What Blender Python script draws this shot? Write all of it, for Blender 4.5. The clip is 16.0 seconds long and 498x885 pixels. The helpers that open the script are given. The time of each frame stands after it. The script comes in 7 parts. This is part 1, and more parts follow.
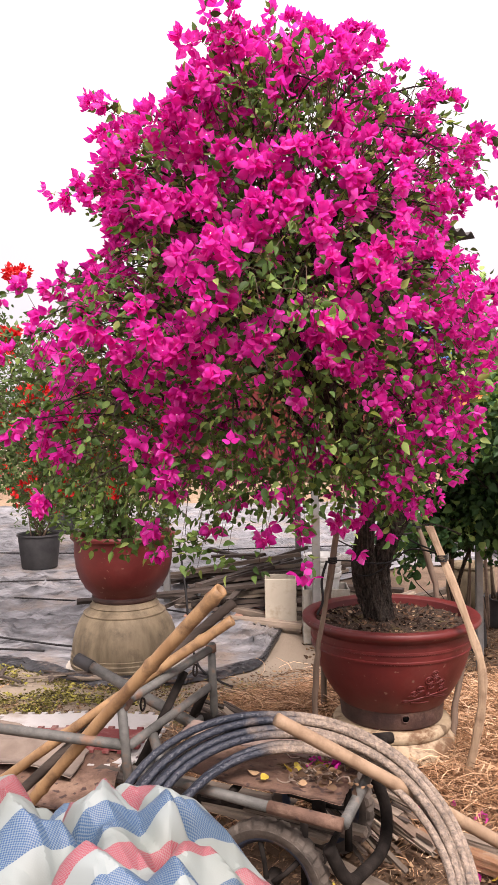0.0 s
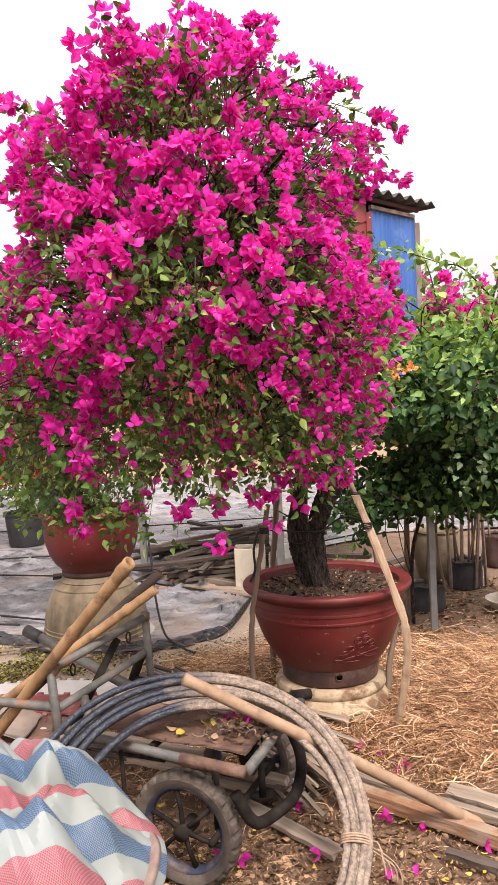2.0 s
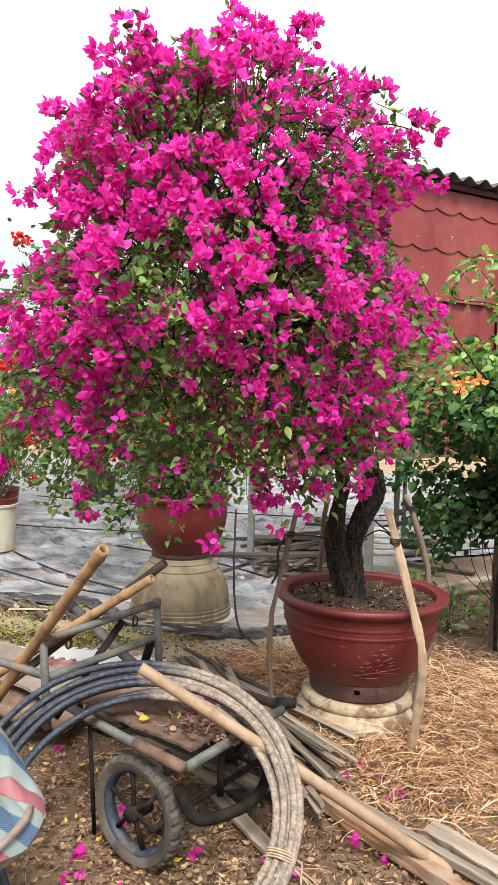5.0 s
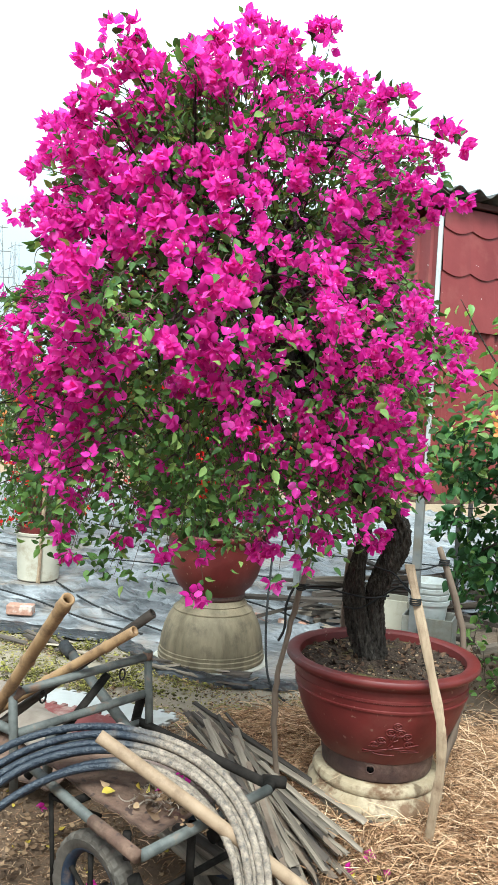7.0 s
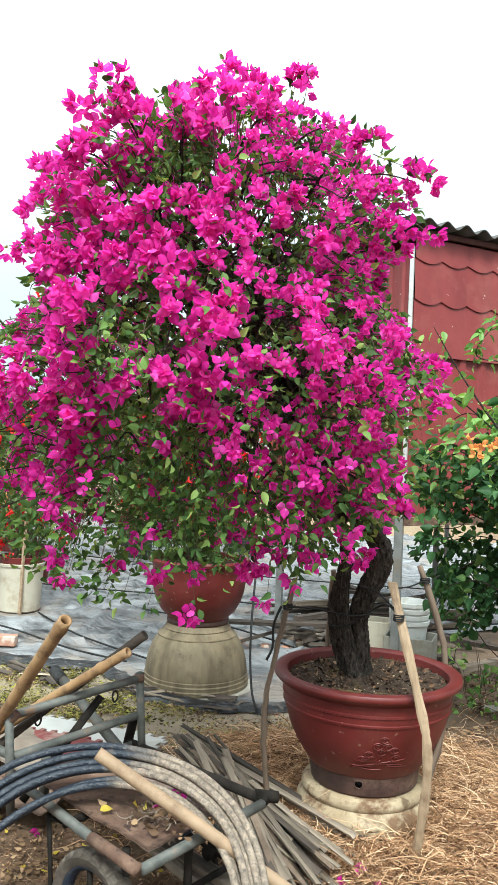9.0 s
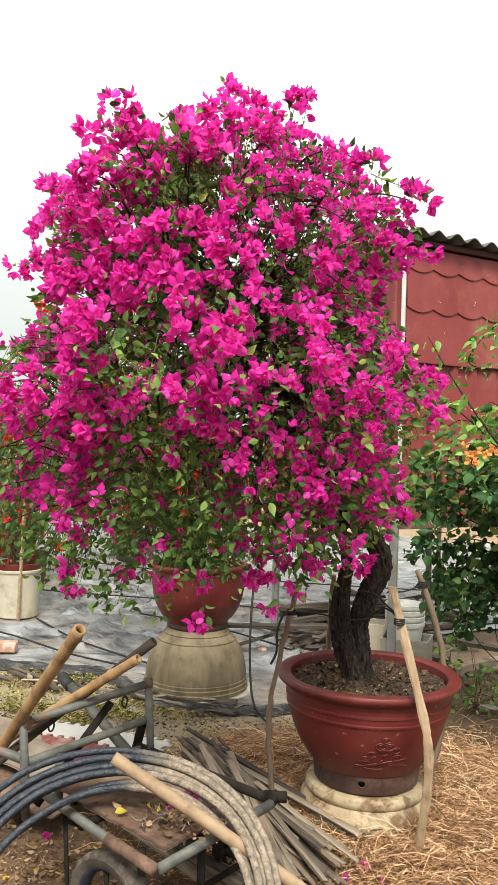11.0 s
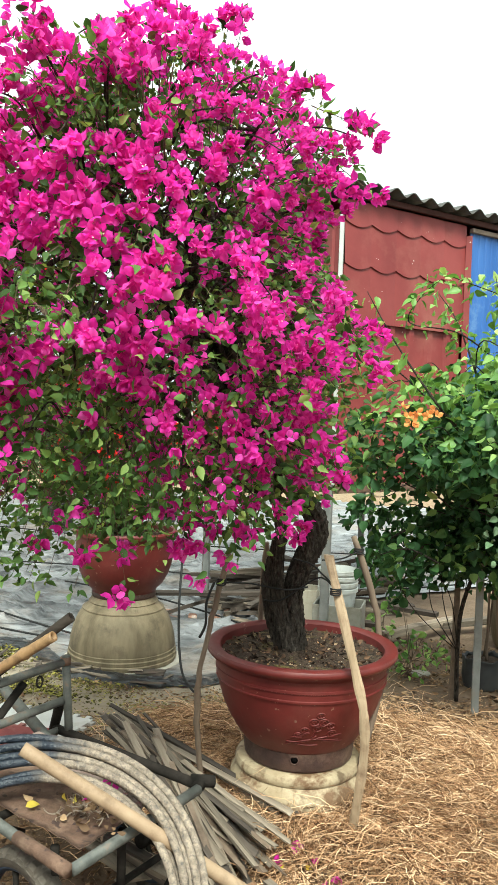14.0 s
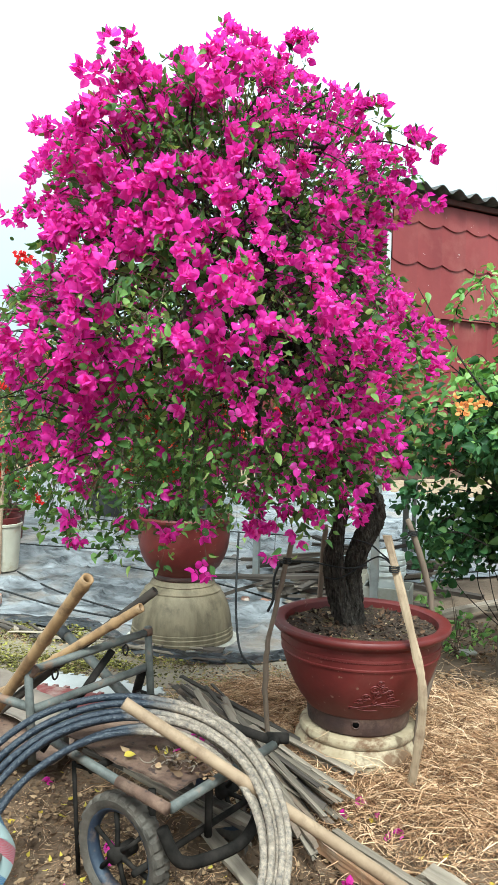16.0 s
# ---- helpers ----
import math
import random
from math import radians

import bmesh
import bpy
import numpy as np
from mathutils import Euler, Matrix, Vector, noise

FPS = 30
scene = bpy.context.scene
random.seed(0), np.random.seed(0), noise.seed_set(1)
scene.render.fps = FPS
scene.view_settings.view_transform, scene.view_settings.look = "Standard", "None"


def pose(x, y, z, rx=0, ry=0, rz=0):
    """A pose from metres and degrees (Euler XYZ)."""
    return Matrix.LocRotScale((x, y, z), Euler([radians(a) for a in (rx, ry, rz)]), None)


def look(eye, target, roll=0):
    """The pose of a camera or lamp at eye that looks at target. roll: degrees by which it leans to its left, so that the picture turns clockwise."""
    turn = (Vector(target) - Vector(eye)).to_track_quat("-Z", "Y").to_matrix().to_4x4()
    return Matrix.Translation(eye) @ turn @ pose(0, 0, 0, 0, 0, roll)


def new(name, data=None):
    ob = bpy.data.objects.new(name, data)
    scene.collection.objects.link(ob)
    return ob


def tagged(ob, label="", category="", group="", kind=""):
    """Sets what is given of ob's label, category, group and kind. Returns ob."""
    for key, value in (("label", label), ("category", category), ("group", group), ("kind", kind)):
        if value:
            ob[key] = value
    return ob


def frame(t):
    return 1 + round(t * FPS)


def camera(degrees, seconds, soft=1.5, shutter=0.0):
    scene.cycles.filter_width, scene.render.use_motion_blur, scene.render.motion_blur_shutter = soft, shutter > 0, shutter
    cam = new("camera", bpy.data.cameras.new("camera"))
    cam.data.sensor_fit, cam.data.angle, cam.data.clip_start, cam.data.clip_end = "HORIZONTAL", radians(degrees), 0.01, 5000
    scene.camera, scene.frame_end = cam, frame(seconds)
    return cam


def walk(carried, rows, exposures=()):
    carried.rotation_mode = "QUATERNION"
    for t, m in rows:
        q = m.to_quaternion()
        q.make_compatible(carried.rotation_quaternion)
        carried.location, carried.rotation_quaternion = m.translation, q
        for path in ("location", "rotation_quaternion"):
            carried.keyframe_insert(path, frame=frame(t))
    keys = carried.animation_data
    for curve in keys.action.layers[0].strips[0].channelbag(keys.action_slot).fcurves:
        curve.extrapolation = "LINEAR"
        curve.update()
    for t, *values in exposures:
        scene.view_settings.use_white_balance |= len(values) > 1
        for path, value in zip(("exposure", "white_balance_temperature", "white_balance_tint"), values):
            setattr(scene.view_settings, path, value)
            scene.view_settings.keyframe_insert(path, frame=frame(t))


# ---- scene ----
# ---- camera ----
cam = camera(34.7, 16.0, soft=0.8)
PATH = [
    (0, (0.084, -0.056, 1.647), (0.022, 1.942, 1.596), -1.0),
    (0.5, (0.186, -0.192, 1.678), (0.109, 1.804, 1.574), -1.0),
    (1, (0.399, -0.269, 1.69), (0.267, 1.723, 1.568), -0.4),
    (1.5, (0.474, -0.274, 1.688), (0.317, 1.715, 1.548), -1.8),
    (2, (0.436, -0.22, 1.671), (0.355, 1.775, 1.548), -2.9),
    (2.5, (0.473, -0.179, 1.686), (0.394, 1.817, 1.578), -1.5),
    (3, (0.748, -0.215, 1.691), (0.411, 1.752, 1.548), 0.3),
    (3.5, (0.891, -0.283, 1.715), (0.47, 1.662, 1.517), -0.8),
    (4, (0.996, -0.275, 1.709), (0.541, 1.663, 1.516), -0.3),
    (6.5, (1.295, 0.237, 1.725), (0.588, 2.107, 1.659), 3.1),
    (7, (1.344, 0.281, 1.739), (0.598, 2.135, 1.67), 3.1),
    (7.5, (1.336, 0.262, 1.731), (0.58, 2.113, 1.682), 3.1),
    (8, (1.356, 0.239, 1.718), (0.59, 2.086, 1.691), 2.7),
    (8.5, (1.351, 0.198, 1.718), (0.637, 2.066, 1.717), 2.7),
    (11, (1.317, 0.047, 1.759), (0.653, 1.934, 1.769), 1.6),
    (11.5, (1.33, 0.033, 1.752), (0.619, 1.903, 1.758), 1.6),
    (12, (1.309, 0.101, 1.739), (0.586, 1.965, 1.698), 1.6),
    (12.5, (1.281, 0.191, 1.748), (0.595, 2.068, 1.693), 1.2),
    (13, (1.259, 0.257, 1.74), (0.658, 2.164, 1.694), 1.1),
    (13.5, (1.258, 0.297, 1.735), (0.725, 2.224, 1.676), 1.0),
    (14, (1.25, 0.295, 1.739), (0.751, 2.231, 1.664), 2.0),
    (14.5, (1.268, 0.266, 1.731), (0.782, 2.204, 1.645), 2.6),
    (15, (1.295, 0.189, 1.734), (0.776, 2.118, 1.639), 3.3),
    (15.5, (1.294, 0.092, 1.735), (0.722, 2.005, 1.624), 3.0),
    (16, (1.198, -0.002, 1.741), (0.615, 1.908, 1.639), 1.5),
]
EXPOSURES = [(0.0, 1.0, 6900, 25), (2.5, 1.04, 6950, 22), (4.0, 1.04, 6900, 19), (6.5, 1.18, 5620, -5), (8.5, 1.13, 5780, -4), (11.0, 0.97, 6850, 3), (12.3, 0.88, 6950, 2), (13.5, 1.05, 6450, -8), (14.5, 1.18, 6250, -6), (16.0, 1.15, 5600, -8)]
walk(cam, [(t, look(eye, target, roll)) for t, eye, target, roll in PATH], EXPOSURES)

# ---- light ----
world = bpy.data.worlds.new("overcast_sky")
scene.world = world
world.use_nodes = True
wn, wl = world.node_tree.nodes, world.node_tree.links
wn.clear()
w_out = wn.new("ShaderNodeOutputWorld")
w_bg = wn.new("ShaderNodeBackground")
w_sky = wn.new("ShaderNodeTexSky")
w_sky.sky_type = "NISHITA"
w_sky.sun_disc = False
w_sky.sun_elevation = radians(52)
w_sky.sun_rotation = radians(200)
w_sky.dust_density = 6.0
w_dim = wn.new("ShaderNodeVectorMath")
w_dim.operation = "SCALE"
w_dim.inputs["Scale"].default_value = 0.10
# cloud cover: bright overhead, greyer towards the horizon
w_tc = wn.new("ShaderNodeTexCoord")
w_sep = wn.new("ShaderNodeSeparateXYZ")
w_ns = wn.new("ShaderNodeTexNoise")
w_ns.inputs["Scale"].default_value, w_ns.inputs["Detail"].default_value = 2.2, 5
w_map = wn.new("ShaderNodeMapping")
w_map.inputs["Scale"].default_value = (1, 1, 3.5)
w_add = wn.new("ShaderNodeMath")
w_add.operation = "MULTIPLY_ADD"
w_add.inputs[1].default_value = 0.16
w_ramp = wn.new("ShaderNodeValToRGB")
w_ramp.color_ramp.elements[0].position, w_ramp.color_ramp.elements[0].color = 0.06, (0.42, 0.44, 0.455, 1)
w_ramp.color_ramp.elements[1].position, w_ramp.color_ramp.elements[1].color = 0.62, (1.0, 1.0, 1.0, 1)
w_mid = w_ramp.color_ramp.elements.new(0.30)
w_mid.color = (0.62, 0.645, 0.665, 1)
wl.new(w_tc.outputs["Generated"], w_sep.inputs[0])
wl.new(w_tc.outputs["Generated"], w_map.inputs[0])
wl.new(w_map.outputs[0], w_ns.inputs["Vector"])
wl.new(w_ns.outputs["Fac"], w_add.inputs[0])
wl.new(w_sep.outputs[2], w_add.inputs[2])
wl.new(w_add.outputs[0], w_ramp.inputs[0])
w_mix = wn.new("ShaderNodeMix")
w_mix.data_type = "RGBA"
w_mix.inputs[0].default_value = 0.90
wl.new(w_sky.outputs[0], w_dim.inputs[0])
wl.new(w_dim.outputs[0], w_mix.inputs[6])
wl.new(w_ramp.outputs[0], w_mix.inputs[7])
wl.new(w_mix.outputs[2], w_bg.inputs[0])
w_bg.inputs[1].default_value = 0.88
wl.new(w_bg.outputs[0], w_out.inputs[0])

sun = new("sun", bpy.data.lights.new("sun", "SUN"))
sun.data.energy = 3.1
sun.data.angle = radians(20)
sun.data.color = (1.0, 0.97, 0.92)
sun.matrix_world = look((3.5, -4.0, 10.5), (0.6, 3.6, 0.0))


# ---- materials ----
def link(nt, a, b):
    nt.links.new(a, b)


def ramp(nt, stops, interp="LINEAR"):
    r = nt.nodes.new("ShaderNodeValToRGB")
    r.color_ramp.interpolation = interp
    while len(r.color_ramp.elements) < len(stops):
        r.color_ramp.elements.new(0.5)
    for e, (p, c) in zip(r.color_ramp.elements, stops):
        e.position, e.color = p, (*c, 1)
    return r


def surf(name, c1, c2, scale=8.0, rough=0.8, metal=0.0, bump=0.3, bscale=60.0, stain=None, stain_scale=1.5,
         stain_lo=0.5, stain_hi=0.65, stretch=(1, 1, 1), vary=0.0, island=False, bdist=0.01, spec=0.4, rough2=None, detail=6):
    """Two-scale grain with stains and relief, in object space."""
    m = bpy.data.materials.new(name)
    m.use_nodes = True
    nt = m.node_tree
    b = nt.nodes["Principled BSDF"]
    tc = nt.nodes.new("ShaderNodeTexCoord")
    mp = nt.nodes.new("ShaderNodeMapping")
    mp.inputs["Scale"].default_value = stretch
    link(nt, tc.outputs["Object"], mp.inputs[0])
    n1 = nt.nodes.new("ShaderNodeTexNoise")
    n1.inputs["Scale"].default_value, n1.inputs["Detail"].default_value, n1.inputs["Roughness"].default_value = scale, detail, 0.62
    link(nt, mp.outputs[0], n1.inputs["Vector"])
    r1 = ramp(nt, [(0.32, c1), (0.68, c2)])
    link(nt, n1.outputs["Fac"], r1.inputs[0])
    col = r1.outputs[0]
    if stain:
        n2 = nt.nodes.new("ShaderNodeTexNoise")
        n2.inputs["Scale"].default_value, n2.inputs["Detail"].default_value = stain_scale, 8
        n2.inputs["Roughness"].default_value = 0.65
        link(nt, tc.outputs["Object"], n2.inputs["Vector"])
        r2 = ramp(nt, [(stain_lo, (0, 0, 0)), (stain_hi, (1, 1, 1))])
        link(nt, n2.outputs["Fac"], r2.inputs[0])
        mx = nt.nodes.new("ShaderNodeMix")
        mx.data_type = "RGBA"
        mx.inputs[7].default_value = (*stain, 1)
        link(nt, r2.outputs[0], mx.inputs[0])
        link(nt, col, mx.inputs[6])
        col = mx.outputs[2]
    if vary:
        if island:
            src = nt.nodes.new("ShaderNodeNewGeometry").outputs["Random Per Island"]
        else:
            src = nt.nodes.new("ShaderNodeObjectInfo").outputs["Random"]
        mr = nt.nodes.new("ShaderNodeMapRange")
        mr.inputs["To Min"].default_value, mr.inputs["To Max"].default_value = 1 - vary, 1 + vary
        link(nt, src, mr.inputs["Value"])
        hs = nt.nodes.new("ShaderNodeHueSaturation")
        link(nt, mr.outputs[0], hs.inputs["Value"])
        link(nt, col, hs.inputs["Color"])
        col = hs.outputs[0]
    link(nt, col, b.inputs["Base Color"])
    n3 = nt.nodes.new("ShaderNodeTexNoise")
    n3.inputs["Scale"].default_value, n3.inputs["Detail"].default_value = bscale, 5
    link(nt, mp.outputs[0], n3.inputs["Vector"])
    bp = nt.nodes.new("ShaderNodeBump")
    bp.inputs["Strength"].default_value, bp.inputs["Distance"].default_value = bump, bdist
    link(nt, n3.outputs["Fac"], bp.inputs["Height"])
    link(nt, bp.outputs[0], b.inputs["Normal"])
    if rough2 is not None:
        rr = nt.nodes.new("ShaderNodeMapRange")
        rr.inputs["To Min"].default_value, rr.inputs["To Max"].default_value = rough, rough2
        link(nt, n1.outputs["Fac"], rr.inputs["Value"])
        link(nt, rr.outputs[0], b.inputs["Roughness"])
    else:
        b.inputs["Roughness"].default_value = rough
    b.inputs["Metallic"].default_value = metal
    b.inputs["Specular IOR Level"].default_value = spec
    return m


def leafy(name, stops, through_light=0.35, rough=0.5, tint=(1, 1, 1)):
    """Thin leaves or petals: colour differs from piece to piece, and light shines through."""
    m = bpy.data.materials.new(name)
    m.use_nodes = True
    nt = m.node_tree
    b = nt.nodes["Principled BSDF"]
    out = nt.nodes["Material Output"]
    g = nt.nodes.new("ShaderNodeNewGeometry")
    r = ramp(nt, stops)
    link(nt, g.outputs["Random Per Island"], r.inputs[0])
    tc = nt.nodes.new("ShaderNodeTexCoord")
    n = nt.nodes.new("ShaderNodeTexNoise")
    n.inputs["Scale"].default_value, n.inputs["Detail"].default_value = 45, 3
    link(nt, tc.outputs["Object"], n.inputs["Vector"])
    mr = nt.nodes.new("ShaderNodeMapRange")
    mr.inputs["To Min"].default_value, mr.inputs["To Max"].default_value = 0.72, 1.28
    link(nt, n.outputs["Fac"], mr.inputs["Value"])
    hs = nt.nodes.new("ShaderNodeHueSaturation")
    link(nt, mr.outputs[0], hs.inputs["Value"])
    link(nt, r.outputs[0], hs.inputs["Color"])
    link(nt, hs.outputs[0], b.inputs["Base Color"])
    b.inputs["Roughness"].default_value = rough
    b.inputs["Specular IOR Level"].default_value = 0.25
    t = nt.nodes.new("ShaderNodeBsdfTranslucent")
    tm = nt.nodes.new("ShaderNodeMix")
    tm.data_type, tm.blend_type = "RGBA", "MULTIPLY"
    tm.inputs[0].default_value = 1.0
    tm.inputs[7].default_value = (*tint, 1)
    link(nt, hs.outputs[0], tm.inputs[6])
    link(nt, tm.outputs[2], t.inputs["Color"])
    mx = nt.nodes.new("ShaderNodeMixShader")
    mx.inputs[0].default_value = through_light
    link(nt, b.outputs[0], mx.inputs[1])
    link(nt, t.outputs[0], mx.inputs[2])
    link(nt, mx.outputs[0], out.inputs["Surface"])
    return m


M_dirt = surf("dry_earth", (0.085, 0.052, 0.033), (0.19, 0.125, 0.082), 5.5, 0.95, bump=0.7, bscale=30, bdist=0.02,
              stain=(0.19, 0.13, 0.086), stain_scale=1.1, stain_lo=0.42, stain_hi=0.75, spec=0.15, detail=10)
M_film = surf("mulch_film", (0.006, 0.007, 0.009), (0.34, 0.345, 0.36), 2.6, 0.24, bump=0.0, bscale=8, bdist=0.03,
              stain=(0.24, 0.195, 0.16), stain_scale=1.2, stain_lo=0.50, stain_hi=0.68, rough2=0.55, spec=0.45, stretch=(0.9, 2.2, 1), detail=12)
M_pot = surf("red_glaze", (0.080, 0.0095, 0.009), (0.128, 0.0165, 0.0145), 6.0, 0.38, bump=0.22, bscale=24, bdist=0.006,
             stain=(0.145, 0.042, 0.035), stain_scale=3.2, stain_lo=0.54, stain_hi=0.82, spec=0.45, rough2=0.58, detail=10)
M_potfoot = surf("worn_pot_foot", (0.03, 0.016, 0.015), (0.085, 0.045, 0.036), 7, 0.6, bump=0.4, bscale=40,
                 stain=(0.16, 0.10, 0.075), stain_scale=5, stain_lo=0.54, stain_hi=0.66)
M_cream = surf("cream_stoneware", (0.24, 0.17, 0.095), (0.48, 0.39, 0.265), 5, 0.7, bump=0.45, bscale=45,
               stain=(0.15, 0.085, 0.045), stain_scale=5.5, stain_lo=0.50, stain_hi=0.60, detail=12)
M_beige = surf("ochre_stoneware", (0.095, 0.073, 0.042), (0.26, 0.205, 0.13), 7, 0.7, bump=0.3, bscale=50,
               stain=(0.085, 0.066, 0.042), stain_scale=6, stain_lo=0.52, stain_hi=0.72, stretch=(1, 1, 0.16), detail=10)
M_concrete = surf("pale_concrete", (0.36, 0.33, 0.28), (0.5, 0.47, 0.41), 9, 0.9, bump=0.5, bscale=60)
M_soil = surf("potting_soil", (0.016, 0.010, 0.007), (0.095, 0.064, 0.045), 70, 0.95, bump=1.0, bscale=110, bdist=0.015, spec=0.2,
              stain=(0.17, 0.13, 0.05), stain_scale=9, stain_lo=0.55, stain_hi=0.7)
M_bark = surf("dark_bark", (0.006, 0.005, 0.004), (0.085, 0.068, 0.056), 75, 0.92, bump=1.0, bscale=110, bdist=0.03,
              stretch=(1, 1, 0.32), spec=0.15, stain=(0.12, 0.10, 0.085), stain_scale=30, stain_lo=0.58, stain_hi=0.74, detail=14)
M_twig = surf("twig_bark", (0.06, 0.042, 0.028), (0.13, 0.09, 0.06), 20, 0.9, bump=0.4)
M_stick = surf("peeled_stick", (0.23, 0.155, 0.095), (0.40, 0.295, 0.195), 14, 0.75, bump=0.6, bscale=60, stretch=(1, 1, 0.12),
               stain=(0.19, 0.12, 0.075), stain_scale=11, stain_lo=0.5, stain_hi=0.7, detail=10)
M_stickgrey = surf("weathered_stick", (0.11, 0.078, 0.056), (0.21, 0.15, 0.11), 12, 0.85, bump=0.5, bscale=60, stretch=(1, 1, 0.15))
M_bamboo = surf("dry_bamboo", (0.20, 0.11, 0.05), (0.36, 0.225, 0.11), 9, 0.6, bump=0.3, bscale=60, stretch=(1, 1, 0.3),
                stain=(0.10, 0.055, 0.03), stain_scale=14, stain_lo=0.50, stain_hi=0.72, detail=10)
M_pole = surf("smooth_pole", (0.22, 0.145, 0.09), (0.36, 0.255, 0.165), 12, 0.65, bump=0.35, bscale=70, stretch=(0.4, 0.4, 0.4),
              stain=(0.16, 0.10, 0.06), stain_scale=12, stain_lo=0.5, stain_hi=0.75, detail=10)
M_steel = surf("weathered_steel", (0.062, 0.064, 0.059), (0.145, 0.143, 0.13), 14, 0.65, 0.15, bump=0.25, bscale=80,
               stain=(0.17, 0.10, 0.065), stain_scale=7, stain_lo=0.56, stain_hi=0.66)
M_rust = surf("rusted_steel", (0.085, 0.048, 0.034), (0.165, 0.098, 0.068), 12, 0.85, 0.15, bump=0.45, bscale=60,
              stain=(0.26, 0.17, 0.12), stain_scale=4)
# near-black base: the shade under the cart deck is put into the colour
M_black = surf("shade_black_steel", (0.008, 0.007, 0.006), (0.028, 0.023, 0.02), 14, 0.9, 0.0, spec=0.08, bump=0.3)
M_rubber = surf("dusty_rubber", (0.030, 0.025, 0.020), (0.098, 0.078, 0.062), 8, 0.8, bump=0.3, bscale=70,
                stain=(0.13, 0.11, 0.09), stain_scale=9, stain_lo=0.52, stain_hi=0.72)
M_rim = surf("blue_wheel_paint", (0.014, 0.022, 0.042), (0.035, 0.045, 0.065), 9, 0.6, 0.1, bump=0.2, stain=(0.12, 0.08, 0.06), stain_scale=12)
M_hose = surf("mud_caked_pipe", (0.18, 0.14, 0.105), (0.36, 0.285, 0.22), 30, 0.85, bump=0.8, bscale=90, stain=(0.15, 0.115, 0.09), stain_scale=40, stain_lo=0.5, stain_hi=0.75, detail=10)


def muddy_side(m):
    """The pipe is clean and black towards one side of the coil, caked with mud on the other."""
    nt = m.node_tree
    b = nt.nodes["Principled BSDF"]
    old = b.inputs["Base Color"].links[0].from_socket
    tc = nt.nodes.new("ShaderNodeTexCoord")
    sx = nt.nodes.new("ShaderNodeSeparateXYZ")
    link(nt, tc.outputs["Object"], sx.inputs[0])
    nz = nt.nodes.new("ShaderNodeTexNoise")
    nz.inputs["Scale"].default_value, nz.inputs["Detail"].default_value = 11, 8
    link(nt, tc.outputs["Object"], nz.inputs["Vector"])
    ad = nt.nodes.new("ShaderNodeMath")
    ad.operation = "MULTIPLY_ADD"
    ad.inputs[1].default_value = 0.42
    link(nt, nz.outputs["Fac"], ad.inputs[0])
    link(nt, sx.outputs[0], ad.inputs[2])
    rm = ramp(nt, [(0.09, (0, 0, 0)), (0.26, (1, 1, 1))])
    link(nt, ad.outputs[0], rm.inputs[0])
    flake = nt.nodes.new("ShaderNodeTexNoise")
    flake.inputs["Scale"].default_value, flake.inputs["Detail"].default_value, flake.inputs["Roughness"].default_value = 85, 12, 0.75
    link(nt, tc.outputs["Object"], flake.inputs["Vector"])
    crust = ramp(nt, [(0.36, (0.35, 0.35, 0.35)), (0.56, (1, 1, 1))])
    link(nt, flake.outputs["Fac"], crust.inputs[0])
    both = nt.nodes.new("ShaderNodeMath")
    both.operation = "MULTIPLY"
    link(nt, rm.outputs[0], both.inputs[0])
    link(nt, crust.outputs[0], both.inputs[1])
    mx = nt.nodes.new("ShaderNodeMix")
    mx.data_type = "RGBA"
    mx.inputs[6].default_value = (0.022, 0.027, 0.038, 1)
    link(nt, both.outputs[0], mx.inputs[0])
    link(nt, old, mx.inputs[7])
    link(nt, mx.outputs[2], b.inputs["Base Color"])
    rg = nt.nodes.new("ShaderNodeMapRange")
    rg.inputs["To Min"].default_value, rg.inputs["To Max"].default_value = 0.36, 0.85
    link(nt, rm.outputs[0], rg.inputs["Value"])
    link(nt, rg.outputs[0], b.inputs["Roughness"])


muddy_side(M_hose)


def creased(m, scale, stretch, strength, dist):
    """Sharp folds in a thin sheet: ridges of two sizes drive the relief."""
    nt = m.node_tree
    b = nt.nodes["Principled BSDF"]
    tc = nt.nodes.new("ShaderNodeTexCoord")
    mp = nt.nodes.new("ShaderNodeMapping")
    mp.inputs["Scale"].default_value = stretch
    mp.inputs["Rotation"].default_value = (0, 0, 0.25)
    link(nt, tc.outputs["Object"], mp.inputs[0])
    n = nt.nodes.new("ShaderNodeTexNoise")
    n.noise_type = "RIDGED_MULTIFRACTAL"
    n.inputs["Scale"].default_value, n.inputs["Detail"].default_value = scale, 7
    n.inputs["Distortion"].default_value = 0.6
    link(nt, mp.outputs[0], n.inputs["Vector"])
    bp = nt.nodes.new("ShaderNodeBump")
    bp.inputs["Strength"].default_value, bp.inputs["Distance"].default_value = strength, dist
    link(nt, n.outputs[0], bp.inputs["Height"])
    link(nt, b.inputs["Normal"].links[0].from_socket, bp.inputs["Normal"])
    link(nt, bp.outputs[0], b.inputs["Normal"])


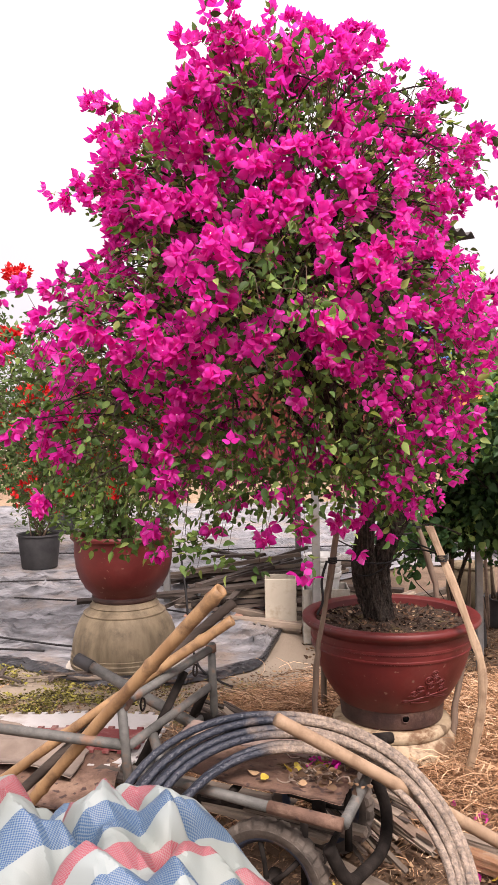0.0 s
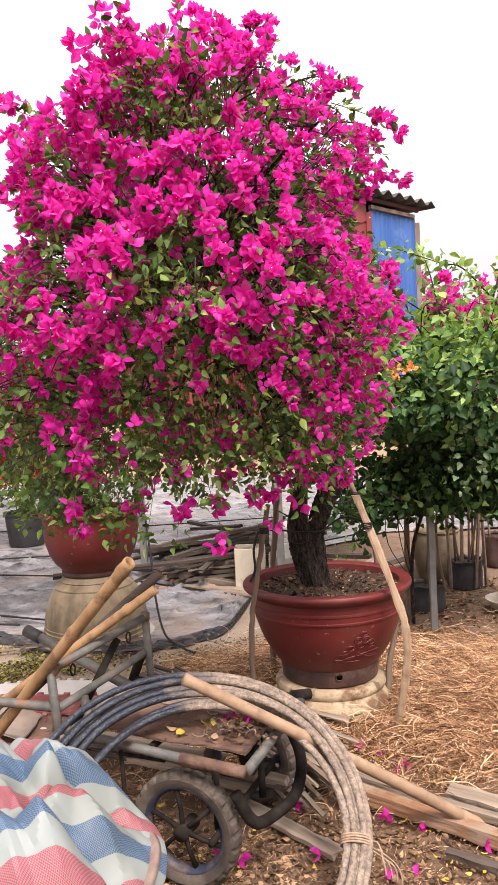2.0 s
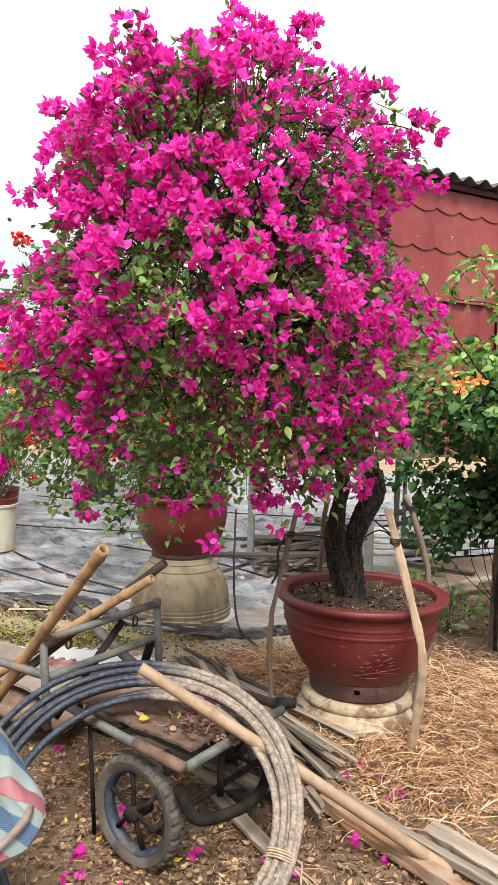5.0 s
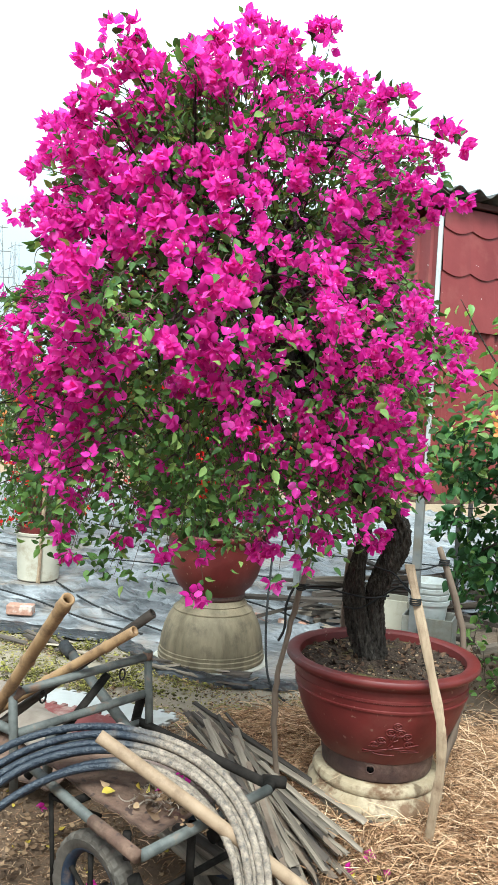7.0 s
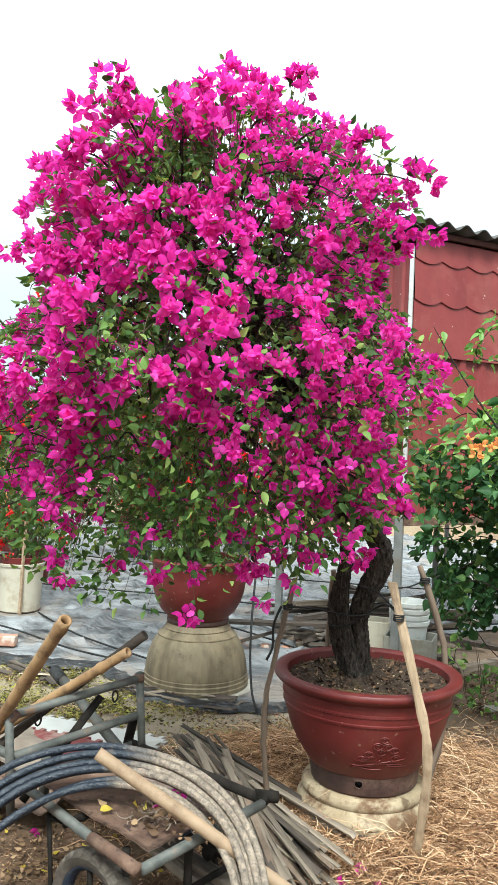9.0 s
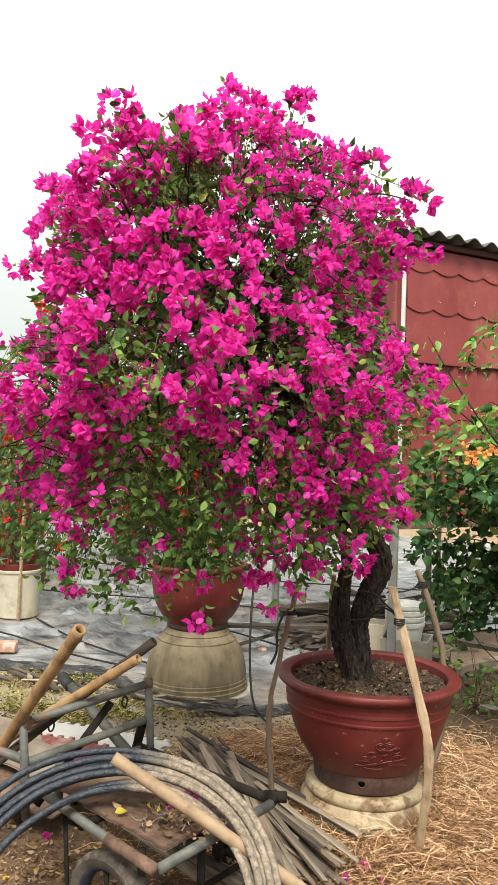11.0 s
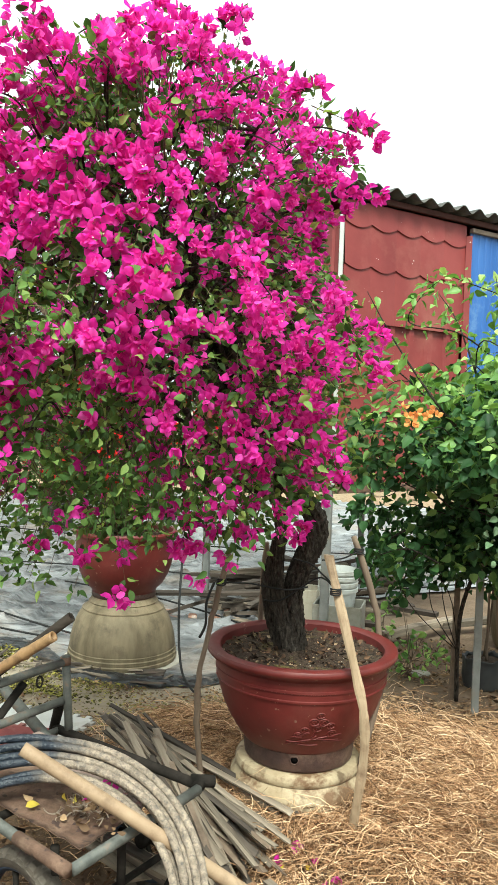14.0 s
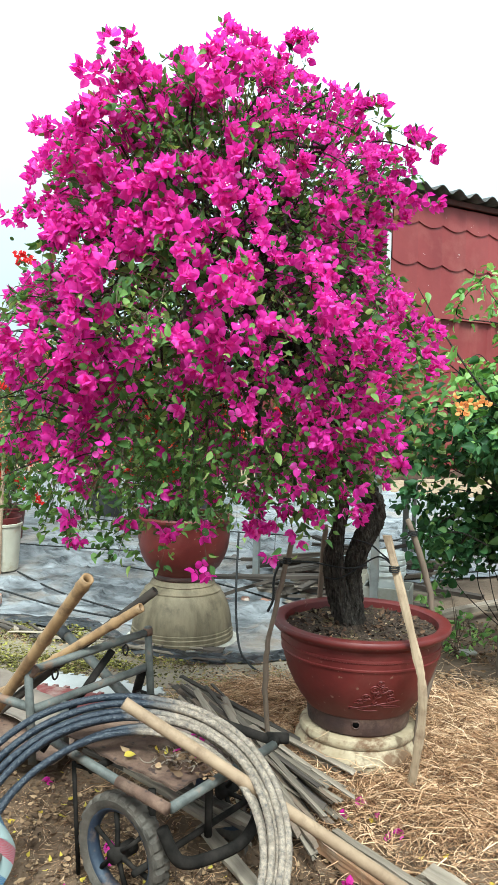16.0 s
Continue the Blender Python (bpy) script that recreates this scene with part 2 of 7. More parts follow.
def silted(m, colour, y0, y1):
    """Earth turns to pale dry silt beyond the littered patch."""
    nt = m.node_tree
    b = nt.nodes["Principled BSDF"]
    old = b.inputs["Base Color"].links[0].from_socket
    tc = nt.nodes.new("ShaderNodeTexCoord")
    sx = nt.nodes.new("ShaderNodeSeparateXYZ")
    link(nt, tc.outputs["Object"], sx.inputs[0])
    nz = nt.nodes.new("ShaderNodeTexNoise")
    nz.inputs["Scale"].default_value, nz.inputs["Detail"].default_value, nz.inputs["Roughness"].default_value = 2.6, 10, 0.7
    link(nt, tc.outputs["Object"], nz.inputs["Vector"])
    ad = nt.nodes.new("ShaderNodeMath")
    ad.operation = "MULTIPLY_ADD"
    ad.inputs[1].default_value = 2.2
    link(nt, nz.outputs["Fac"], ad.inputs[0])
    link(nt, sx.outputs[1], ad.inputs[2])
    mr = nt.nodes.new("ShaderNodeMapRange")
    mr.inputs["From Min"].default_value, mr.inputs["From Max"].default_value = y0 + 1.1, y1 + 1.1
    link(nt, ad.outputs[0], mr.inputs["Value"])
    side = nt.nodes.new("ShaderNodeMapRange")
    side.inputs["From Min"].default_value, side.inputs["From Max"].default_value = 0.1, 0.9
    side.inputs["To Min"].default_value, side.inputs["To Max"].default_value = 1.0, 0.15
    link(nt, sx.outputs[0], side.inputs["Value"])
    both = nt.nodes.new("ShaderNodeMath")
    both.operation = "MULTIPLY"
    link(nt, mr.outputs[0], both.inputs[0])
    link(nt, side.outputs[0], both.inputs[1])
    mx = nt.nodes.new("ShaderNodeMix")
    mx.data_type = "RGBA"
    mx.inputs[7].default_value = (*colour, 1)
    link(nt, both.outputs[0], mx.inputs[0])
    link(nt, old, mx.inputs[6])
    link(nt, mx.outputs[2], b.inputs["Base Color"])


silted(M_dirt, (0.30, 0.25, 0.19), 3.6, 4.9)
creased(M_film, 4.0, (0.8, 1.5, 1), 1.0, 0.06)
creased(M_film, 15, (0.6, 1.6, 1), 0.9, 0.02)


def chipped(m, colour, scale, lo, hi):
    """Small flakes where the paint has come off."""
    nt = m.node_tree
    b = nt.nodes["Principled BSDF"]
    old = b.inputs["Base Color"].links[0].from_socket
    tc = nt.nodes.new("ShaderNodeTexCoord")
    n = nt.nodes.new("ShaderNodeTexNoise")
    n.inputs["Scale"].default_value, n.inputs["Detail"].default_value = scale, 3
    link(nt, tc.outputs["Object"], n.inputs["Vector"])
    r = ramp(nt, [(lo, (0, 0, 0)), (hi, (1, 1, 1))])
    link(nt, n.outputs["Fac"], r.inputs[0])
    mx = nt.nodes.new("ShaderNodeMix")
    mx.data_type = "RGBA"
    mx.inputs[7].default_value = (*colour, 1)
    link(nt, r.outputs[0], mx.inputs[0])
    link(nt, old, mx.inputs[6])
    link(nt, mx.outputs[2], b.inputs["Base Color"])

M_rope = surf("pale_twine", (0.24, 0.165, 0.11), (0.42, 0.31, 0.22), 60, 0.95, bump=0.8)
M_wood = surf("grey_board", (0.105, 0.080, 0.060), (0.34, 0.275, 0.21), 16, 0.85, bump=0.7, bscale=70, stretch=(0.08, 1, 1), vary=0.45)
M_redwood = surf("orange_timber", (0.15, 0.07, 0.034), (0.34, 0.19, 0.105), 14, 0.8, bump=0.8, bscale=60, stretch=(0.10, 1, 1),
                 stain=(0.27, 0.20, 0.14), stain_scale=8, stain_lo=0.48, stain_hi=0.62, detail=10)
M_darkwood = surf("dark_rotten_wood", (0.032, 0.025, 0.020), (0.12, 0.092, 0.074), 10, 0.9, bump=0.6, bscale=40, stretch=(0.15, 1, 1), vary=0.35)
M_galv = surf("galvanised_steel", (0.17, 0.175, 0.17), (0.28, 0.285, 0.28), 10, 0.55, 0.4, bump=0.12, stain=(0.2, 0.18, 0.15), stain_scale=5)
M_mat = surf("white_foam", (0.42, 0.41, 0.39), (0.52, 0.51, 0.49), 6, 0.85, bump=0.2, stain=(0.30, 0.26, 0.22), stain_scale=3)
M_matred = surf("maroon_foam", (0.13, 0.025, 0.025), (0.2, 0.05, 0.045), 7, 0.85, bump=0.2, stain=(0.3, 0.2, 0.17), stain_scale=6)
M_card = surf("grubby_board", (0.15, 0.115, 0.09), (0.26, 0.21, 0.17), 5, 0.9, bump=0.2)
M_redsheet = surf("faded_red_sheet", (0.165, 0.024, 0.025), (0.225, 0.041, 0.040), 2.2, 0.5, bump=0.12, bscale=20,
                  stain=(0.25, 0.075, 0.062), stain_scale=2.6, stain_lo=0.52, stain_hi=0.75)
M_bluesheet = surf("faded_blue_sheet", (0.02, 0.085, 0.30), (0.05, 0.145, 0.41), 5, 0.5, bump=0.1, stretch=(1, 1, 0.12),
                   stain=(0.16, 0.28, 0.47), stain_scale=4, stain_lo=0.58, stain_hi=0.8)
M_tray = surf("greyed_rust", (0.16, 0.115, 0.095), (0.28, 0.21, 0.18), 10, 0.8, 0.1, bump=0.4, stain=(0.12, 0.07, 0.05), stain_scale=6)
M_roof = surf("grey_fibre_cement", (0.05, 0.05, 0.05), (0.12, 0.115, 0.11), 6, 0.9, bump=0.4)
M_white = surf("white_plastic", (0.50, 0.51, 0.50), (0.62, 0.63, 0.61), 4, 0.45, bump=0.05, stain=(0.36, 0.34, 0.29), stain_scale=6)
M_cream_plastic = surf("cream_plastic", (0.42, 0.38, 0.30), (0.50, 0.46, 0.37), 4, 0.5, bump=0.08, stain=(0.28, 0.22, 0.15), stain_scale=6,
                       stain_lo=0.52, stain_hi=0.75)
M_bin = surf("dusty_grey_plastic", (0.22, 0.21, 0.18), (0.34, 0.33, 0.29), 5, 0.5, bump=0.1, stain=(0.20, 0.17, 0.13), stain_scale=6)
M_blackplastic = surf("black_plastic", (0.02, 0.02, 0.022), (0.05, 0.05, 0.05), 6, 0.6, bump=0.1)
M_brick = surf("fired_brick", (0.32, 0.16, 0.11), (0.45, 0.27, 0.2), 14, 0.95, bump=0.6, vary=0.2)
M_wire = surf("black_wire", (0.006, 0.006, 0.006), (0.016, 0.015, 0.015), 20, 0.7, bump=0.1)
# near-black without gloss, painting the shade inside the drain hole
M_hole = surf("painted_hole_shade", (0.002, 0.002, 0.002), (0.006, 0.005, 0.005), 20, 1.0, bump=0.1, spec=0.0)
M_eaves = surf("dark_red_paint", (0.045, 0.014, 0.012), (0.08, 0.024, 0.02), 9, 0.7, bump=0.3)
M_trim = surf("bare_metal_trim", (0.45, 0.45, 0.44), (0.62, 0.62, 0.60), 8, 0.45, 0.4, bump=0.1)

chipped(M_redsheet, (0.55, 0.50, 0.46), 22, 0.73, 0.745)
chipped(M_pot, (0.19, 0.10, 0.075), 34, 0.68, 0.72)
chipped(M_cream, (0.16, 0.11, 0.065), 16, 0.60, 0.70)
chipped(M_brick, (0.52, 0.42, 0.36), 14, 0.52, 0.62)
chipped(M_rust, (0.06, 0.036, 0.03), 30, 0.60, 0.66)
chipped(M_soil, (0.42, 0.36, 0.28), 95, 0.68, 0.72)

M_bract = leafy("magenta_bract", [(0.0, (0.61, 0.018, 0.325)), (0.4, (0.80, 0.034, 0.44)), (0.8, (0.90, 0.065, 0.55)), (1.0, (0.95, 0.15, 0.66))], 0.60, 0.6)
M_bractfar = leafy("scarlet_bract", [(0.0, (0.58, 0.010, 0.016)), (1.0, (0.82, 0.035, 0.034))], 0.35, 0.6)
M_orange = leafy("orange_blossom", [(0.0, (0.8, 0.25, 0.05)), (1.0, (0.85, 0.42, 0.16))], 0.35, 0.6)
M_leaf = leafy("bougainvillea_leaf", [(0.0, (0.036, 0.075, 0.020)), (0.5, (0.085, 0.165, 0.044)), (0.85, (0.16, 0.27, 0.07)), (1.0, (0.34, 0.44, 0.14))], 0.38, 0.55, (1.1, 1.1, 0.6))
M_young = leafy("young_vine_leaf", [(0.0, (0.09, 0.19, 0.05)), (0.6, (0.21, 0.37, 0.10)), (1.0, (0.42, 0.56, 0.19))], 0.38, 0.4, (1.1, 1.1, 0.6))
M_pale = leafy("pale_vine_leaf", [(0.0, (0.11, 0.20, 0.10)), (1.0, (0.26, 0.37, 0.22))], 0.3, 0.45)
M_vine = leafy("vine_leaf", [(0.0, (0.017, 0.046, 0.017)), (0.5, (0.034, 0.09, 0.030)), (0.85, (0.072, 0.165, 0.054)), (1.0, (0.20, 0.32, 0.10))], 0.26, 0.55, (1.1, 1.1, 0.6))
M_shrub = leafy("shrub_leaf", [(0.0, (0.05, 0.09, 0.028)), (1.0, (0.13, 0.20, 0.065))], 0.3, 0.5)
M_star = leafy("cream_floret", [(0.0, (0.75, 0.7, 0.55)), (1.0, (0.85, 0.82, 0.75))], 0.2, 0.6)
M_straw = leafy("dry_straw", [(0.0, (0.075, 0.038, 0.020)), (0.4, (0.32, 0.175, 0.090)), (0.75, (0.61, 0.375, 0.215)), (1.0, (0.86, 0.62, 0.41))], 0.12, 0.75)
M_litter = leafy("dead_leaf", [(0.0, (0.05, 0.030, 0.019)), (0.6, (0.18, 0.108, 0.060)), (1.0, (0.44, 0.29, 0.165))], 0.1, 0.8)
M_bit = leafy("bark_mulch", [(0.0, (0.012, 0.008, 0.006)), (0.55, (0.065, 0.038, 0.026)), (0.9, (0.15, 0.085, 0.05)), (1.0, (0.34, 0.24, 0.15))], 0.0, 0.9)
M_yellow = leafy("yellow_leaf", [(0.0, (0.45, 0.30, 0.03)), (1.0, (0.68, 0.55, 0.10))], 0.2, 0.6)


# ---- builders ----
rng = np.random.default_rng(7)


def mesh_ob(name, verts, faces, material, parent=None, label="", smooth=True):
    me = bpy.data.meshes.new(name)
    me.from_pydata([tuple(map(float, v)) for v in verts], [], [tuple(map(int, f)) for f in faces])
    me.materials.append(material)
    if smooth:
        me.polygons.foreach_set("use_smooth", [True] * len(me.polygons))
    me.update()
    ob = new(name, me)
    if parent:
        ob.parent = parent
    if label:
        tagged(ob, label)
    return ob


def part(name, bm, material, parent, label="", smooth=False):
    me = bpy.data.meshes.new(name)
    bm.to_mesh(me)
    bm.free()
    me.materials.append(material)
    if smooth:
        me.polygons.foreach_set("use_smooth", [True] * len(me.polygons))
    ob = new(name, me)
    ob.parent = parent
    if label:
        tagged(ob, label)
    return ob


def thing(name, label, category, group="", kind="", at=(0, 0, 0)):
    ob = new(name)
    ob.location = at
    ob.empty_display_size = 0.1
    return tagged(ob, label, category, group, kind)


def local(parent, pts):
    """World points in the parent's own space (parents only stand shifted)."""
    o = np.array(parent.location)
    return [tuple(np.array(p) - o) for p in pts]


def smooth_line(pts, per=6, closed=False):
    p = np.array(pts, float)
    n = len(p)
    out = []
    for i in range(n if closed else n - 1):
        if closed:
            a, b, c, d = p[(i - 1) % n], p[i], p[(i + 1) % n], p[(i + 2) % n]
        else:
            a, b, c, d = p[max(i - 1, 0)], p[i], p[i + 1], p[min(i + 2, n - 1)]
        for k in range(per):
            t = k / per
            out.append(0.5 * (2 * b + (c - a) * t + (2 * a - 5 * b + 4 * c - d) * t * t + (3 * b - a - 3 * c + d) * t ** 3))
    if not closed:
        out.append(p[-1])
    return np.array(out)


def tube_data(pts, radius, sides=8, closed=False, base=0):
    p = np.array(pts, float)
    n = len(p)
    rad = np.full(n, radius, float) if np.isscalar(radius) else np.array(radius, float)
    tan = np.roll(p, -1, 0) - np.roll(p, 1, 0)
    if not closed:
        tan[0], tan[-1] = p[1] - p[0], p[-1] - p[-2]
    tan /= np.linalg.norm(tan, axis=1)[:, None] + 1e-9
    up = np.array([0, 0, 1.0]) if abs(tan[0][2]) < 0.9 else np.array([1.0, 0, 0])
    side = np.cross(tan[0], up)
    side /= np.linalg.norm(side)
    verts, faces = [], []
    ang = np.linspace(0, 2 * np.pi, sides, endpoint=False)
    for i in range(n):
        side = side - tan[i] * (side @ tan[i])
        side /= np.linalg.norm(side) + 1e-9
        other = np.cross(tan[i], side)
        verts += [p[i] + rad[i] * (np.cos(a) * side + np.sin(a) * other) for a in ang]
    for i in range(n if closed else n - 1):
        for k in range(sides):
            j = (i + 1) % n
            faces.append((base + i * sides + k, base + i * sides + (k + 1) % sides, base + j * sides + (k + 1) % sides, base + j * sides + k))
    if not closed:
        faces.append(tuple(base + k for k in range(sides))[::-1])
        faces.append(tuple(base + (n - 1) * sides + k for k in range(sides)))
    return verts, faces


def tube(name, pts, radius, material, parent=None, label="", sides=8, closed=False):
    if parent:
        pts = local(parent, pts)
    v, f = tube_data(pts, radius, sides, closed)
    return mesh_ob(name, v, f, material, parent, label)


def tubes(name, lines, material, parent=None, label="", sides=5):
    """Many twigs in one mesh: lines of (points, radii)."""
    V, Fc = [], []
    for pts, r in lines:
        if parent:
            pts = local(parent, pts)
        v, f = tube_data(pts, r, sides, False, len(V))
        V += v
        Fc += f
    return mesh_ob(name, V, Fc, material, parent, label)


def lathe(name, profile, material, parent=None, label="", n=56, at=(0, 0, 0), wobble=0.0, per=1):
    prof = smooth_line(profile, per) if per > 1 else np.array(profile, float)
    verts, faces = [], []
    m = len(prof)
    for i in range(n):
        a = 2 * np.pi * i / n
        w = 1 + wobble * np.sin(2 * a + 0.7) + wobble * 0.6 * np.sin(5 * a)
        verts += [(at[0] + r * w * np.cos(a), at[1] + r * w * np.sin(a), at[2] + z) for r, z in prof]
    for i in range(n):
        j = (i + 1) % n
        faces += [(i * m + k, j * m + k, j * m + k + 1, i * m + k + 1) for k in range(m - 1)]
    ob = mesh_ob(name, verts, faces, material, parent, label)
    ob.data.set_sharp_from_angle(angle=radians(40))
    return ob


def box_bm(sx, sy, sz, bevel=0.004, segments=1):
    bm = bmesh.new()
    bmesh.ops.create_cube(bm, size=1.0, matrix=Matrix.Diagonal((sx, sy, sz, 1)))
    if bevel:
        bmesh.ops.bevel(bm, geom=bm.edges[:], offset=bevel, segments=segments, affect="EDGES")
    return bm


def box(name, size, m, material, parent=None, label="", bevel=0.004):
    bm = box_bm(*size, bevel)
    me = bpy.data.meshes.new(name)
    bm.to_mesh(me)
    bm.free()
    me.materials.append(material)
    ob = new(name, me)
    if parent:
        ob.parent = parent
        m = Matrix.Translation(-Vector(parent.location)) @ m
    ob.matrix_local = m
    if label:
        tagged(ob, label)
    return ob


def along(p0, p1, roll=0.0):
    """A pose in the middle of p0 and p1 with x along them."""
    a, b = Vector(p0), Vector(p1)
    q = (b - a).to_track_quat("X", "Z").to_matrix().to_4x4()
    return Matrix.Translation((a + b) / 2) @ q @ Matrix.Rotation(radians(roll), 4, "X")


def plank(name, p0, p1, width, thick, material, parent=None, label="", roll=0.0, seed=0, nseg=10, rough_ends=True):
    """A sawn or split board with a slightly bowed, uneven outline and splintered ends."""
    r = np.random.default_rng(seed + 100)
    length = (Vector(p1) - Vector(p0)).length
    bm = bmesh.new()
    rings = []
    bow = r.normal(0, 0.006) * length
    for i in range(nseg + 1):
        u = i / nseg
        x = (u - 0.5) * length
        w, t = width * (1 + r.normal(0, 0.05)), thick * (1 + r.normal(0, 0.06))
        dz = bow * 4 * u * (1 - u)
        ring = []
        for sy, sz in ((-1, -1), (1, -1), (1, 1), (-1, 1)):
            ex = r.normal(0, 0.012) if rough_ends and i in (0, nseg) else 0
            ring.append(bm.verts.new((x + ex, sy * w / 2 + r.normal(0, 0.0015), dz + sz * t / 2)))
        rings.append(ring)
    for a, b in zip(rings, rings[1:]):
        for k in range(4):
            bm.faces.new((a[k], a[(k + 1) % 4], b[(k + 1) % 4], b[k]))
    bm.faces.new(rings[0][::-1])
    bm.faces.new(rings[-1])
    bmesh.ops.recalc_face_normals(bm, faces=bm.faces[:])
    me = bpy.data.meshes.new(name)
    bm.to_mesh(me)
    bm.free()
    me.materials.append(material)
    ob = new(name, me)
    m = along(p0, p1, roll)
    if parent:
        ob.parent = parent
        m = Matrix.Translation(-Vector(parent.location)) @ m
    ob.matrix_local = m
    if label:
        tagged(ob, label)
    return ob


def frames_for(n, axis, r, spread=1.0):
    """n turns whose y axis points near the given directions, spun at random."""
    y = axis + spread * r.normal(0, 0.5, (n, 3))
    y /= np.linalg.norm(y, axis=1)[:, None]
    x = np.cross(y, r.normal(0, 1, (n, 3)))
    x /= np.linalg.norm(x, axis=1)[:, None]
    return np.stack([x, y, np.cross(x, y)], 2)


def cloud(name, tv, tf, turns, places, sizes, material, parent=None, label=""):
    """Many copies of a small piece, joined into one mesh."""
    tv = np.array(tv, float)
    if parent is not None:
        places = places - np.array(parent.location)
    v = np.einsum("nij,kj->nki", turns, tv) * np.asarray(sizes)[:, None, None] + places[:, None]
    n, k = len(places), len(tv)
    loops = np.concatenate([np.array(f, int) for f in tf])
    starts = np.cumsum([0] + [len(f) for f in tf[:-1]])
    me = bpy.data.meshes.new(name)
    me.vertices.add(n * k)
    me.vertices.foreach_set("co", v.reshape(-1))
    me.loops.add(n * len(loops))
    me.loops.foreach_set("vertex_index", (loops[None] + k * np.arange(n)[:, None]).reshape(-1))
    me.polygons.add(n * len(tf))
    me.polygons.foreach_set("loop_start", (starts[None] + len(loops) * np.arange(n)[:, None]).reshape(-1))
    me.polygons.foreach_set("use_smooth", np.ones(n * len(tf), bool))
    me.materials.append(material)
    me.update(calc_edges=True)
    me.validate()
    ob = new(name, me)
    if parent is not None:
        ob.parent = parent
    if label:
        tagged(ob, label)
    return ob


def blade(rows, cols, width, cup, ruffle, bend, heart=0.0, point=0.8):
    """A leaf or petal one unit long with a rounded outline, cupped across and bent along."""
    V, Fc = [(0, 0, 0)], []
    for i in range(1, rows):
        t = i / rows
        w = width * math.sin(math.pi * t ** 0.72) ** point
        for c in range(cols):
            s = 2 * c / (cols - 1) - 1
            z = cup * s * s * w / width + bend * t * t + ruffle * math.sin(7 * t + 3.1 * s) * abs(s)
            V.append((w * s, t - heart * abs(s) * (1 - t) ** 3, z))
    V.append((0.02, 1.0, bend))
    n = len(V) - 1
    Fc += [(0, 2 + c, 1 + c) for c in range(cols - 1)]
    for i in range(rows - 2):
        a = 1 + i * cols
        Fc += [(a + c, a + c + 1, a + cols + c + 1, a + cols + c) for c in range(cols - 1)]
    a = 1 + (rows - 2) * cols
    Fc += [(a + c, a + c + 1, n) for c in range(cols - 1)]
    return V, Fc


BRACT_V, BRACT_F = blade(6, 5, 0.40, 0.16, 0.07, 0.17, 0.0, 1.08)
LEAF_V, LEAF_F = blade(5, 3, 0.27, 0.13, 0.02, -0.20, 0.0, 1.05)
HEART_V, HEART_F = blade(6, 5, 0.38, 0.17, 0.03, -0.24, 0.16, 1.0)


def floret(spread, odd):
    """Three papery bracts round a short tube, more or less open."""
    V, Fc = [], []
    for k in range(3):
        a = 2 * math.pi * k / 3 + odd * math.sin(5 * k)
        m = Matrix.Rotation(a, 4, "Y") @ Matrix.Translation((0, 0, 0.05)) @ Matrix.Rotation(radians(spread + 9 * odd * k), 4, "X")
        b = len(V)
        V += [tuple(m @ Vector(v)) for v in BRACT_V]
        Fc += [tuple(b + i for i in f) for f in BRACT_F]
    return V, Fc


FLORET_V, FLORET_F = floret(27, 0.0)
OPEN_V, OPEN_F = floret(48, 0.35)
SHUT_V, SHUT_F = floret(15, 0.2)
STAR_V = [(0.085 * math.cos(a) * (1 if i % 2 else 0.4), 0.55, 0.085 * math.sin(a) * (1 if i % 2 else 0.4)) for i, a in enumerate(np.linspace(0, 2 * np.pi, 10, endpoint=False))]
STAR_F = [tuple(range(10))]


def bed(x, y):
    """Height of the ground: a low mound under the pot, a slight fall towards the film."""
    x, y = np.asarray(x, float), np.asarray(y, float)
    fall = -0.07 / (1 + np.exp(-(y - 4.9) * 5))
    mound = 0.07 * np.exp(-(((x - 0.75) / 0.95) ** 2 + ((y - 3.95) / 0.75) ** 2) ** 1.5)
    return fall + mound


def lumps(x, y, s, a):
    return np.array([noise.noise((float(u) * s, float(v) * s, 3.1)) * a for u, v in zip(np.ravel(x), np.ravel(y))]).reshape(np.shape(x))


# ---- ground ----
def graded(lo, hi, step, far):
    inner = list(np.arange(lo, hi + 1e-6, step))
    out, d = [], step * 2
    x = hi
    while x < far:
        x += d
        out.append(x)
        d *= 1.35
    back, x, d = [], lo, step * 2
    while x > -far:
        x -= d
        back.append(x)
        d *= 1.35
    return np.array(back[::-1] + inner + out)


gx, gy = graded(-3.2, 2.6, 0.045, 900), graded(1.0, 6.4, 0.045, 900)
GX, GY = np.meshgrid(gx, gy, indexing="ij")
near_mask = np.exp(-(np.maximum(0, np.abs(GX) - 6) ** 2 + np.maximum(0, np.abs(GY - 4) - 6) ** 2) / 8)
GZ = bed(GX, GY) + (lumps(GX, GY, 1.6, 0.022) + lumps(GX, GY, 7, 0.010) + lumps(GX, GY, 19, 0.005)) * near_mask - 0.012
nx, ny = len(gx), len(gy)
gv = np.stack([GX, GY, GZ], -1).reshape(-1, 3)
gf = [(i * ny + j, (i + 1) * ny + j, (i + 1) * ny + j + 1, i * ny + j + 1) for i in range(nx - 1) for j in range(ny - 1)]
tagged(mesh_ob("ground", gv, gf, M_dirt), "bare brown earth, dry and lumpy, with litter", "ground", kind="structure")

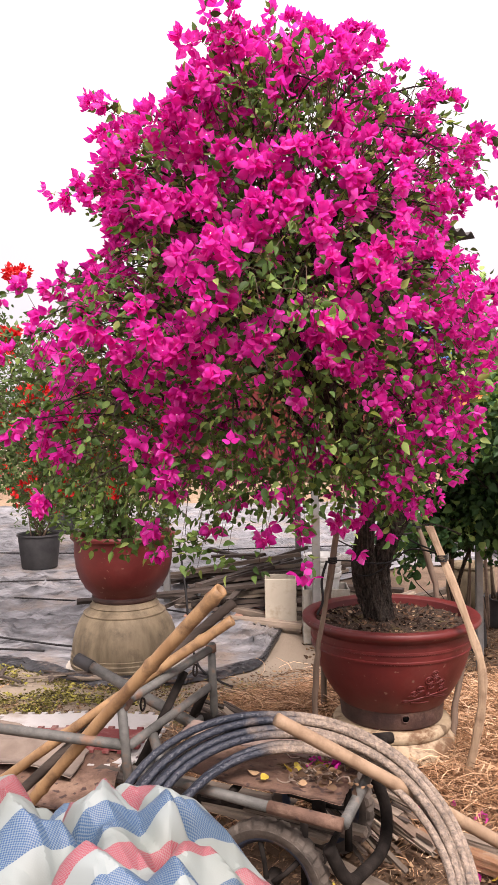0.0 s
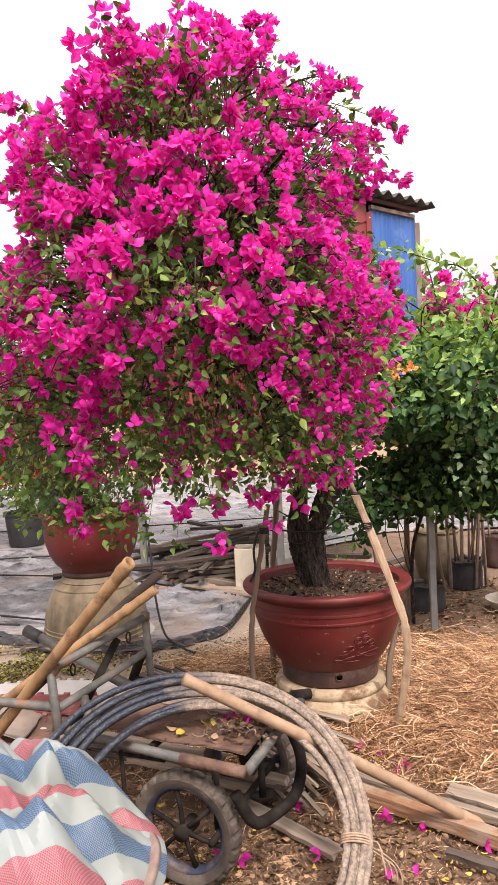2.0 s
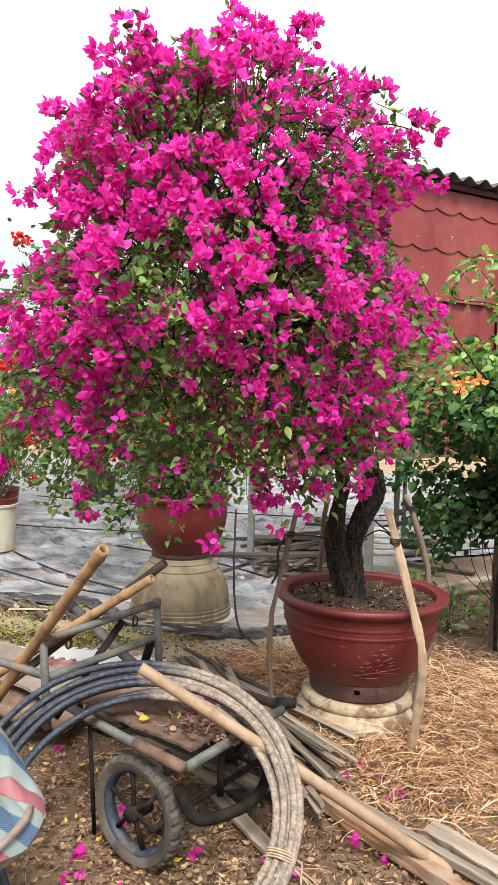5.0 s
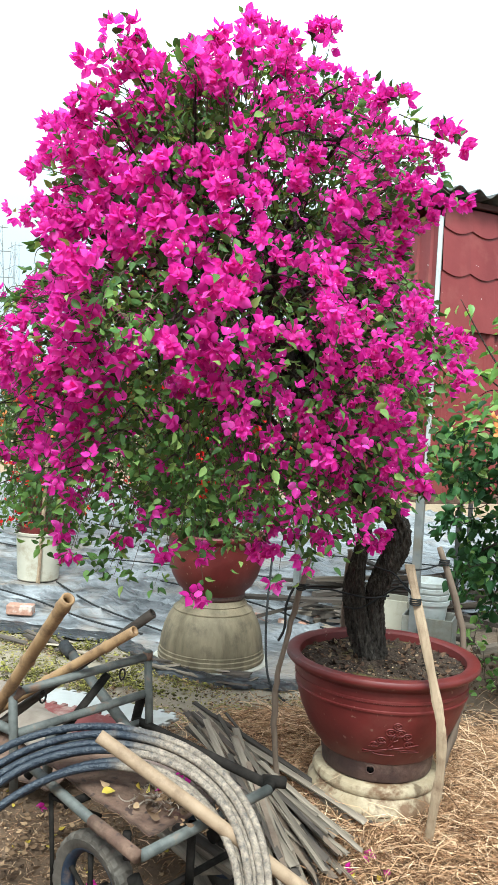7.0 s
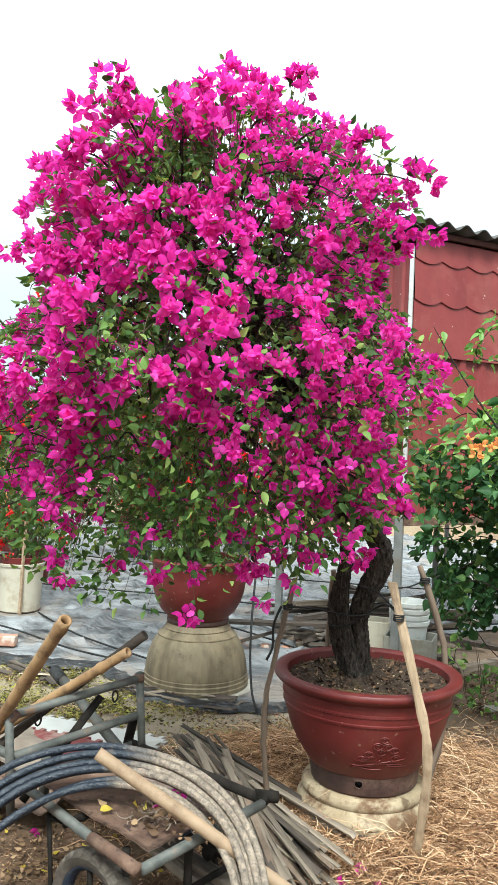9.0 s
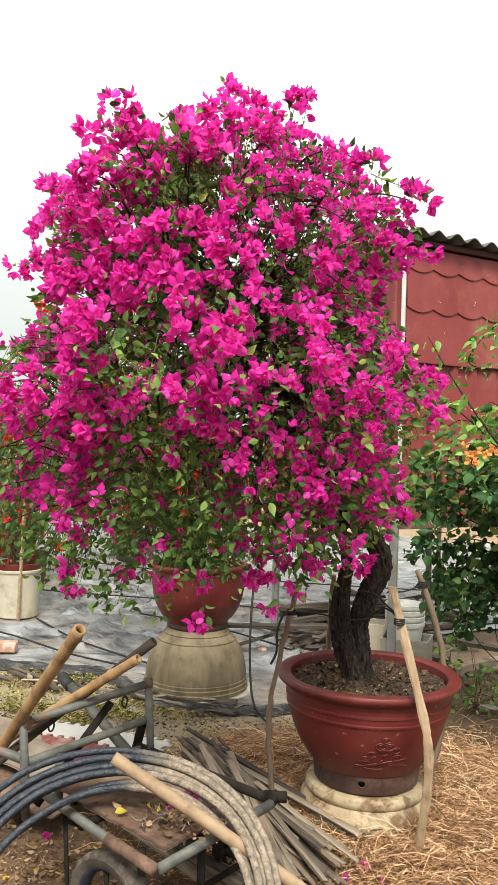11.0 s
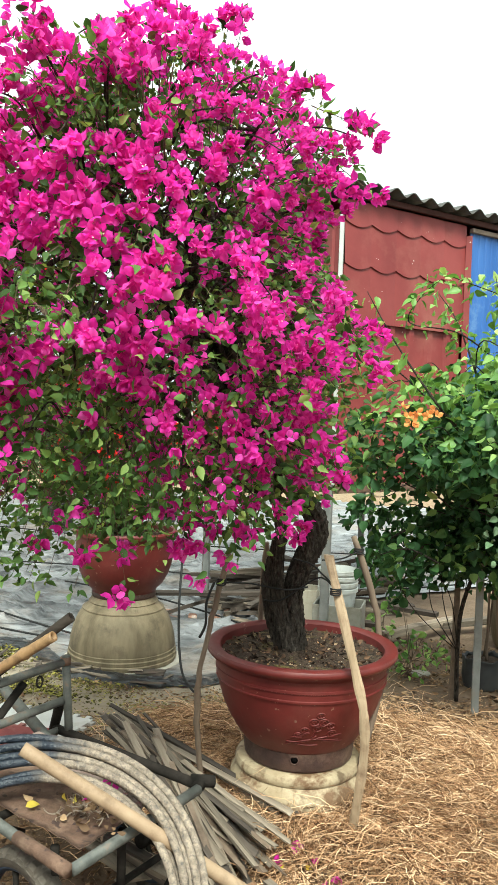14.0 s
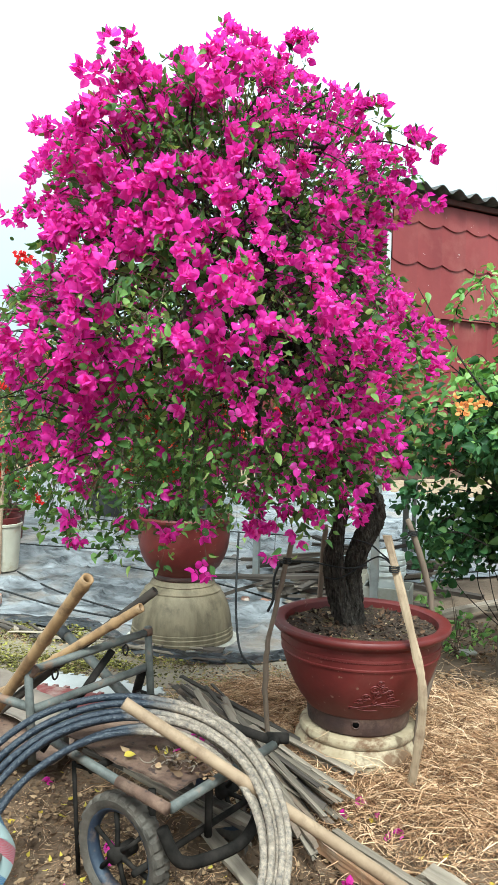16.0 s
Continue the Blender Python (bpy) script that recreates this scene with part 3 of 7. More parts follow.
# black mulch film with wrinkles, its near edge ragged
EDGE = [(-14, 5.6), (-3.0, 5.38), (-2.4, 5.45), (-1.9, 5.6), (-1.5, 5.35), (-1.1, 5.06), (-0.7, 5.04), (-0.35, 5.18), (0.0, 5.6), (0.12, 6.3), (0.28, 7.9), (0.9, 8.6), (1.6, 9.2), (10, 9.6)]
fx = np.concatenate([np.linspace(-14, -4.2, 40), np.arange(-4.1, 1.6, 0.04), np.linspace(1.7, 10, 40)])
edge = np.interp(fx, [e[0] for e in EDGE], [e[1] for e in EDGE])
edge = edge + np.array([0.07 * noise.noise((x * 3.5, 0.3, 0)) + 0.04 * noise.noise((x * 11, 1.3, 0)) for x in fx])
fu = np.concatenate([np.linspace(0, 0.35, 75) ** 1.15, np.linspace(0.31, 1, 40)])
fu = np.unique(np.sort(fu))
FX = np.repeat(fx[:, None], len(fu), 1)
FY = edge[:, None] + (16.5 - edge[:, None]) * fu[None]
fz = np.zeros_like(FX)
for i in range(FX.shape[0]):
    for j in range(FX.shape[1]):
        x, y = FX[i, j], FY[i, j]
        wr = 1 - abs(noise.noise((x * 0.9 + y * 0.5, y * 2.0 - x * 0.3, 0.0)))
        w2 = 1 - abs(noise.noise((x * 1.9, y * 5.0 + 0.8 * x, 4.0)))
        w3 = 1 - abs(noise.noise((x * 4.0 - y * 2, y * 7 + x * 2, 7.0)))
        big = noise.noise((x * 0.7, y * 1.3, 12.0))
        fz[i, j] = 0.06 * wr ** 13 + 0.04 * w2 ** 16 + 0.022 * w3 ** 12 + 0.026 * big
fade = np.clip((FY - edge[:, None]) / 0.55, 0.04, 1)
# the film lies flat under what stands on it
for sx, sy, sr in ((-1.0, 5.58, 0.62), (-3.62, 7.03, 0.45), (-2.86, 5.78, 0.2), (-2.75, 9.4, 0.5), (-4.6, 8.6, 0.5)):
    fade = fade * (1 - np.exp(-(((FX - sx) ** 2 + (FY - sy) ** 2) / sr ** 2) ** 2))
FZ = bed(FX, FY) + 0.016 * fade + 0.012 + fz * fade
fv = np.stack([FX, FY, FZ], -1).reshape(-1, 3)
m = len(fu)
ff = [(i * m + j, (i + 1) * m + j, (i + 1) * m + j + 1, i * m + j + 1) for i in range(len(fx) - 1) for j in range(m - 1)]
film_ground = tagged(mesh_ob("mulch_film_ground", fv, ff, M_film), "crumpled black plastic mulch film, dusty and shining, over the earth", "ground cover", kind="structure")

# the near edge of the film is gathered into a black crumpled roll
M_foldfilm = surf("gathered_film", (0.004, 0.004, 0.005), (0.035, 0.036, 0.040), 9, 0.30, bump=0.0, rough2=0.5, spec=0.5, stain=(0.17, 0.135, 0.11), stain_scale=5, stain_lo=0.56, stain_hi=0.72, detail=9)
creased(M_foldfilm, 16, (0.4, 1.6, 1), 1.0, 0.04)
V, Fc = [], []
rx_ = np.arange(-4.0, 0.14, 0.02)
for i, x in enumerate(rx_):
    e = float(np.interp(x, fx, edge)) + 0.05
    w = 0.10 + 0.11 * max(0.0, noise.noise((x * 1.7, 4.0, 0))) + 0.03 * noise.noise((x * 6, 2.0, 0))
    h = 0.028 + 0.035 * max(0.0, noise.noise((x * 2.3, 9.0, 0))) + 0.010 * noise.noise((x * 9, 5.0, 0))
    z = float(bed(x, e)) + 0.008
    for k in range(13):
        u = k / 12
        crumple = 0.018 * noise.noise((x * 7, u * 5, 3.0)) + 0.010 * noise.noise((x * 19, u * 9, 7.0))
        V.append((x + 0.03 * noise.noise((x * 5, u * 6, 1.0)), e + (u - 0.5) * 2 * w, z + (h + crumple) * math.sin(math.pi * u) ** 0.6))
Fc = [(i * 13 + k, (i + 1) * 13 + k, (i + 1) * 13 + k + 1, i * 13 + k + 1) for i in range(len(rx_) - 1) for k in range(12)]
mesh_ob("gathered_edge", V, Fc, M_foldfilm, film_ground, "black crumpled roll along the film's edge")

# straw-coloured bank far behind the film
bx, by = np.linspace(-40, 30, 90), np.linspace(16.2, 30, 24)
BX, BY = np.meshgrid(bx, by, indexing="ij")
BZ = -0.1 + (0.75 + lumps(BX, BY, 0.35, 0.5) + lumps(BX, BY, 1.4, 0.2)) * np.clip((BY - 16.2) / 2.0, 0, 1) ** 0.7
bvv = np.stack([BX, BY, BZ], -1).reshape(-1, 3)
bff = [(i * 24 + j, (i + 1) * 24 + j, (i + 1) * 24 + j + 1, i * 24 + j + 1) for i in range(89) for j in range(23)]
M_bank = surf("dry_grass_bank", (0.19, 0.125, 0.080), (0.32, 0.225, 0.145), 3, 0.9, bump=0.8, bscale=20, bdist=0.05, stain=(0.25, 0.19, 0.12), stain_scale=0.8)
tagged(mesh_ob("bank_backdrop", bvv, bff, M_bank), "long bank of dry brown grass behind the film", "bank", kind="structure")

# ---- bonsai pot with its stand ----
PX, PY = 0.63, 3.774
stand = thing("pot_stand", "cream glazed stoneware ring, chipped, standing in the straw", "pot stand", at=(PX, PY, 0.05))
lathe("ring", [(0.20, 0.0), (0.283, 0.0), (0.300, 0.015), (0.304, 0.06), (0.298, 0.10), (0.278, 0.122), (0.272, 0.132), (0.20, 0.134)], M_cream, stand, wobble=0.004)
lathe("lip", [(0.20, 0.135), (0.273, 0.135), (0.279, 0.146), (0.281, 0.160), (0.272, 0.176), (0.255, 0.182), (0.20, 0.182)], M_cream, stand, "chipped upper lip", wobble=0.004)

pot = thing("bonsai_pot", "large round oxblood glazed pot with moulded flowers on its belly", "plant pot", at=(PX, PY, 0.232))
lathe("body", [(0.10, 0.003), (0.225, 0.0), (0.236, 0.012), (0.240, 0.05), (0.244, 0.085), (0.252, 0.09), (0.258, 0.1), (0.285, 0.135), (0.318, 0.19), (0.345, 0.25),
               (0.364, 0.31), (0.372, 0.345), (0.378, 0.347), (0.379, 0.355), (0.374, 0.358), (0.377, 0.385), (0.382, 0.387), (0.382, 0.397), (0.378, 0.399),
               (0.380, 0.432), (0.394, 0.446), (0.414, 0.456), (0.4225, 0.466), (0.4235, 0.478), (0.418, 0.487), (0.405, 0.491), (0.376, 0.489), (0.364, 0.480),
               (0.358, 0.44), (0.352, 0.40), (0.10, 0.39)], M_pot, pot, n=72, wobble=0.003)
lathe("foot", [(0.238, 0.008), (0.2405, 0.012), (0.2445, 0.05), (0.2485, 0.082), (0.250, 0.088), (0.244, 0.089)], M_potfoot, pot, "unglazed dark worn foot", n=72)
# drain hole with a raised lip; a near-black plug paints the shade inside
hd = Vector((0.659 - PX, 3.532 - PY, 0)).normalized()
hp = Vector((hd.x * 0.2455, hd.y * 0.2455, 0.062))
v, f = tube_data([hp - hd * 0.03, hp + hd * 0.0015], 0.016, 14)
mesh_ob("drain_hole", v, f, M_hole, pot, "round drain hole, the shade inside painted on a plug")
v, f = tube_data([hp + hd * 0.002 + (hd.cross(Vector((0, 0, 1))) * math.cos(a) + Vector((0, 0, 1)) * math.sin(a)) * 0.0175 for a in np.linspace(0, 2 * np.pi, 16, endpoint=False)], 0.0025, 5, True)
mesh_ob("drain_lip", v, f, M_potfoot, pot)


def belly(z):
    return float(np.interp(z, [0.1, 0.135, 0.19, 0.25, 0.31, 0.345], [0.258, 0.285, 0.318, 0.345, 0.364, 0.372]))


def on_belly(s, z, out=0.0):
    """A point on the pot's belly: s metres round from the middle of the relief, height z in the pot."""
    a0 = math.atan2(3.45 - PY, 0.745 - PX)
    r = belly(z) + out
    a = a0 + s / belly(z)
    return (r * math.cos(a), r * math.sin(a), z)


V, Fc = [], []
rr = np.random.default_rng(3)


def relief_line(pts, rad):
    v, f = tube_data([on_belly(s, z, 0.000) for s, z in pts], rad, 6, False, len(V))
    V.extend(v)
    Fc.extend(f)


for s0, z0, w in ((0.03, 0.295, 0.016), (0.005, 0.265, 0.02), (0.045, 0.262, 0.02), (0.075, 0.245, 0.018), (-0.03, 0.225, 0.017), (0.02, 0.235, 0.018), (0.085, 0.205, 0.02), (-0.055, 0.20, 0.016)):
    relief_line([(s0 + w * math.cos(a), z0 + 0.8 * w * math.sin(a)) for a in np.linspace(0.3, 5.9, 12)], 0.0032)
    relief_line([(s0 + 0.4 * w * math.cos(a), z0 + 0.4 * w * math.sin(a)) for a in np.linspace(0, 5.0, 7)], 0.0028)
for a, b in (((-0.10, 0.165), (0.02, 0.20)), ((-0.08, 0.19), (-0.01, 0.215)), ((0.0, 0.19), (0.05, 0.28)), ((0.02, 0.185), (0.13, 0.20)), ((-0.10, 0.15), (0.12, 0.17)), ((0.05, 0.17), (0.14, 0.16)), ((-0.06, 0.155), (0.03, 0.15))):
    mid = ((a[0] + b[0]) / 2 + rr.normal(0, 0.008), (a[1] + b[1]) / 2 + rr.normal(0, 0.006))
    relief_line([tuple(q) for q in smooth_line([a, mid, b], 4)], 0.003)
mesh_ob("relief", V, Fc, M_pot, pot, "moulded flowering branch in low relief")

# soil, domed and crumbly
n_r, n_a = 26, 72
sv = [(0, 0, 0.455)]
for i in range(1, n_r + 1):
    r = 0.363 * i / n_r
    for k in range(n_a):
        a = 2 * np.pi * k / n_a
        x, y = r * np.cos(a), r * np.sin(a)
        sv.append((x, y, 0.447 + 0.02 * (1 - (r / 0.37) ** 2) + 0.012 * noise.noise((x * 16, y * 16, 0)) + 0.008 * noise.noise((x * 45, y * 45, 2))))
sf = [(0, 1 + k, 1 + (k + 1) % n_a) for k in range(n_a)]
for i in range(n_r - 1):
    sf += [(1 + i * n_a + k, 1 + (i + 1) * n_a + k, 1 + (i + 1) * n_a + (k + 1) % n_a, 1 + i * n_a + (k + 1) % n_a) for k in range(n_a)]
mesh_ob("soil", sv, sf, M_soil, pot, "dark crumbly potting soil with bits of bark")

n = 1100
a, r = rng.uniform(0, 2 * np.pi, n), 0.35 * np.sqrt(rng.uniform(0, 1, n))
pl = np.stack([PX + r * np.cos(a), PY + r * np.sin(a), np.full(n, 0.232 + 0.466)], 1)
pl[:, 2] -= 0.022 * (r / 0.37) ** 2
tagged(cloud("soil_litter", LEAF_V, LEAF_F, frames_for(n, np.stack([np.cos(a), np.sin(a), 0 * a], 1), rng, 0.9), pl, rng.uniform(0.010, 0.036, n), M_bit, pot, "dry leaf crumbs"), kind="stuff")

n = 110
a, r = rng.uniform(0, 2 * np.pi, n), 0.35 * np.sqrt(rng.uniform(0, 1, n))
pl = np.stack([PX + r * np.cos(a), PY + r * np.sin(a), 0.232 + 0.469 - 0.022 * (r / 0.37) ** 2], 1)
tagged(cloud("bark_chip", LEAF_V, LEAF_F, frames_for(n, np.stack([-np.sin(a), np.cos(a), 0 * a], 1), rng, 0.9), pl, rng.uniform(0.004, 0.015, n), M_straw, pot, "pale chips and twigs on the soil"), kind="stuff")

# ---- stakes tied round the tree ----


def stake(pts, r, material, label, seed, sides=7):
    t = thing("stake", label, "stake", "stakes round the tree", at=pts[0])
    line = smooth_line(pts, 6)
    q = np.random.default_rng(seed)
    line[1:-1] += q.normal(0, 0.002, (len(line) - 2, 3))
    rad = r * (1 + 0.10 * np.sin(np.linspace(0, 14, len(line)) + seed)) * np.linspace(1.05, 0.85, len(line))
    tube("shaft", line, rad, material, t, sides=sides)
    return t


st1 = thing("stake", "pale split lath stake, bent, leaning on the pot rim", "stake", "stakes round the tree", at=(0.915, 3.47, 0.05))


def lath(t, pts, w, d, material):
    """A flat split lath that follows a bent line; w across the view, d deep."""
    line = smooth_line(pts, 6)
    q = np.random.default_rng(8)
    V, Fc = [], []
    for i, p in enumerate(line):
        ww, dd = w * (1 + 0.10 * math.sin(i * 0.9) + q.normal(0, 0.03)), d * (1 + q.normal(0, 0.05))
        V += [p + np.array([sx * ww, sy * dd, 0]) for sx, sy in ((-1, -0.6), (-0.5, -1), (0.6, -1), (1, -0.4), (0.9, 1), (-0.9, 1))]
    for i in range(len(line) - 1):
        Fc += [(i * 6 + k, i * 6 + (k + 1) % 6, (i + 1) * 6 + (k + 1) % 6, (i + 1) * 6 + k) for k in range(6)]
    Fc += [tuple(range(5, -1, -1)), tuple((len(line) - 1) * 6 + k for k in range(6))]
    return mesh_ob("shaft", local(t, V), Fc, material, t, smooth=False)


lath(st1, [(0.915, 3.47, 0.05), (0.942, 3.41, 0.24), (0.962, 3.375, 0.42), (0.958, 3.36, 0.58), (0.925, 3.38, 0.71), (0.848, 3.44, 0.95), (0.772, 3.52, 1.168)], 0.0185, 0.011, M_stick)
stake([(0.262, 3.56, 0.04), (0.25, 3.50, 0.28), (0.252, 3.45, 0.50), (0.27, 3.43, 0.68), (0.315, 3.45, 0.92), (0.36, 3.48, 1.15)], 0.0135, M_stickgrey,
      "thin weathered brown stake leaning on the pot rim", 2)
stake([(0.86, 4.14, 0.02), (0.93, 4.17, 0.4), (0.925, 4.17, 0.78), (0.80, 4.13, 1.16)], 0.018, M_stickgrey, "weathered brown stake with bark, behind the pot", 3)
stake([(0.33, 4.25, 0.02), (0.34, 4.18, 0.5), (0.37, 4.08, 0.85), (0.40, 4.0, 1.12)], 0.017, M_stickgrey, "weathered brown stake behind the trunk", 4)
stake([(0.90, 3.72, 0.06), (0.93, 3.73, 0.3), (0.985, 3.76, 0.55), (1.01, 3.78, 0.66)], 0.016, M_stickgrey, "short dark stake propped against the pot", 5)
ties = thing("tie_wire", "black twine tying the stakes to the trunk", "twine", at=(0.56, 3.76, 1.05))
for pts in ([(0.335, 3.46, 1.03), (0.42, 3.62, 1.0), (0.47, 3.66, 0.985), (0.58, 3.65, 0.98), (0.66, 3.70, 0.99)],
            [(0.80, 3.475, 1.06), (0.74, 3.58, 1.075), (0.68, 3.65, 1.10), (0.60, 3.66, 1.115)],
            [(0.80, 3.475, 1.05), (0.75, 3.60, 1.05), (0.69, 3.68, 1.03), (0.55, 3.67, 0.93), (0.47, 3.68, 0.92)],
            [(0.83, 4.14, 1.09), (0.77, 3.95, 1.08), (0.70, 3.82, 1.09)], [(0.40, 4.0, 1.04), (0.46, 3.9, 1.02), (0.52, 3.84, 1.0)]):
    tube("strand", smooth_line(pts, 5), 0.004, M_wire, ties, sides=5)
for c, r0 in (((0.815, 3.455, 1.035), 0.021), ((0.335, 3.465, 1.03), 0.019), ((0.826, 4.138, 1.09), 0.023)):
    for k in range(4):
        ring = [(c[0] + r0 * math.cos(a), c[1] + r0 * math.sin(a), c[2] - 0.008 + 0.006 * k + 0.003 * math.sin(a + k)) for a in np.linspace(0, 2 * np.pi, 14, endpoint=False)]
        tube("knot", ring, 0.0032, M_wire, ties, sides=5, closed=True)
tube("loose_end", smooth_line([(0.31, 3.45, 1.03), (0.285, 3.43, 0.95), (0.287, 3.42, 0.86), (0.262, 3.42, 0.80)], 5), 0.006, M_wire, ties, sides=5)

# ---- the flowering tree ----
CX, CY = 0.18, 3.12
# outline of the crown: height, then its reach to the west, east, south and north
OUTLINE = [(1.16, 0.36, 0.05, 0.22, 0.20), (1.30, 0.80, 0.20, 0.34, 0.35), (1.45, 0.97, 0.48, 0.44, 0.55), (1.60, 1.02, 0.62, 0.53, 0.75), (1.80, 1.04, 0.66, 0.62, 0.82),
           (1.90, 1.05, 0.72, 0.72, 0.85), (2.00, 1.02, 0.74, 0.84, 0.88), (2.12, 0.91, 0.69, 0.84, 0.80), (2.25, 0.79, 0.62, 0.80, 0.72), (2.36, 0.74, 0.53, 0.77, 0.66),
           (2.44, 0.76, 0.54, 0.76, 0.68), (2.52, 0.80, 0.61, 0.75, 0.70), (2.62, 0.77, 0.61, 0.74, 0.69), (2.72, 0.66, 0.57, 0.71, 0.61), (2.80, 0.54, 0.52, 0.67, 0.52),
           (2.87, 0.45, 0.44, 0.59, 0.44), (2.93, 0.40, 0.34, 0.49, 0.38), (2.98, 0.33, 0.26, 0.37, 0.31), (3.03, 0.22, 0.16, 0.22, 0.20), (3.06, 0.05, 0.03, 0.05, 0.03)]
OUT_Z = [o[0] for o in OUTLINE]


def shell(az, z):
    """Radius of the crown towards az at height z: four reaches blended round it, with lobes and clefts."""
    az, z = np.asarray(az, float), np.asarray(z, float)
    c, s = np.cos(az), np.sin(az)
    west, east, south, north = [np.interp(z, OUT_Z, [o[k] for o in OUTLINE]) for k in (1, 2, 3, 4)]
    r = west * np.clip(-c, 0, 1) ** 2 + east * np.clip(c, 0, 1) ** 2 + south * np.clip(-s, 0, 1) ** 2 + north * np.clip(s, 0, 1) ** 2
    turn = np.mod(az + 0.25 + math.pi, 2 * math.pi) - math.pi
    r = r + 0.12 * np.exp(-((z - 2.62) / 0.24) ** 2 - (turn / 0.4) ** 2)
    lobes = np.array([0.055 * noise.noise((math.cos(a) * 2.2, math.sin(a) * 2.2, h * 2.4 + 3)) + 0.075 * noise.noise((math.cos(a) * 5, math.sin(a) * 5, h * 5.0 + 9)) for a, h in zip(np.ravel(az), np.ravel(z))]).reshape(np.shape(z))
    return np.maximum(r * (1 + lobes), 0.02)


tree = thing("bougainvillea_tree", "old bougainvillea tree with a dense dome of magenta bracts", "tree", at=(0.553, 3.762, 0.66))


def stem(pts, radii):
    line = smooth_line(pts, 15)
    return line, np.interp(np.linspace(0, 1, len(line)), np.linspace(0, 1, len(radii)), radii)


def gnarled(lines, name, label):
    """Stems with long ridges that twist round them, knots and fine checks."""
    V, Fc = [], []
    sides = 64
    for s, (pts, rad) in enumerate(lines):
        v, f = tube_data(local(tree, pts), rad, sides, False, len(V))
        v = np.array(v)
        for i, c in enumerate(local(tree, pts)):
            c = np.array(c)
            w = c + np.array(tree.location)
            for k in range(sides):
                a = 2 * math.pi * k / sides + 2.6 * w[2]
                ridge = 1 - abs(noise.noise((math.cos(a) * 2.4, math.sin(a) * 2.4, w[2] * 2.6 + 9 * s)))
                fine = 1 - abs(noise.noise((math.cos(a) * 8, math.sin(a) * 8, w[2] * 22 + 5 * s)))
                knot = noise.noise((math.cos(a) * 1.2, math.sin(a) * 1.2, w[2] * 5 + 30 * s))
                flare = 0.22 * max(0, 0.80 - w[2]) / 0.12 * max(0.0, ridge - 0.45)
                v[i * sides + k] = c + (v[i * sides + k] - c) * (0.74 + 0.24 * ridge ** 3 + 0.17 * fine ** 4 + 0.24 * knot + flare)
        V += list(v)
        Fc += f
    return mesh_ob(name, V, Fc, M_bark, tree, label)


gnarled([stem([(0.585, 3.77, 0.64), (0.545, 3.765, 0.74), (0.492, 3.755, 0.87), (0.478, 3.745, 0.99), (0.515, 3.735, 1.16), (0.525, 3.72, 1.30), (0.38, 3.66, 1.6), (0.25, 3.55, 1.95)], [0.042, 0.046, 0.043, 0.037, 0.030, 0.028, 0.028, 0.026]),
         stem([(0.612, 3.775, 0.64), (0.596, 3.765, 0.76), (0.585, 3.755, 0.92), (0.615, 3.75, 1.05), (0.662, 3.745, 1.17), (0.680, 3.735, 1.25), (0.655, 3.715, 1.33), (0.56, 3.67, 1.45), (0.42, 3.60, 1.62), (0.28, 3.48, 1.85), (0.16, 3.38, 2.2)],
              [0.047, 0.048, 0.046, 0.046, 0.052, 0.056, 0.047, 0.042, 0.036, 0.030, 0.024]),
         stem([(0.585, 3.74, 0.64), (0.558, 3.715, 0.78), (0.530, 3.705, 0.92), (0.526, 3.70, 1.06), (0.530, 3.705, 1.2), (0.50, 3.70, 1.4)], [0.042, 0.036, 0.029, 0.025, 0.023, 0.022])], "trunk", "twisted dark trunk of fused stems")

limbs = []
brng = np.random.default_rng(11)
for k in range(40):
    az, z = brng.uniform(0, 2 * np.pi), brng.uniform(1.5, 2.9)
    r = float(shell(az, z)) * 0.86
    start = np.array([(0.25, 3.55, 1.95), (0.16, 3.38, 2.2), (0.28, 3.48, 1.85), (0.47, 3.71, 1.4)][k % 4]) + brng.normal(0, 0.02, 3)
    end = np.array([CX + r * math.cos(az), CY + r * math.sin(az), z])
    mid = (start + end) / 2 + brng.normal(0, 0.08, 3) + [0, 0, 0.16]
    line = smooth_line([start, mid, end], 7)
    limbs.append((line, np.linspace(0.015, 0.004, len(line))))
    for j in range(8):
        b = line[brng.integers(5, len(line))]
        e = b + brng.normal(0, 0.13, 3) + (end - start) * 0.12
        rim = float(shell(math.atan2(e[1] - CY, e[0] - CX), e[2]))
        if math.hypot(e[0] - CX, e[1] - CY) > 0.96 * rim or not 1.3 < e[2] < 2.98:
            continue
        limbs.append((smooth_line([b, (b + e) / 2 + brng.normal(0, 0.03, 3), e], 4), np.linspace(0.006, 0.002, 9)))
for k in range(230):
    az, z = brng.uniform(0, 2 * np.pi), brng.uniform(1.5, 2.95)
    r = float(shell(az, z))
    p0 = np.array([CX + 0.62 * r * math.cos(az), CY + 0.62 * r * math.sin(az), z - 0.03])
    p2 = np.array([CX + 0.96 * r * math.cos(az + 0.2), CY + 0.96 * r * math.sin(az + 0.2), z + brng.uniform(-0.12, 0.08)])
    limbs.append((smooth_line([p0, (p0 + p2) / 2 + [0, 0, 0.06] + brng.normal(0, 0.025, 3), p2], 5), np.linspace(0.0050, 0.0018, 11)))
tagged(tubes("branch_work", limbs, M_bark, tree, "dark branching limbs and twigs", 6), kind="stuff")

crng = np.random.default_rng(21)
stem_lines, fl, lv = [], [], []       # blossoms and leaves as (place, direction, size)


def unit(v):
    return v / (np.linalg.norm(v) + 1e-9)


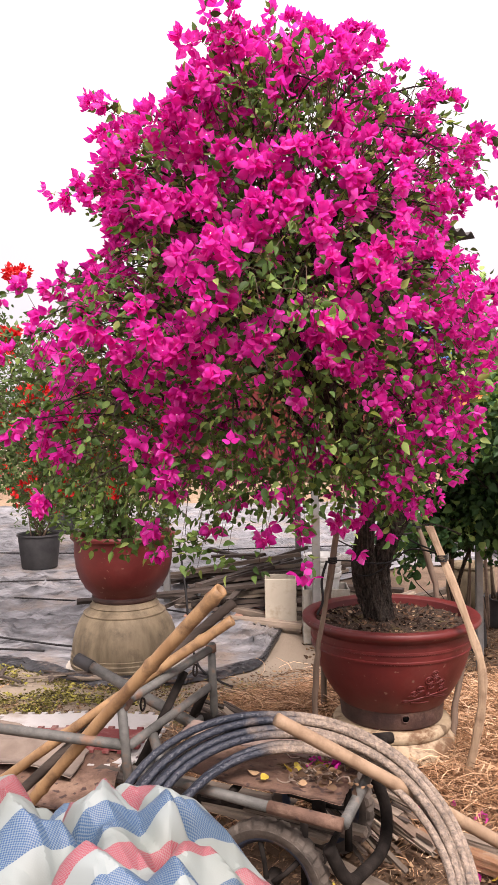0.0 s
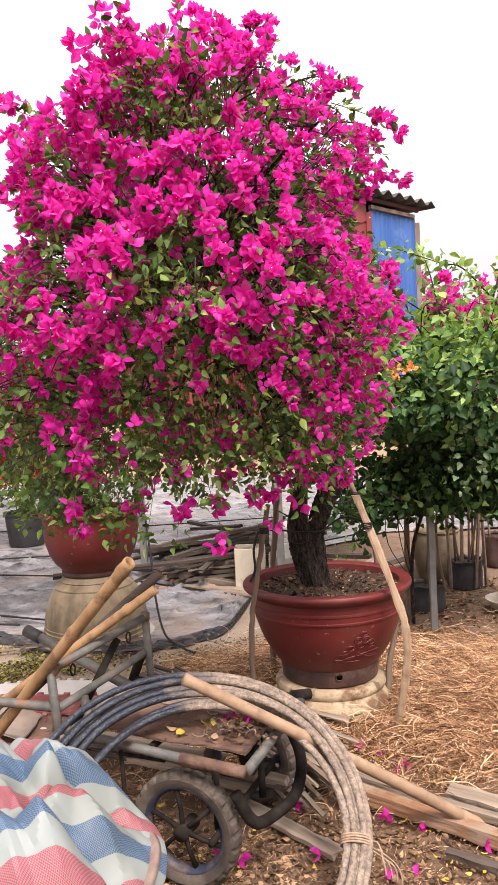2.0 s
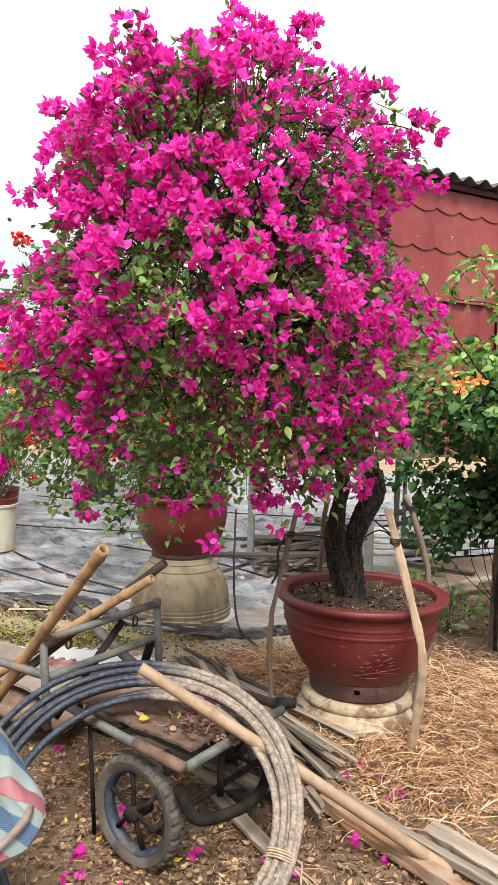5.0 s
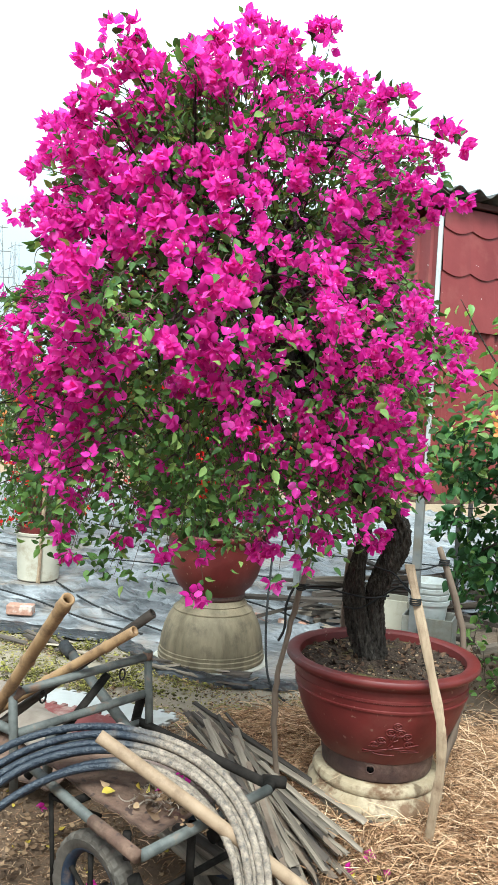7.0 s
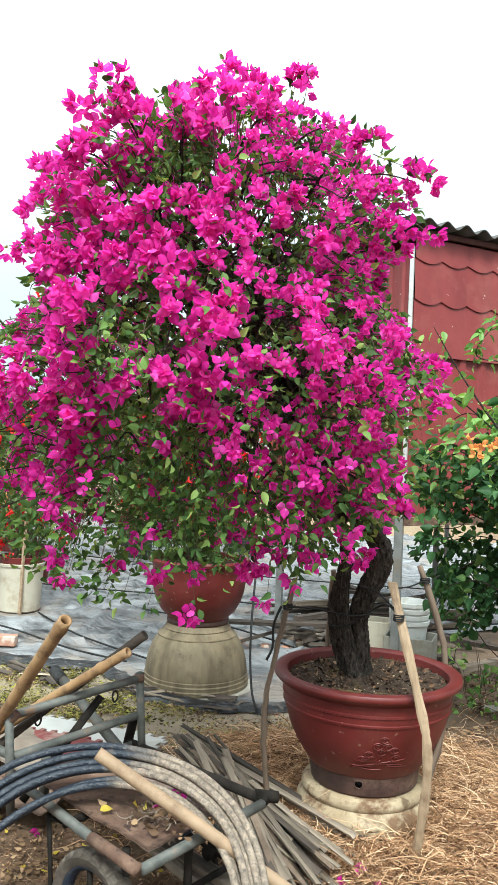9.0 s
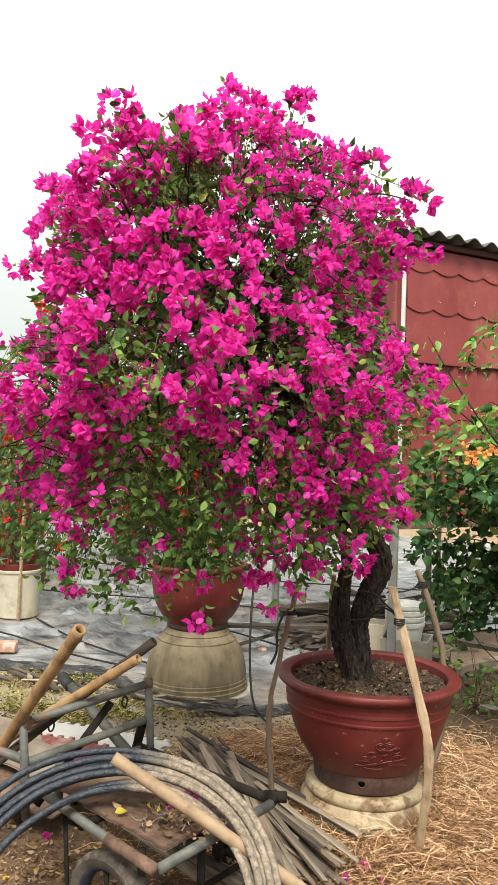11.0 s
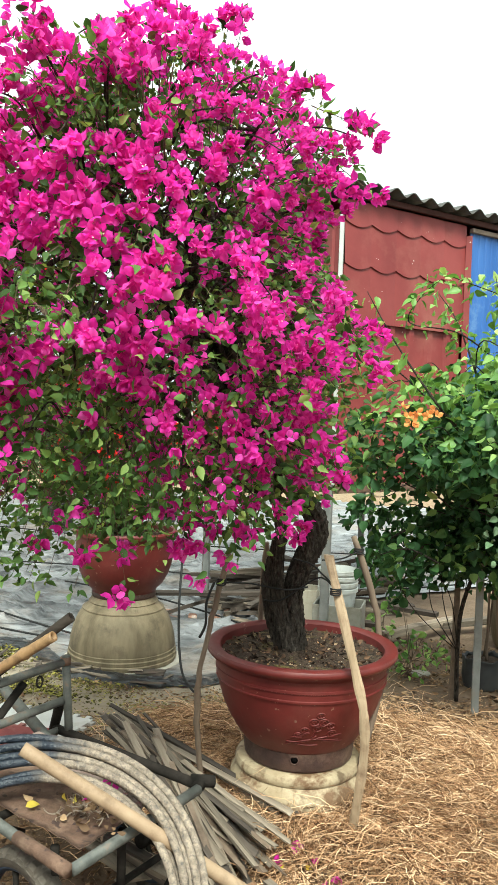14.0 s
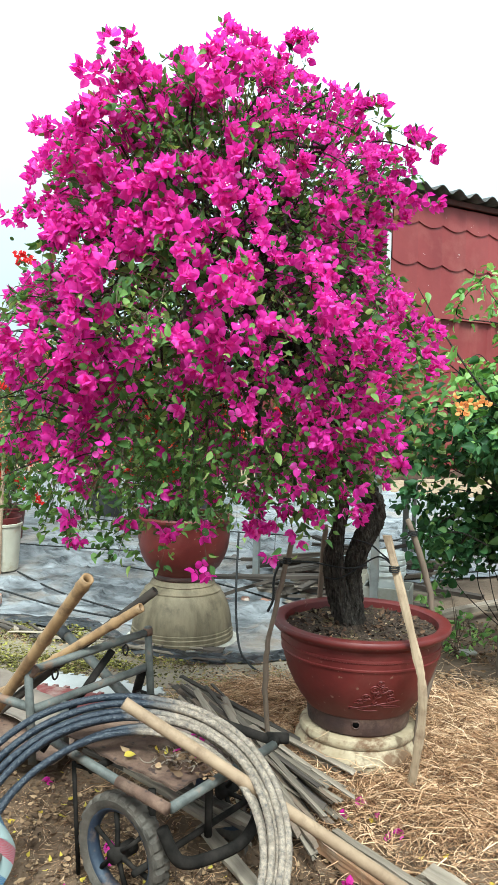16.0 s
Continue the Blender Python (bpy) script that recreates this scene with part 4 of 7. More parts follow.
def bouquet(centre, out, count, size, s, q):
    """Florets at the end of a twig, each facing away from its middle and outwards."""
    for _ in range(count):
        d = unit(q.normal(0, 1, 3) + out * 0.9)
        fl.append((centre + d * size * q.uniform(0.35, 1.0) - np.array([0, 0, 0.35 * size * q.uniform()]), unit(d + 0.5 * out + [0, 0, 0.1]), s * q.uniform(0.78, 1.18)))


def spray(base, mid, tip, blooms, leaves, s, q, leaf=0.040, out=None):
    """One flowering twig: an arching stem, pointed leaves along it, bouquets towards its end."""
    line = smooth_line([base, mid, tip], 5)
    stem_lines.append((line, np.linspace(0.0022, 0.0008, len(line))))
    way = unit(np.array(tip) - mid)
    out = way if out is None else out
    for j in range(leaves):
        u = 1.0 if j < 2 else q.uniform(0.15, 1.0)
        p = line[min(int(u * (len(line) - 1)), len(line) - 1)]
        d = unit(way * 0.4 + out * 0.3 + q.normal(0, 0.6, 3) + [0, 0, -0.12])
        lv.append((p + d * 0.010 + q.normal(0, 0.006, 3), d, leaf * q.uniform(0.55, 1.25)))
    for j in range(blooms):
        p = line[max(0, len(line) - 1 - int(j * q.uniform(1.5, 3.0)))]
        bouquet(p + q.normal(0, 0.012, 3), unit(out + 0.4 * way), int(q.integers(3, 8)), q.uniform(0.020, 0.042), s, q)


xrng = np.random.default_rng(22)


def leaflets(p, out, count):
    """A tuft of leaves on the lower fringe."""
    for _ in range(count):
        d = unit(out * 0.5 + xrng.normal(0, 0.6, 3) + [0, 0, -0.2])
        lv.append((p + xrng.normal(0, 0.035, 3), d, xrng.uniform(0.026, 0.048)))


def skin(n, q, zlo, zhi, gap):
    """Places spread over the crown's skin: azimuth, height, radius."""
    pts, out = np.empty((0, 3)), []
    while len(out) < n:
        az, z = q.uniform(0, 2 * np.pi), q.uniform(zlo, zhi)
        r = float(shell(az, z))
        slope = 1.0 if z < 2.65 else 1.0 + 4.0 * (z - 2.65)
        if q.uniform() > r / 1.1 * slope * 0.7:
            continue
        p = np.array([CX + r * math.cos(az), CY + r * math.sin(az), z])
        if len(pts) and (np.linalg.norm(pts - p, axis=1) < gap * q.uniform(0.6, 1.15)).any():
            gap *= 0.9996
            continue
        pts = np.vstack([pts, p])
        out.append((az, z, r))
    return out


for az, z, r in skin(1080, crng, 1.24, 3.04, 0.085):
    ca, sa = math.cos(az), math.sin(az)
    if z < 1.40 and ca > -0.35:
        continue
    tilt = np.clip((z - 2.35) / 0.68, -0.25, 1) * 1.15
    out = np.array([ca * math.cos(tilt), sa * math.cos(tilt), math.sin(tilt)])
    low = np.clip((2.2 - z) / 0.8, 0, 1)
    drift = noise.noise((ca * 3.4, sa * 3.4, z * 3.4 + 20))
    depth = crng.uniform(-0.035, 0.10) if crng.uniform() < 0.8 else crng.uniform(0.10, 0.22)
    tip = np.array([CX + r * ca, CY + r * sa, z]) - out * depth
    drop = 0.05 + 0.09 * low
    base = tip - out * crng.uniform(0.13, 0.24) + [0, 0, 0.01] + crng.normal(0, 0.03, 3)
    mid = (base + tip) / 2 + [0, 0, drop * 0.7] + crng.normal(0, 0.018, 3)
    tip = tip - np.array([0, 0, drop * low])
    west = np.clip(0.15 - ca, 0, 1) * low
    airy = math.exp(-((z - 2.65) / 0.3) ** 2) * np.clip(ca - 0.2, 0, 1) * 0.5
    turn = (az + 1.0 + math.pi) % (2 * math.pi) - math.pi
    airy += 0.42 * math.exp(-((z - 2.62) / 0.17) ** 2 - (turn / 0.55) ** 2)
    bloom = crng.uniform() > low * 0.44 + 0.72 * west + airy + 0.20 - (1.10 + 0.7 * low) * drift + 0.45 * np.clip((1.5 - z) / 0.2, 0, 1)
    s = 0.0395 if ca < 0.35 else 0.030
    spray(base, mid, tip, int(crng.choice([1, 2, 2, 3]) + (1 if low > 0.35 else 0)) if bloom else 0, int(crng.integers(2, 6)) if bloom else int(crng.integers(6, 12)), s, crng, 0.040 if ca < 0.35 else 0.031, out)
    if z < 1.62:
        leaflets(tip, out, 5)

# long sprays that break the outline: from, to, bouquets
for a, b, k in (((0.02, 2.80, 1.52), (0.06, 2.77, 1.24), 4), ((0.12, 2.82, 1.45), (0.20, 2.78, 1.13), 3), ((-0.36, 2.78, 1.50), (-0.35, 2.73, 1.20), 4), ((-0.05, 2.85, 1.5), (-0.14, 2.80, 1.28), 2),
                ((0.42, 3.0, 1.50), (0.41, 2.95, 1.16), 3), ((0.50, 3.05, 1.48), (0.52, 2.97, 1.25), 3), ((0.36, 3.0, 1.45), (0.33, 2.95, 1.26), 2), ((0.66, 3.45, 1.50), (0.66, 3.40, 1.28), 4),
                ((0.13, 3.10, 3.04), (0.10, 3.10, 3.25), 4), ((0.17, 3.0, 3.02), (0.17, 3.0, 3.16), 2), ((0.38, 3.10, 3.0), (0.40, 3.10, 3.16), 3), ((0.43, 3.08, 2.96), (0.46, 3.06, 3.12), 2),
                ((-0.02, 2.62, 2.80), (-0.15, 2.52, 2.89), 2), ((0.02, 2.60, 2.80), (-0.03, 2.50, 2.90), 2), ((0.80, 3.08, 2.62), (0.96, 3.02, 2.48), 4), ((0.78, 3.05, 2.78), (0.93, 3.0, 2.70), 3),
                ((0.62, 2.98, 2.82), (0.74, 2.92, 2.84), 3), ((0.84, 3.25, 2.02), (0.98, 3.18, 1.94), 4), ((0.84, 3.35, 2.10), (0.96, 3.30, 2.05), 3), ((-0.55, 2.85, 2.50), (-0.68, 2.80, 2.48), 4), ((-0.45, 2.84, 2.76), (-0.54, 2.80, 2.79), 4),
                ((-0.7, 2.95, 2.18), (-0.92, 2.90, 2.14), 3), ((-0.72, 2.9, 1.8), (-0.90, 2.86, 1.62), 3), ((-0.66, 2.8, 1.6), (-0.76, 2.78, 1.36), 3), ((0.78, 3.35, 1.62), (0.86, 3.32, 1.48), 3), ((0.5, 2.8, 1.62), (0.52, 2.78, 1.42), 3)):
    a, b = np.array(a), np.array(b)
    spray(a - (b - a) * 0.5 + [0, 0.06, 0.02], a, b, k, 18, 0.039, crng, 0.042)
    if b[2] < 1.45:
        leaflets(a, unit(b - a), 8)
        leaflets((a + b) / 2, unit(b - a), 8)
for a, b, k in (((0.02, 2.62, 2.84), (-0.10, 2.50, 2.945), 3), ((0.04, 2.62, 2.85), (-0.02, 2.50, 2.95), 3), ((0.26, 3.0, 3.0), (0.28, 2.98, 3.13), 3)):
    a, b = np.array(a), np.array(b)
    spray(a - (b - a) * 0.5, a, b, k, 12, 0.039, xrng, 0.040)

# older blossoms and shaded leaves deeper inside; the upper east side is open to the sky
for n, lo, hi, what in ((700, 0.70, 0.92, 0), (12000, 0.35, 0.92, 1)):
    for az, z, u, w in zip(crng.uniform(0, 2 * np.pi, n), crng.uniform(1.36, 2.98, n), crng.uniform(lo, hi, n), crng.uniform(size=n)):
        ca, sa = math.cos(az), math.sin(az)
        if (what and z < 1.75 and w > 0.45) or w < 0.72 * np.clip((z - 2.3) / 0.5, 0, 1) * np.clip(ca + 0.45, 0, 1) or (what == 0 and w > 0.4 + 0.6 * np.clip((z - 1.7) / 0.8, 0, 1)):
            continue
        r = float(np.interp(z, OUT_Z, [0.5 * (o[1] + o[2]) for o in OUTLINE])) * u
        p = np.array([CX + r * ca, CY + r * sa, z])
        d = unit(np.array([ca, sa, -0.2]) + crng.normal(0, 0.6, 3))
        (lv if what else fl).append((p, d, crng.uniform(0.028, 0.050) if what else crng.uniform(0.028, 0.038)))
tagged(tubes("spray_stem", stem_lines, M_twig, tree, "thin green-brown arching stems", 4), kind="stuff")

fl_p, fl_d, fl_s = [np.array([f_[k] for f_ in fl]) for k in range(3)]
turns = frames_for(len(fl_p), fl_d, crng, 0.5)
state = crng.uniform(size=len(fl_p))
for nm, sel, tv, tf, lab in (("blossom", state < 0.40, FLORET_V, FLORET_F, "magenta papery bracts in dense clusters"), ("open_blossom", (state >= 0.40) & (state < 0.72), OPEN_V, OPEN_F, "wide open magenta bracts"), ("half_shut_blossom", state >= 0.72, SHUT_V, SHUT_F, "half-shut magenta bracts")):
    tagged(cloud(nm, tv, tf, turns[sel], fl_p[sel], fl_s[sel], M_bract, tree, lab), kind="stuff")
pick = crng.uniform(size=len(fl_p)) < 0.30
tagged(cloud("floret_heart", STAR_V, STAR_F, turns[pick], fl_p[pick], fl_s[pick], M_star, tree, "tiny cream florets inside the bracts"), kind="stuff")
lv_p, lv_d, lv_s = [np.array([f_[k] for f_ in lv]) for k in range(3)]
tagged(cloud("foliage", LEAF_V, LEAF_F, frames_for(len(lv_p), lv_d, crng, 0.35), lv_p, lv_s, M_leaf, tree, "pointed green leaves among the bracts"), kind="stuff")

# a fresh light green shoot with dry tendrils on the front of the crown
shoot = np.array([0.20, 2.20, 1.97])
sp_ = shoot + crng.normal(0, 1, (34, 3)) * [0.04, 0.03, 0.035]
sd_ = crng.normal(0, 0.6, (34, 3)) + [0.1, -0.6, 0.2]
sd_ /= np.linalg.norm(sd_, axis=1)[:, None]
tagged(cloud("young_shoot", LEAF_V, LEAF_F, frames_for(34, sd_, crng, 0.4), sp_, crng.uniform(0.02, 0.042, 34), M_young, tree, "fresh light green shoot"), kind="stuff")
tagged(tubes("tendril", [(smooth_line([shoot, shoot + e * 0.5 + [0, 0, 0.02], shoot + e], 5), np.linspace(0.0018, 0.0009, 11)) for e in crng.normal(0, 1, (12, 3)) * [0.045, 0.02, 0.03]], M_twig, tree, "dry pale tendrils", 4), kind="stuff")

# ---- far pot on an upturned pot ----
QX, QY, QZ = -1.0, 5.58, -0.085
disc = thing("footing_disc", "round pale concrete slab on the film", "slab", at=(QX, QY, QZ))
lathe("slab", [(0.0, 0.0), (0.40, 0.0), (0.425, 0.012), (0.42, 0.035), (0.40, 0.04), (0.0, 0.04)], M_concrete, disc, wobble=0.01)
up = thing("upturned_pot", "ochre stoneware pot standing upside down as a pedestal", "plant pot", at=(QX, QY, QZ + 0.04))
lathe("rim_band", [(0.36, 0.0), (0.385, 0.004), (0.39, 0.03), (0.383, 0.036), (0.386, 0.062), (0.378, 0.068), (0.380, 0.09), (0.374, 0.094)], M_beige, up, "ridged rim resting on the slab", n=64)
lathe("body", [(0.374, 0.094), (0.375, 0.107), (0.37, 0.16), (0.352, 0.235), (0.322, 0.31), (0.290, 0.358), (0.288, 0.360)], M_beige, up, n=64)
lathe("foot", [(0.288, 0.360), (0.291, 0.363), (0.290, 0.370), (0.272, 0.376), (0.248, 0.402), (0.243, 0.408), (0.247, 0.414), (0.240, 0.422), (0.232, 0.434), (0.226, 0.448), (0.14, 0.450)], M_beige, up, "turned foot with ridges", n=64)
farpot = thing("flower_pot", "oxblood glazed pot on an upturned stoneware pot", "plant pot", at=(QX, QY, QZ + 0.491))
lathe("body", [(0.14, 0.001), (0.222, 0.0), (0.227, 0.022), (0.224, 0.038), (0.234, 0.055), (0.275, 0.095), (0.313, 0.165), (0.336, 0.24), (0.347, 0.325), (0.346, 0.415), (0.352, 0.432), (0.37, 0.445), (0.373, 0.462), (0.362, 0.474),
               (0.34, 0.472), (0.33, 0.455), (0.325, 0.40), (0.10, 0.39)], M_pot, farpot, n=64)
lathe("foot", [(0.2235, 0.002), (0.229, 0.01), (0.2295, 0.022), (0.2265, 0.036)], M_potfoot, farpot, "scuffed grey-brown foot", n=64)
lathe("soil", [(0.0, 0.437), (0.2, 0.432), (0.331, 0.417)], M_soil, farpot)


def shrub(name, label, base, canes, leaves, flowers, leafmat, flowermat, seed, leaf=0.04, heart=False, flower=0.03, cane_r=0.007, skirt=0, per=(6, 14)):
    """A loose bush of arching canes from a base, each (end point, bow), with leaves along them and flower clusters at their ends."""
    q = np.random.default_rng(seed)
    t = thing(name, label, "shrub", at=base)
    lines, LP, LD, FP = [], [], [], []
    for end, bow in canes:
        b, e = np.array(base) + q.normal(0, 0.04, 3) * [1, 1, 0], np.array(end, float)
        mid = (b + e) / 2 + [0, 0, bow] + q.normal(0, 0.06, 3)
        line = smooth_line([b, mid, e], 9)
        lines.append((line, np.linspace(cane_r, 0.002, len(line))))
        twigs = [line]
        for _ in range(5):
            s = line[q.integers(6, len(line))]
            g = s + q.normal(0, 0.15, 3) + (e - b) * 0.1
            tw = smooth_line([s, (s + g) / 2 + [0, 0, 0.03], g], 4)
            lines.append((tw, np.linspace(0.003, 0.0012, len(tw))))
            twigs.append(tw)
            FP.append(g)
        FP.append(e)
        k = max(3, leaves // len(canes))
        for _ in range(k):
            tw = twigs[q.integers(0, len(twigs))]
            i = q.integers(1, len(tw))
            LP.append(tw[i] + q.normal(0, 0.055, 3))
            LD.append(q.normal(0, 0.6, 3) + [0, 0, -0.1])
    for _ in range(skirt):
        LP.append(np.array(base) + np.clip(q.normal(0, 1, 3), -1.4, 1.4) * [0.24, 0.20, 0.15] + [-0.05, 0.0, 0.27])
        LD.append(q.normal(0, 0.6, 3))
    tagged(tubes("cane_work", lines, M_twig, t, "thin woody canes", 5), kind="stuff")
    LP, LD = np.array(LP), np.array(LD)
    LD /= np.linalg.norm(LD, axis=1)[:, None]
    tv, tf = (HEART_V, HEART_F) if heart else (LEAF_V, LEAF_F)
    tagged(cloud("foliage", tv, tf, frames_for(len(LP), LD, q, 0.5), LP, q.uniform(0.7, 1.3, len(LP)) * leaf, leafmat, t), kind="stuff")
    if flowers:
        q.shuffle(FP)
        P = np.concatenate([c + q.normal(0, 0.035, (q.integers(*per), 3)) for c in FP[:flowers]])
        D = q.normal(0, 1, P.shape) + [0, 0, 0.4]
        D /= np.linalg.norm(D, axis=1)[:, None]
        tagged(cloud("flower_cluster", FLORET_V, FLORET_F, frames_for(len(P), D, q, 0.4), P, q.uniform(0.8, 1.2, len(P)) * flower, flowermat, t, "bright flower clusters"), kind="stuff")
    return t


def canes_round(n, centre, rx, ry, zlo, zhi, q, bow=0.25):
    out = []
    for _ in range(n):
        a, u = q.uniform(0, 2 * np.pi), q.uniform(0.3, 1)
        out.append(((centre[0] + rx * u * math.cos(a), centre[1] + ry * u * math.sin(a), q.uniform(zlo, zhi)), bow * q.uniform(0.5, 1.2)))
    return out


sq = np.random.default_rng(5)
red_bush = shrub("red_bougainvillea", "straggling red-flowered bougainvillea growing in the raised pot", (QX, QY, QZ + 0.905),
                 canes_round(44, (-1.55, 5.75), 1.25, 0.8, 0.95, 2.75, sq, 0.5), 11000, 60, M_shrub, M_bractfar, 31, 0.042, flower=0.036, cane_r=0.0045, skirt=1300, per=(14, 26))
# full scarlet heads on their own canes
gq = np.random.default_rng(32)
for x, y, z, k in ((-1.79, 5.8, 2.77, 34), (-1.84, 5.8, 2.31, 30), (-1.92, 5.8, 2.20, 30), (-1.78, 5.75, 1.76, 16), (-1.35, 5.7, 1.48, 24), (-1.15, 5.65, 1.38, 28), (-1.72, 5.8, 1.20, 12)):
    head = np.array([x, y, z])
    root = np.array([QX, QY, QZ + 0.905])
    cane = smooth_line([root, (root + head) / 2 + [0, 0, 0.2], head], 8)
    tube("cane", cane, np.linspace(0.004, 0.0015, len(cane)), M_twig, red_bush, sides=5)
    out_ = gq.normal(0, 1, (k, 3)) + [0, -0.5, 0.3]
    out_ /= np.linalg.norm(out_, axis=1)[:, None]
    tagged(cloud("flower_head", FLORET_V, FLORET_F, frames_for(k, out_, gq, 0.4), head + out_ * gq.uniform(0.02, 0.085, k)[:, None] * [1.2, 1, 0.8], gq.uniform(0.032, 0.046, k), M_bractfar, red_bush, "round scarlet flower head"), kind="stuff")


# ---- cream pail with a red-flowered plant, brick, cable ----
pail = thing("planter_pail", "cream plastic pail used as a planter on the film", "pail", at=(-3.62, 7.03, -0.05))
lathe("body", [(0.0, 0.0), (0.19, 0.0), (0.205, 0.012), (0.22, 0.25), (0.232, 0.46), (0.243, 0.465), (0.245, 0.488), (0.236, 0.493), (0.226, 0.483), (0.22, 0.42)], M_cream_plastic, pail, n=40)
lathe("rim_liner", [(0.225, 0.485), (0.236, 0.55), (0.226, 0.556), (0.21, 0.49), (0.0, 0.48)], M_pot, pail, "dark red inner pot rim", n=40)
shrub("red_flower_shrub", "leggy shrub with scarlet flowers growing from the pail", (-3.62, 7.03, 0.35), canes_round(16, (-3.6, 7.0), 0.75, 0.6, 0.45, 2.1, sq, 0.6), 2300, 44, M_shrub, M_bractfar, 41, 0.05, flower=0.036)
plank("pail_stake", (-3.47, 6.83, -0.05), (-3.46, 6.88, 1.2), 0.03, 0.02, M_stick, None, "", 0, 5)
tagged(bpy.data.objects["pail_stake"], "pale flat wooden stake beside the cream pail", "stake")
for k, (x, y, h, w) in enumerate(((-2.75, 9.4, 1.9, 1.0), (-4.6, 8.6, 2.3, 1.2), (-4.3, 10.8, 2.4, 1.3), (-6.2, 10.4, 2.5, 1.5), (-3.2, 12.2, 2.3, 1.3), (-5.6, 13.0, 2.8, 1.6), (-7.8, 12.5, 2.8, 1.6))):
    bp_ = thing("nursery_pot", "dark nursery pot standing on the mulch film", "plant pot", "nursery pots on the film", at=(x, y, -0.05))
    lathe("body", [(0.0, 0.0), (0.2, 0.0), (0.21, 0.01), (0.25, 0.38), (0.265, 0.39), (0.262, 0.41), (0.24, 0.40), (0.23, 0.34), (0.0, 0.33)], M_blackplastic if k % 2 == 0 else M_pot, bp_, n=28)
    shrub("potted_shrub", "bushy potted shrub with red and orange flowers in the nursery row", (x, y, 0.3), canes_round(22, (x, y), w, w, 0.7, h, sq, 0.5), 4600, 66, M_shrub, M_orange if k in (1, 3, 5) else M_bractfar, 50 + k, 0.055, flower=0.045)

brick_w = Matrix.Translation((-2.86, 5.78, 0.0)) @ Matrix.Rotation(0.35, 4, "Z")
tagged(box("loose_brick", (0.22, 0.105, 0.085), brick_w, M_brick, bevel=0.008), "worn red brick holding down the film", "brick")
for pts in ([(-3.3, 6.9, -0.02), (-2.6, 6.35, 0.0), (-2.2, 6.1, 0.01), (-1.5, 5.85, -0.01), (-1.0, 5.7, 0.0)], [(-6, 8.3, 0.02), (-4, 8.0, 0.03), (-2, 8.25, 0.02), (0.2, 8.1, 0.03), (1.4, 8.9, 0.02)], [(-5, 10.2, 0.03), (-2, 9.9, 0.03), (1, 10.3, 0.02), (4, 10.1, 0.03)], [(-3.9, 6.3, 0.02), (-3.0, 6.05, 0.03), (-2.2, 5.75, 0.02), (-1.6, 5.62, 0.02)], [(-2.4, 7.4, 0.02), (-1.2, 7.0, 0.03), (0.0, 6.4, -0.02)], [(-0.62, 5.75, 0.75), (-0.55, 5.5, 0.45), (-0.52, 5.42, 0.2), (-0.45, 5.3, 0.0), (-0.30, 5.05, -0.02), (-0.2, 4.95, -0.03)]):
    cb = thing("irrigation_line", "thin black irrigation hose", "hose", at=pts[0])
    tube("line", smooth_line(pts, 8), 0.008, M_wire, cb, sides=6)

# ---- hand cart ----
C1 = np.array([0.262, 2.273, 0.455])
E1 = np.array([-0.91, 0.41, 0.0])
E2 = np.array([0.33, 0.944, 0.0])
LEN, WID = 0.775, 0.60


def on_cart(a, b, z):
    """A point of the cart: a along its length, b across it (0 to 1), z above the ground."""
    p = C1 + E1 * LEN * a + E2 * WID * b
    return (p[0], p[1], z)


cart = thing("hand_cart", "old steel tube hand cart with a rusty deck and pneumatic wheels", "cart", at=tuple(C1[:2]) + (0.0,))


def bar(name, a, b, r, material, label="", sides=10):
    return tube(name, [a, (np.array(a) + np.array(b)) / 2, b], r, material, cart, label, sides)


bar("side_tube", on_cart(0.30, 0, 0.462), on_cart(1.03, 0.06, 0.47), 0.017, M_steel)
bar("side_tube", on_cart(-0.01, 0, 0.455), on_cart(0.30, 0, 0.462), 0.0205, M_rust, "rusted sleeve over the side tube")
bar("side_tube", on_cart(-0.02, 1, 0.47), on_cart(1.0, 1, 0.45), 0.018, M_black)
bar("end_tube", on_cart(-0.01, 0.02, 0.452), on_cart(-0.01, 0.98, 0.462), 0.018, M_steel)
bar("end_tube", on_cart(0.04, 0.99, 0.478), on_cart(-0.03, 1.10, 0.468), 0.021, M_black, "stub of rusty tube at the corner")
bar("cross_tube", on_cart(0.5, 0, 0.45), on_cart(0.5, 1, 0.45), 0.014, M_black)
bar("cross_tube", on_cart(0.97, 0, 0.45), on_cart(0.97, 1, 0.45), 0.015, M_steel)
# upright frame at the far end
TL, TR = (-0.445, 2.597, 0.70), (-0.18, 3.10, 0.745)
BL, BR = (-0.42, 2.594, 0.35), (-0.172, 3.135, 0.40)
bar("upright", BL, (TL[0], TL[1], TL[2] + 0.012), 0.0165, M_steel)
bar("upright", BR, (TR[0], TR[1], TR[2] + 0.022), 0.0165, M_steel)
bar("rail", TL, TR, 0.0165, M_steel)
bar("rail", (-0.425, 2.607, 0.555), (-0.19, 3.12, 0.585), 0.0165, M_steel)
tube("weld", [(TR[0], TR[1], TR[2] - 0.012), (TR[0], TR[1], TR[2] + 0.018)], 0.021, M_rust, cart, sides=9)
tube("weld", [(TL[0] + 0.0, TL[1], TL[2] - 0.015), (TL[0] + 0.02, TL[1] + 0.03, TL[2] + 0.01)], 0.020, M_rust, cart, sides=9)
bar("handle_tube", (-0.425, 2.60, 0.56), (-1.02, 2.70, 0.60), 0.018, M_steel)
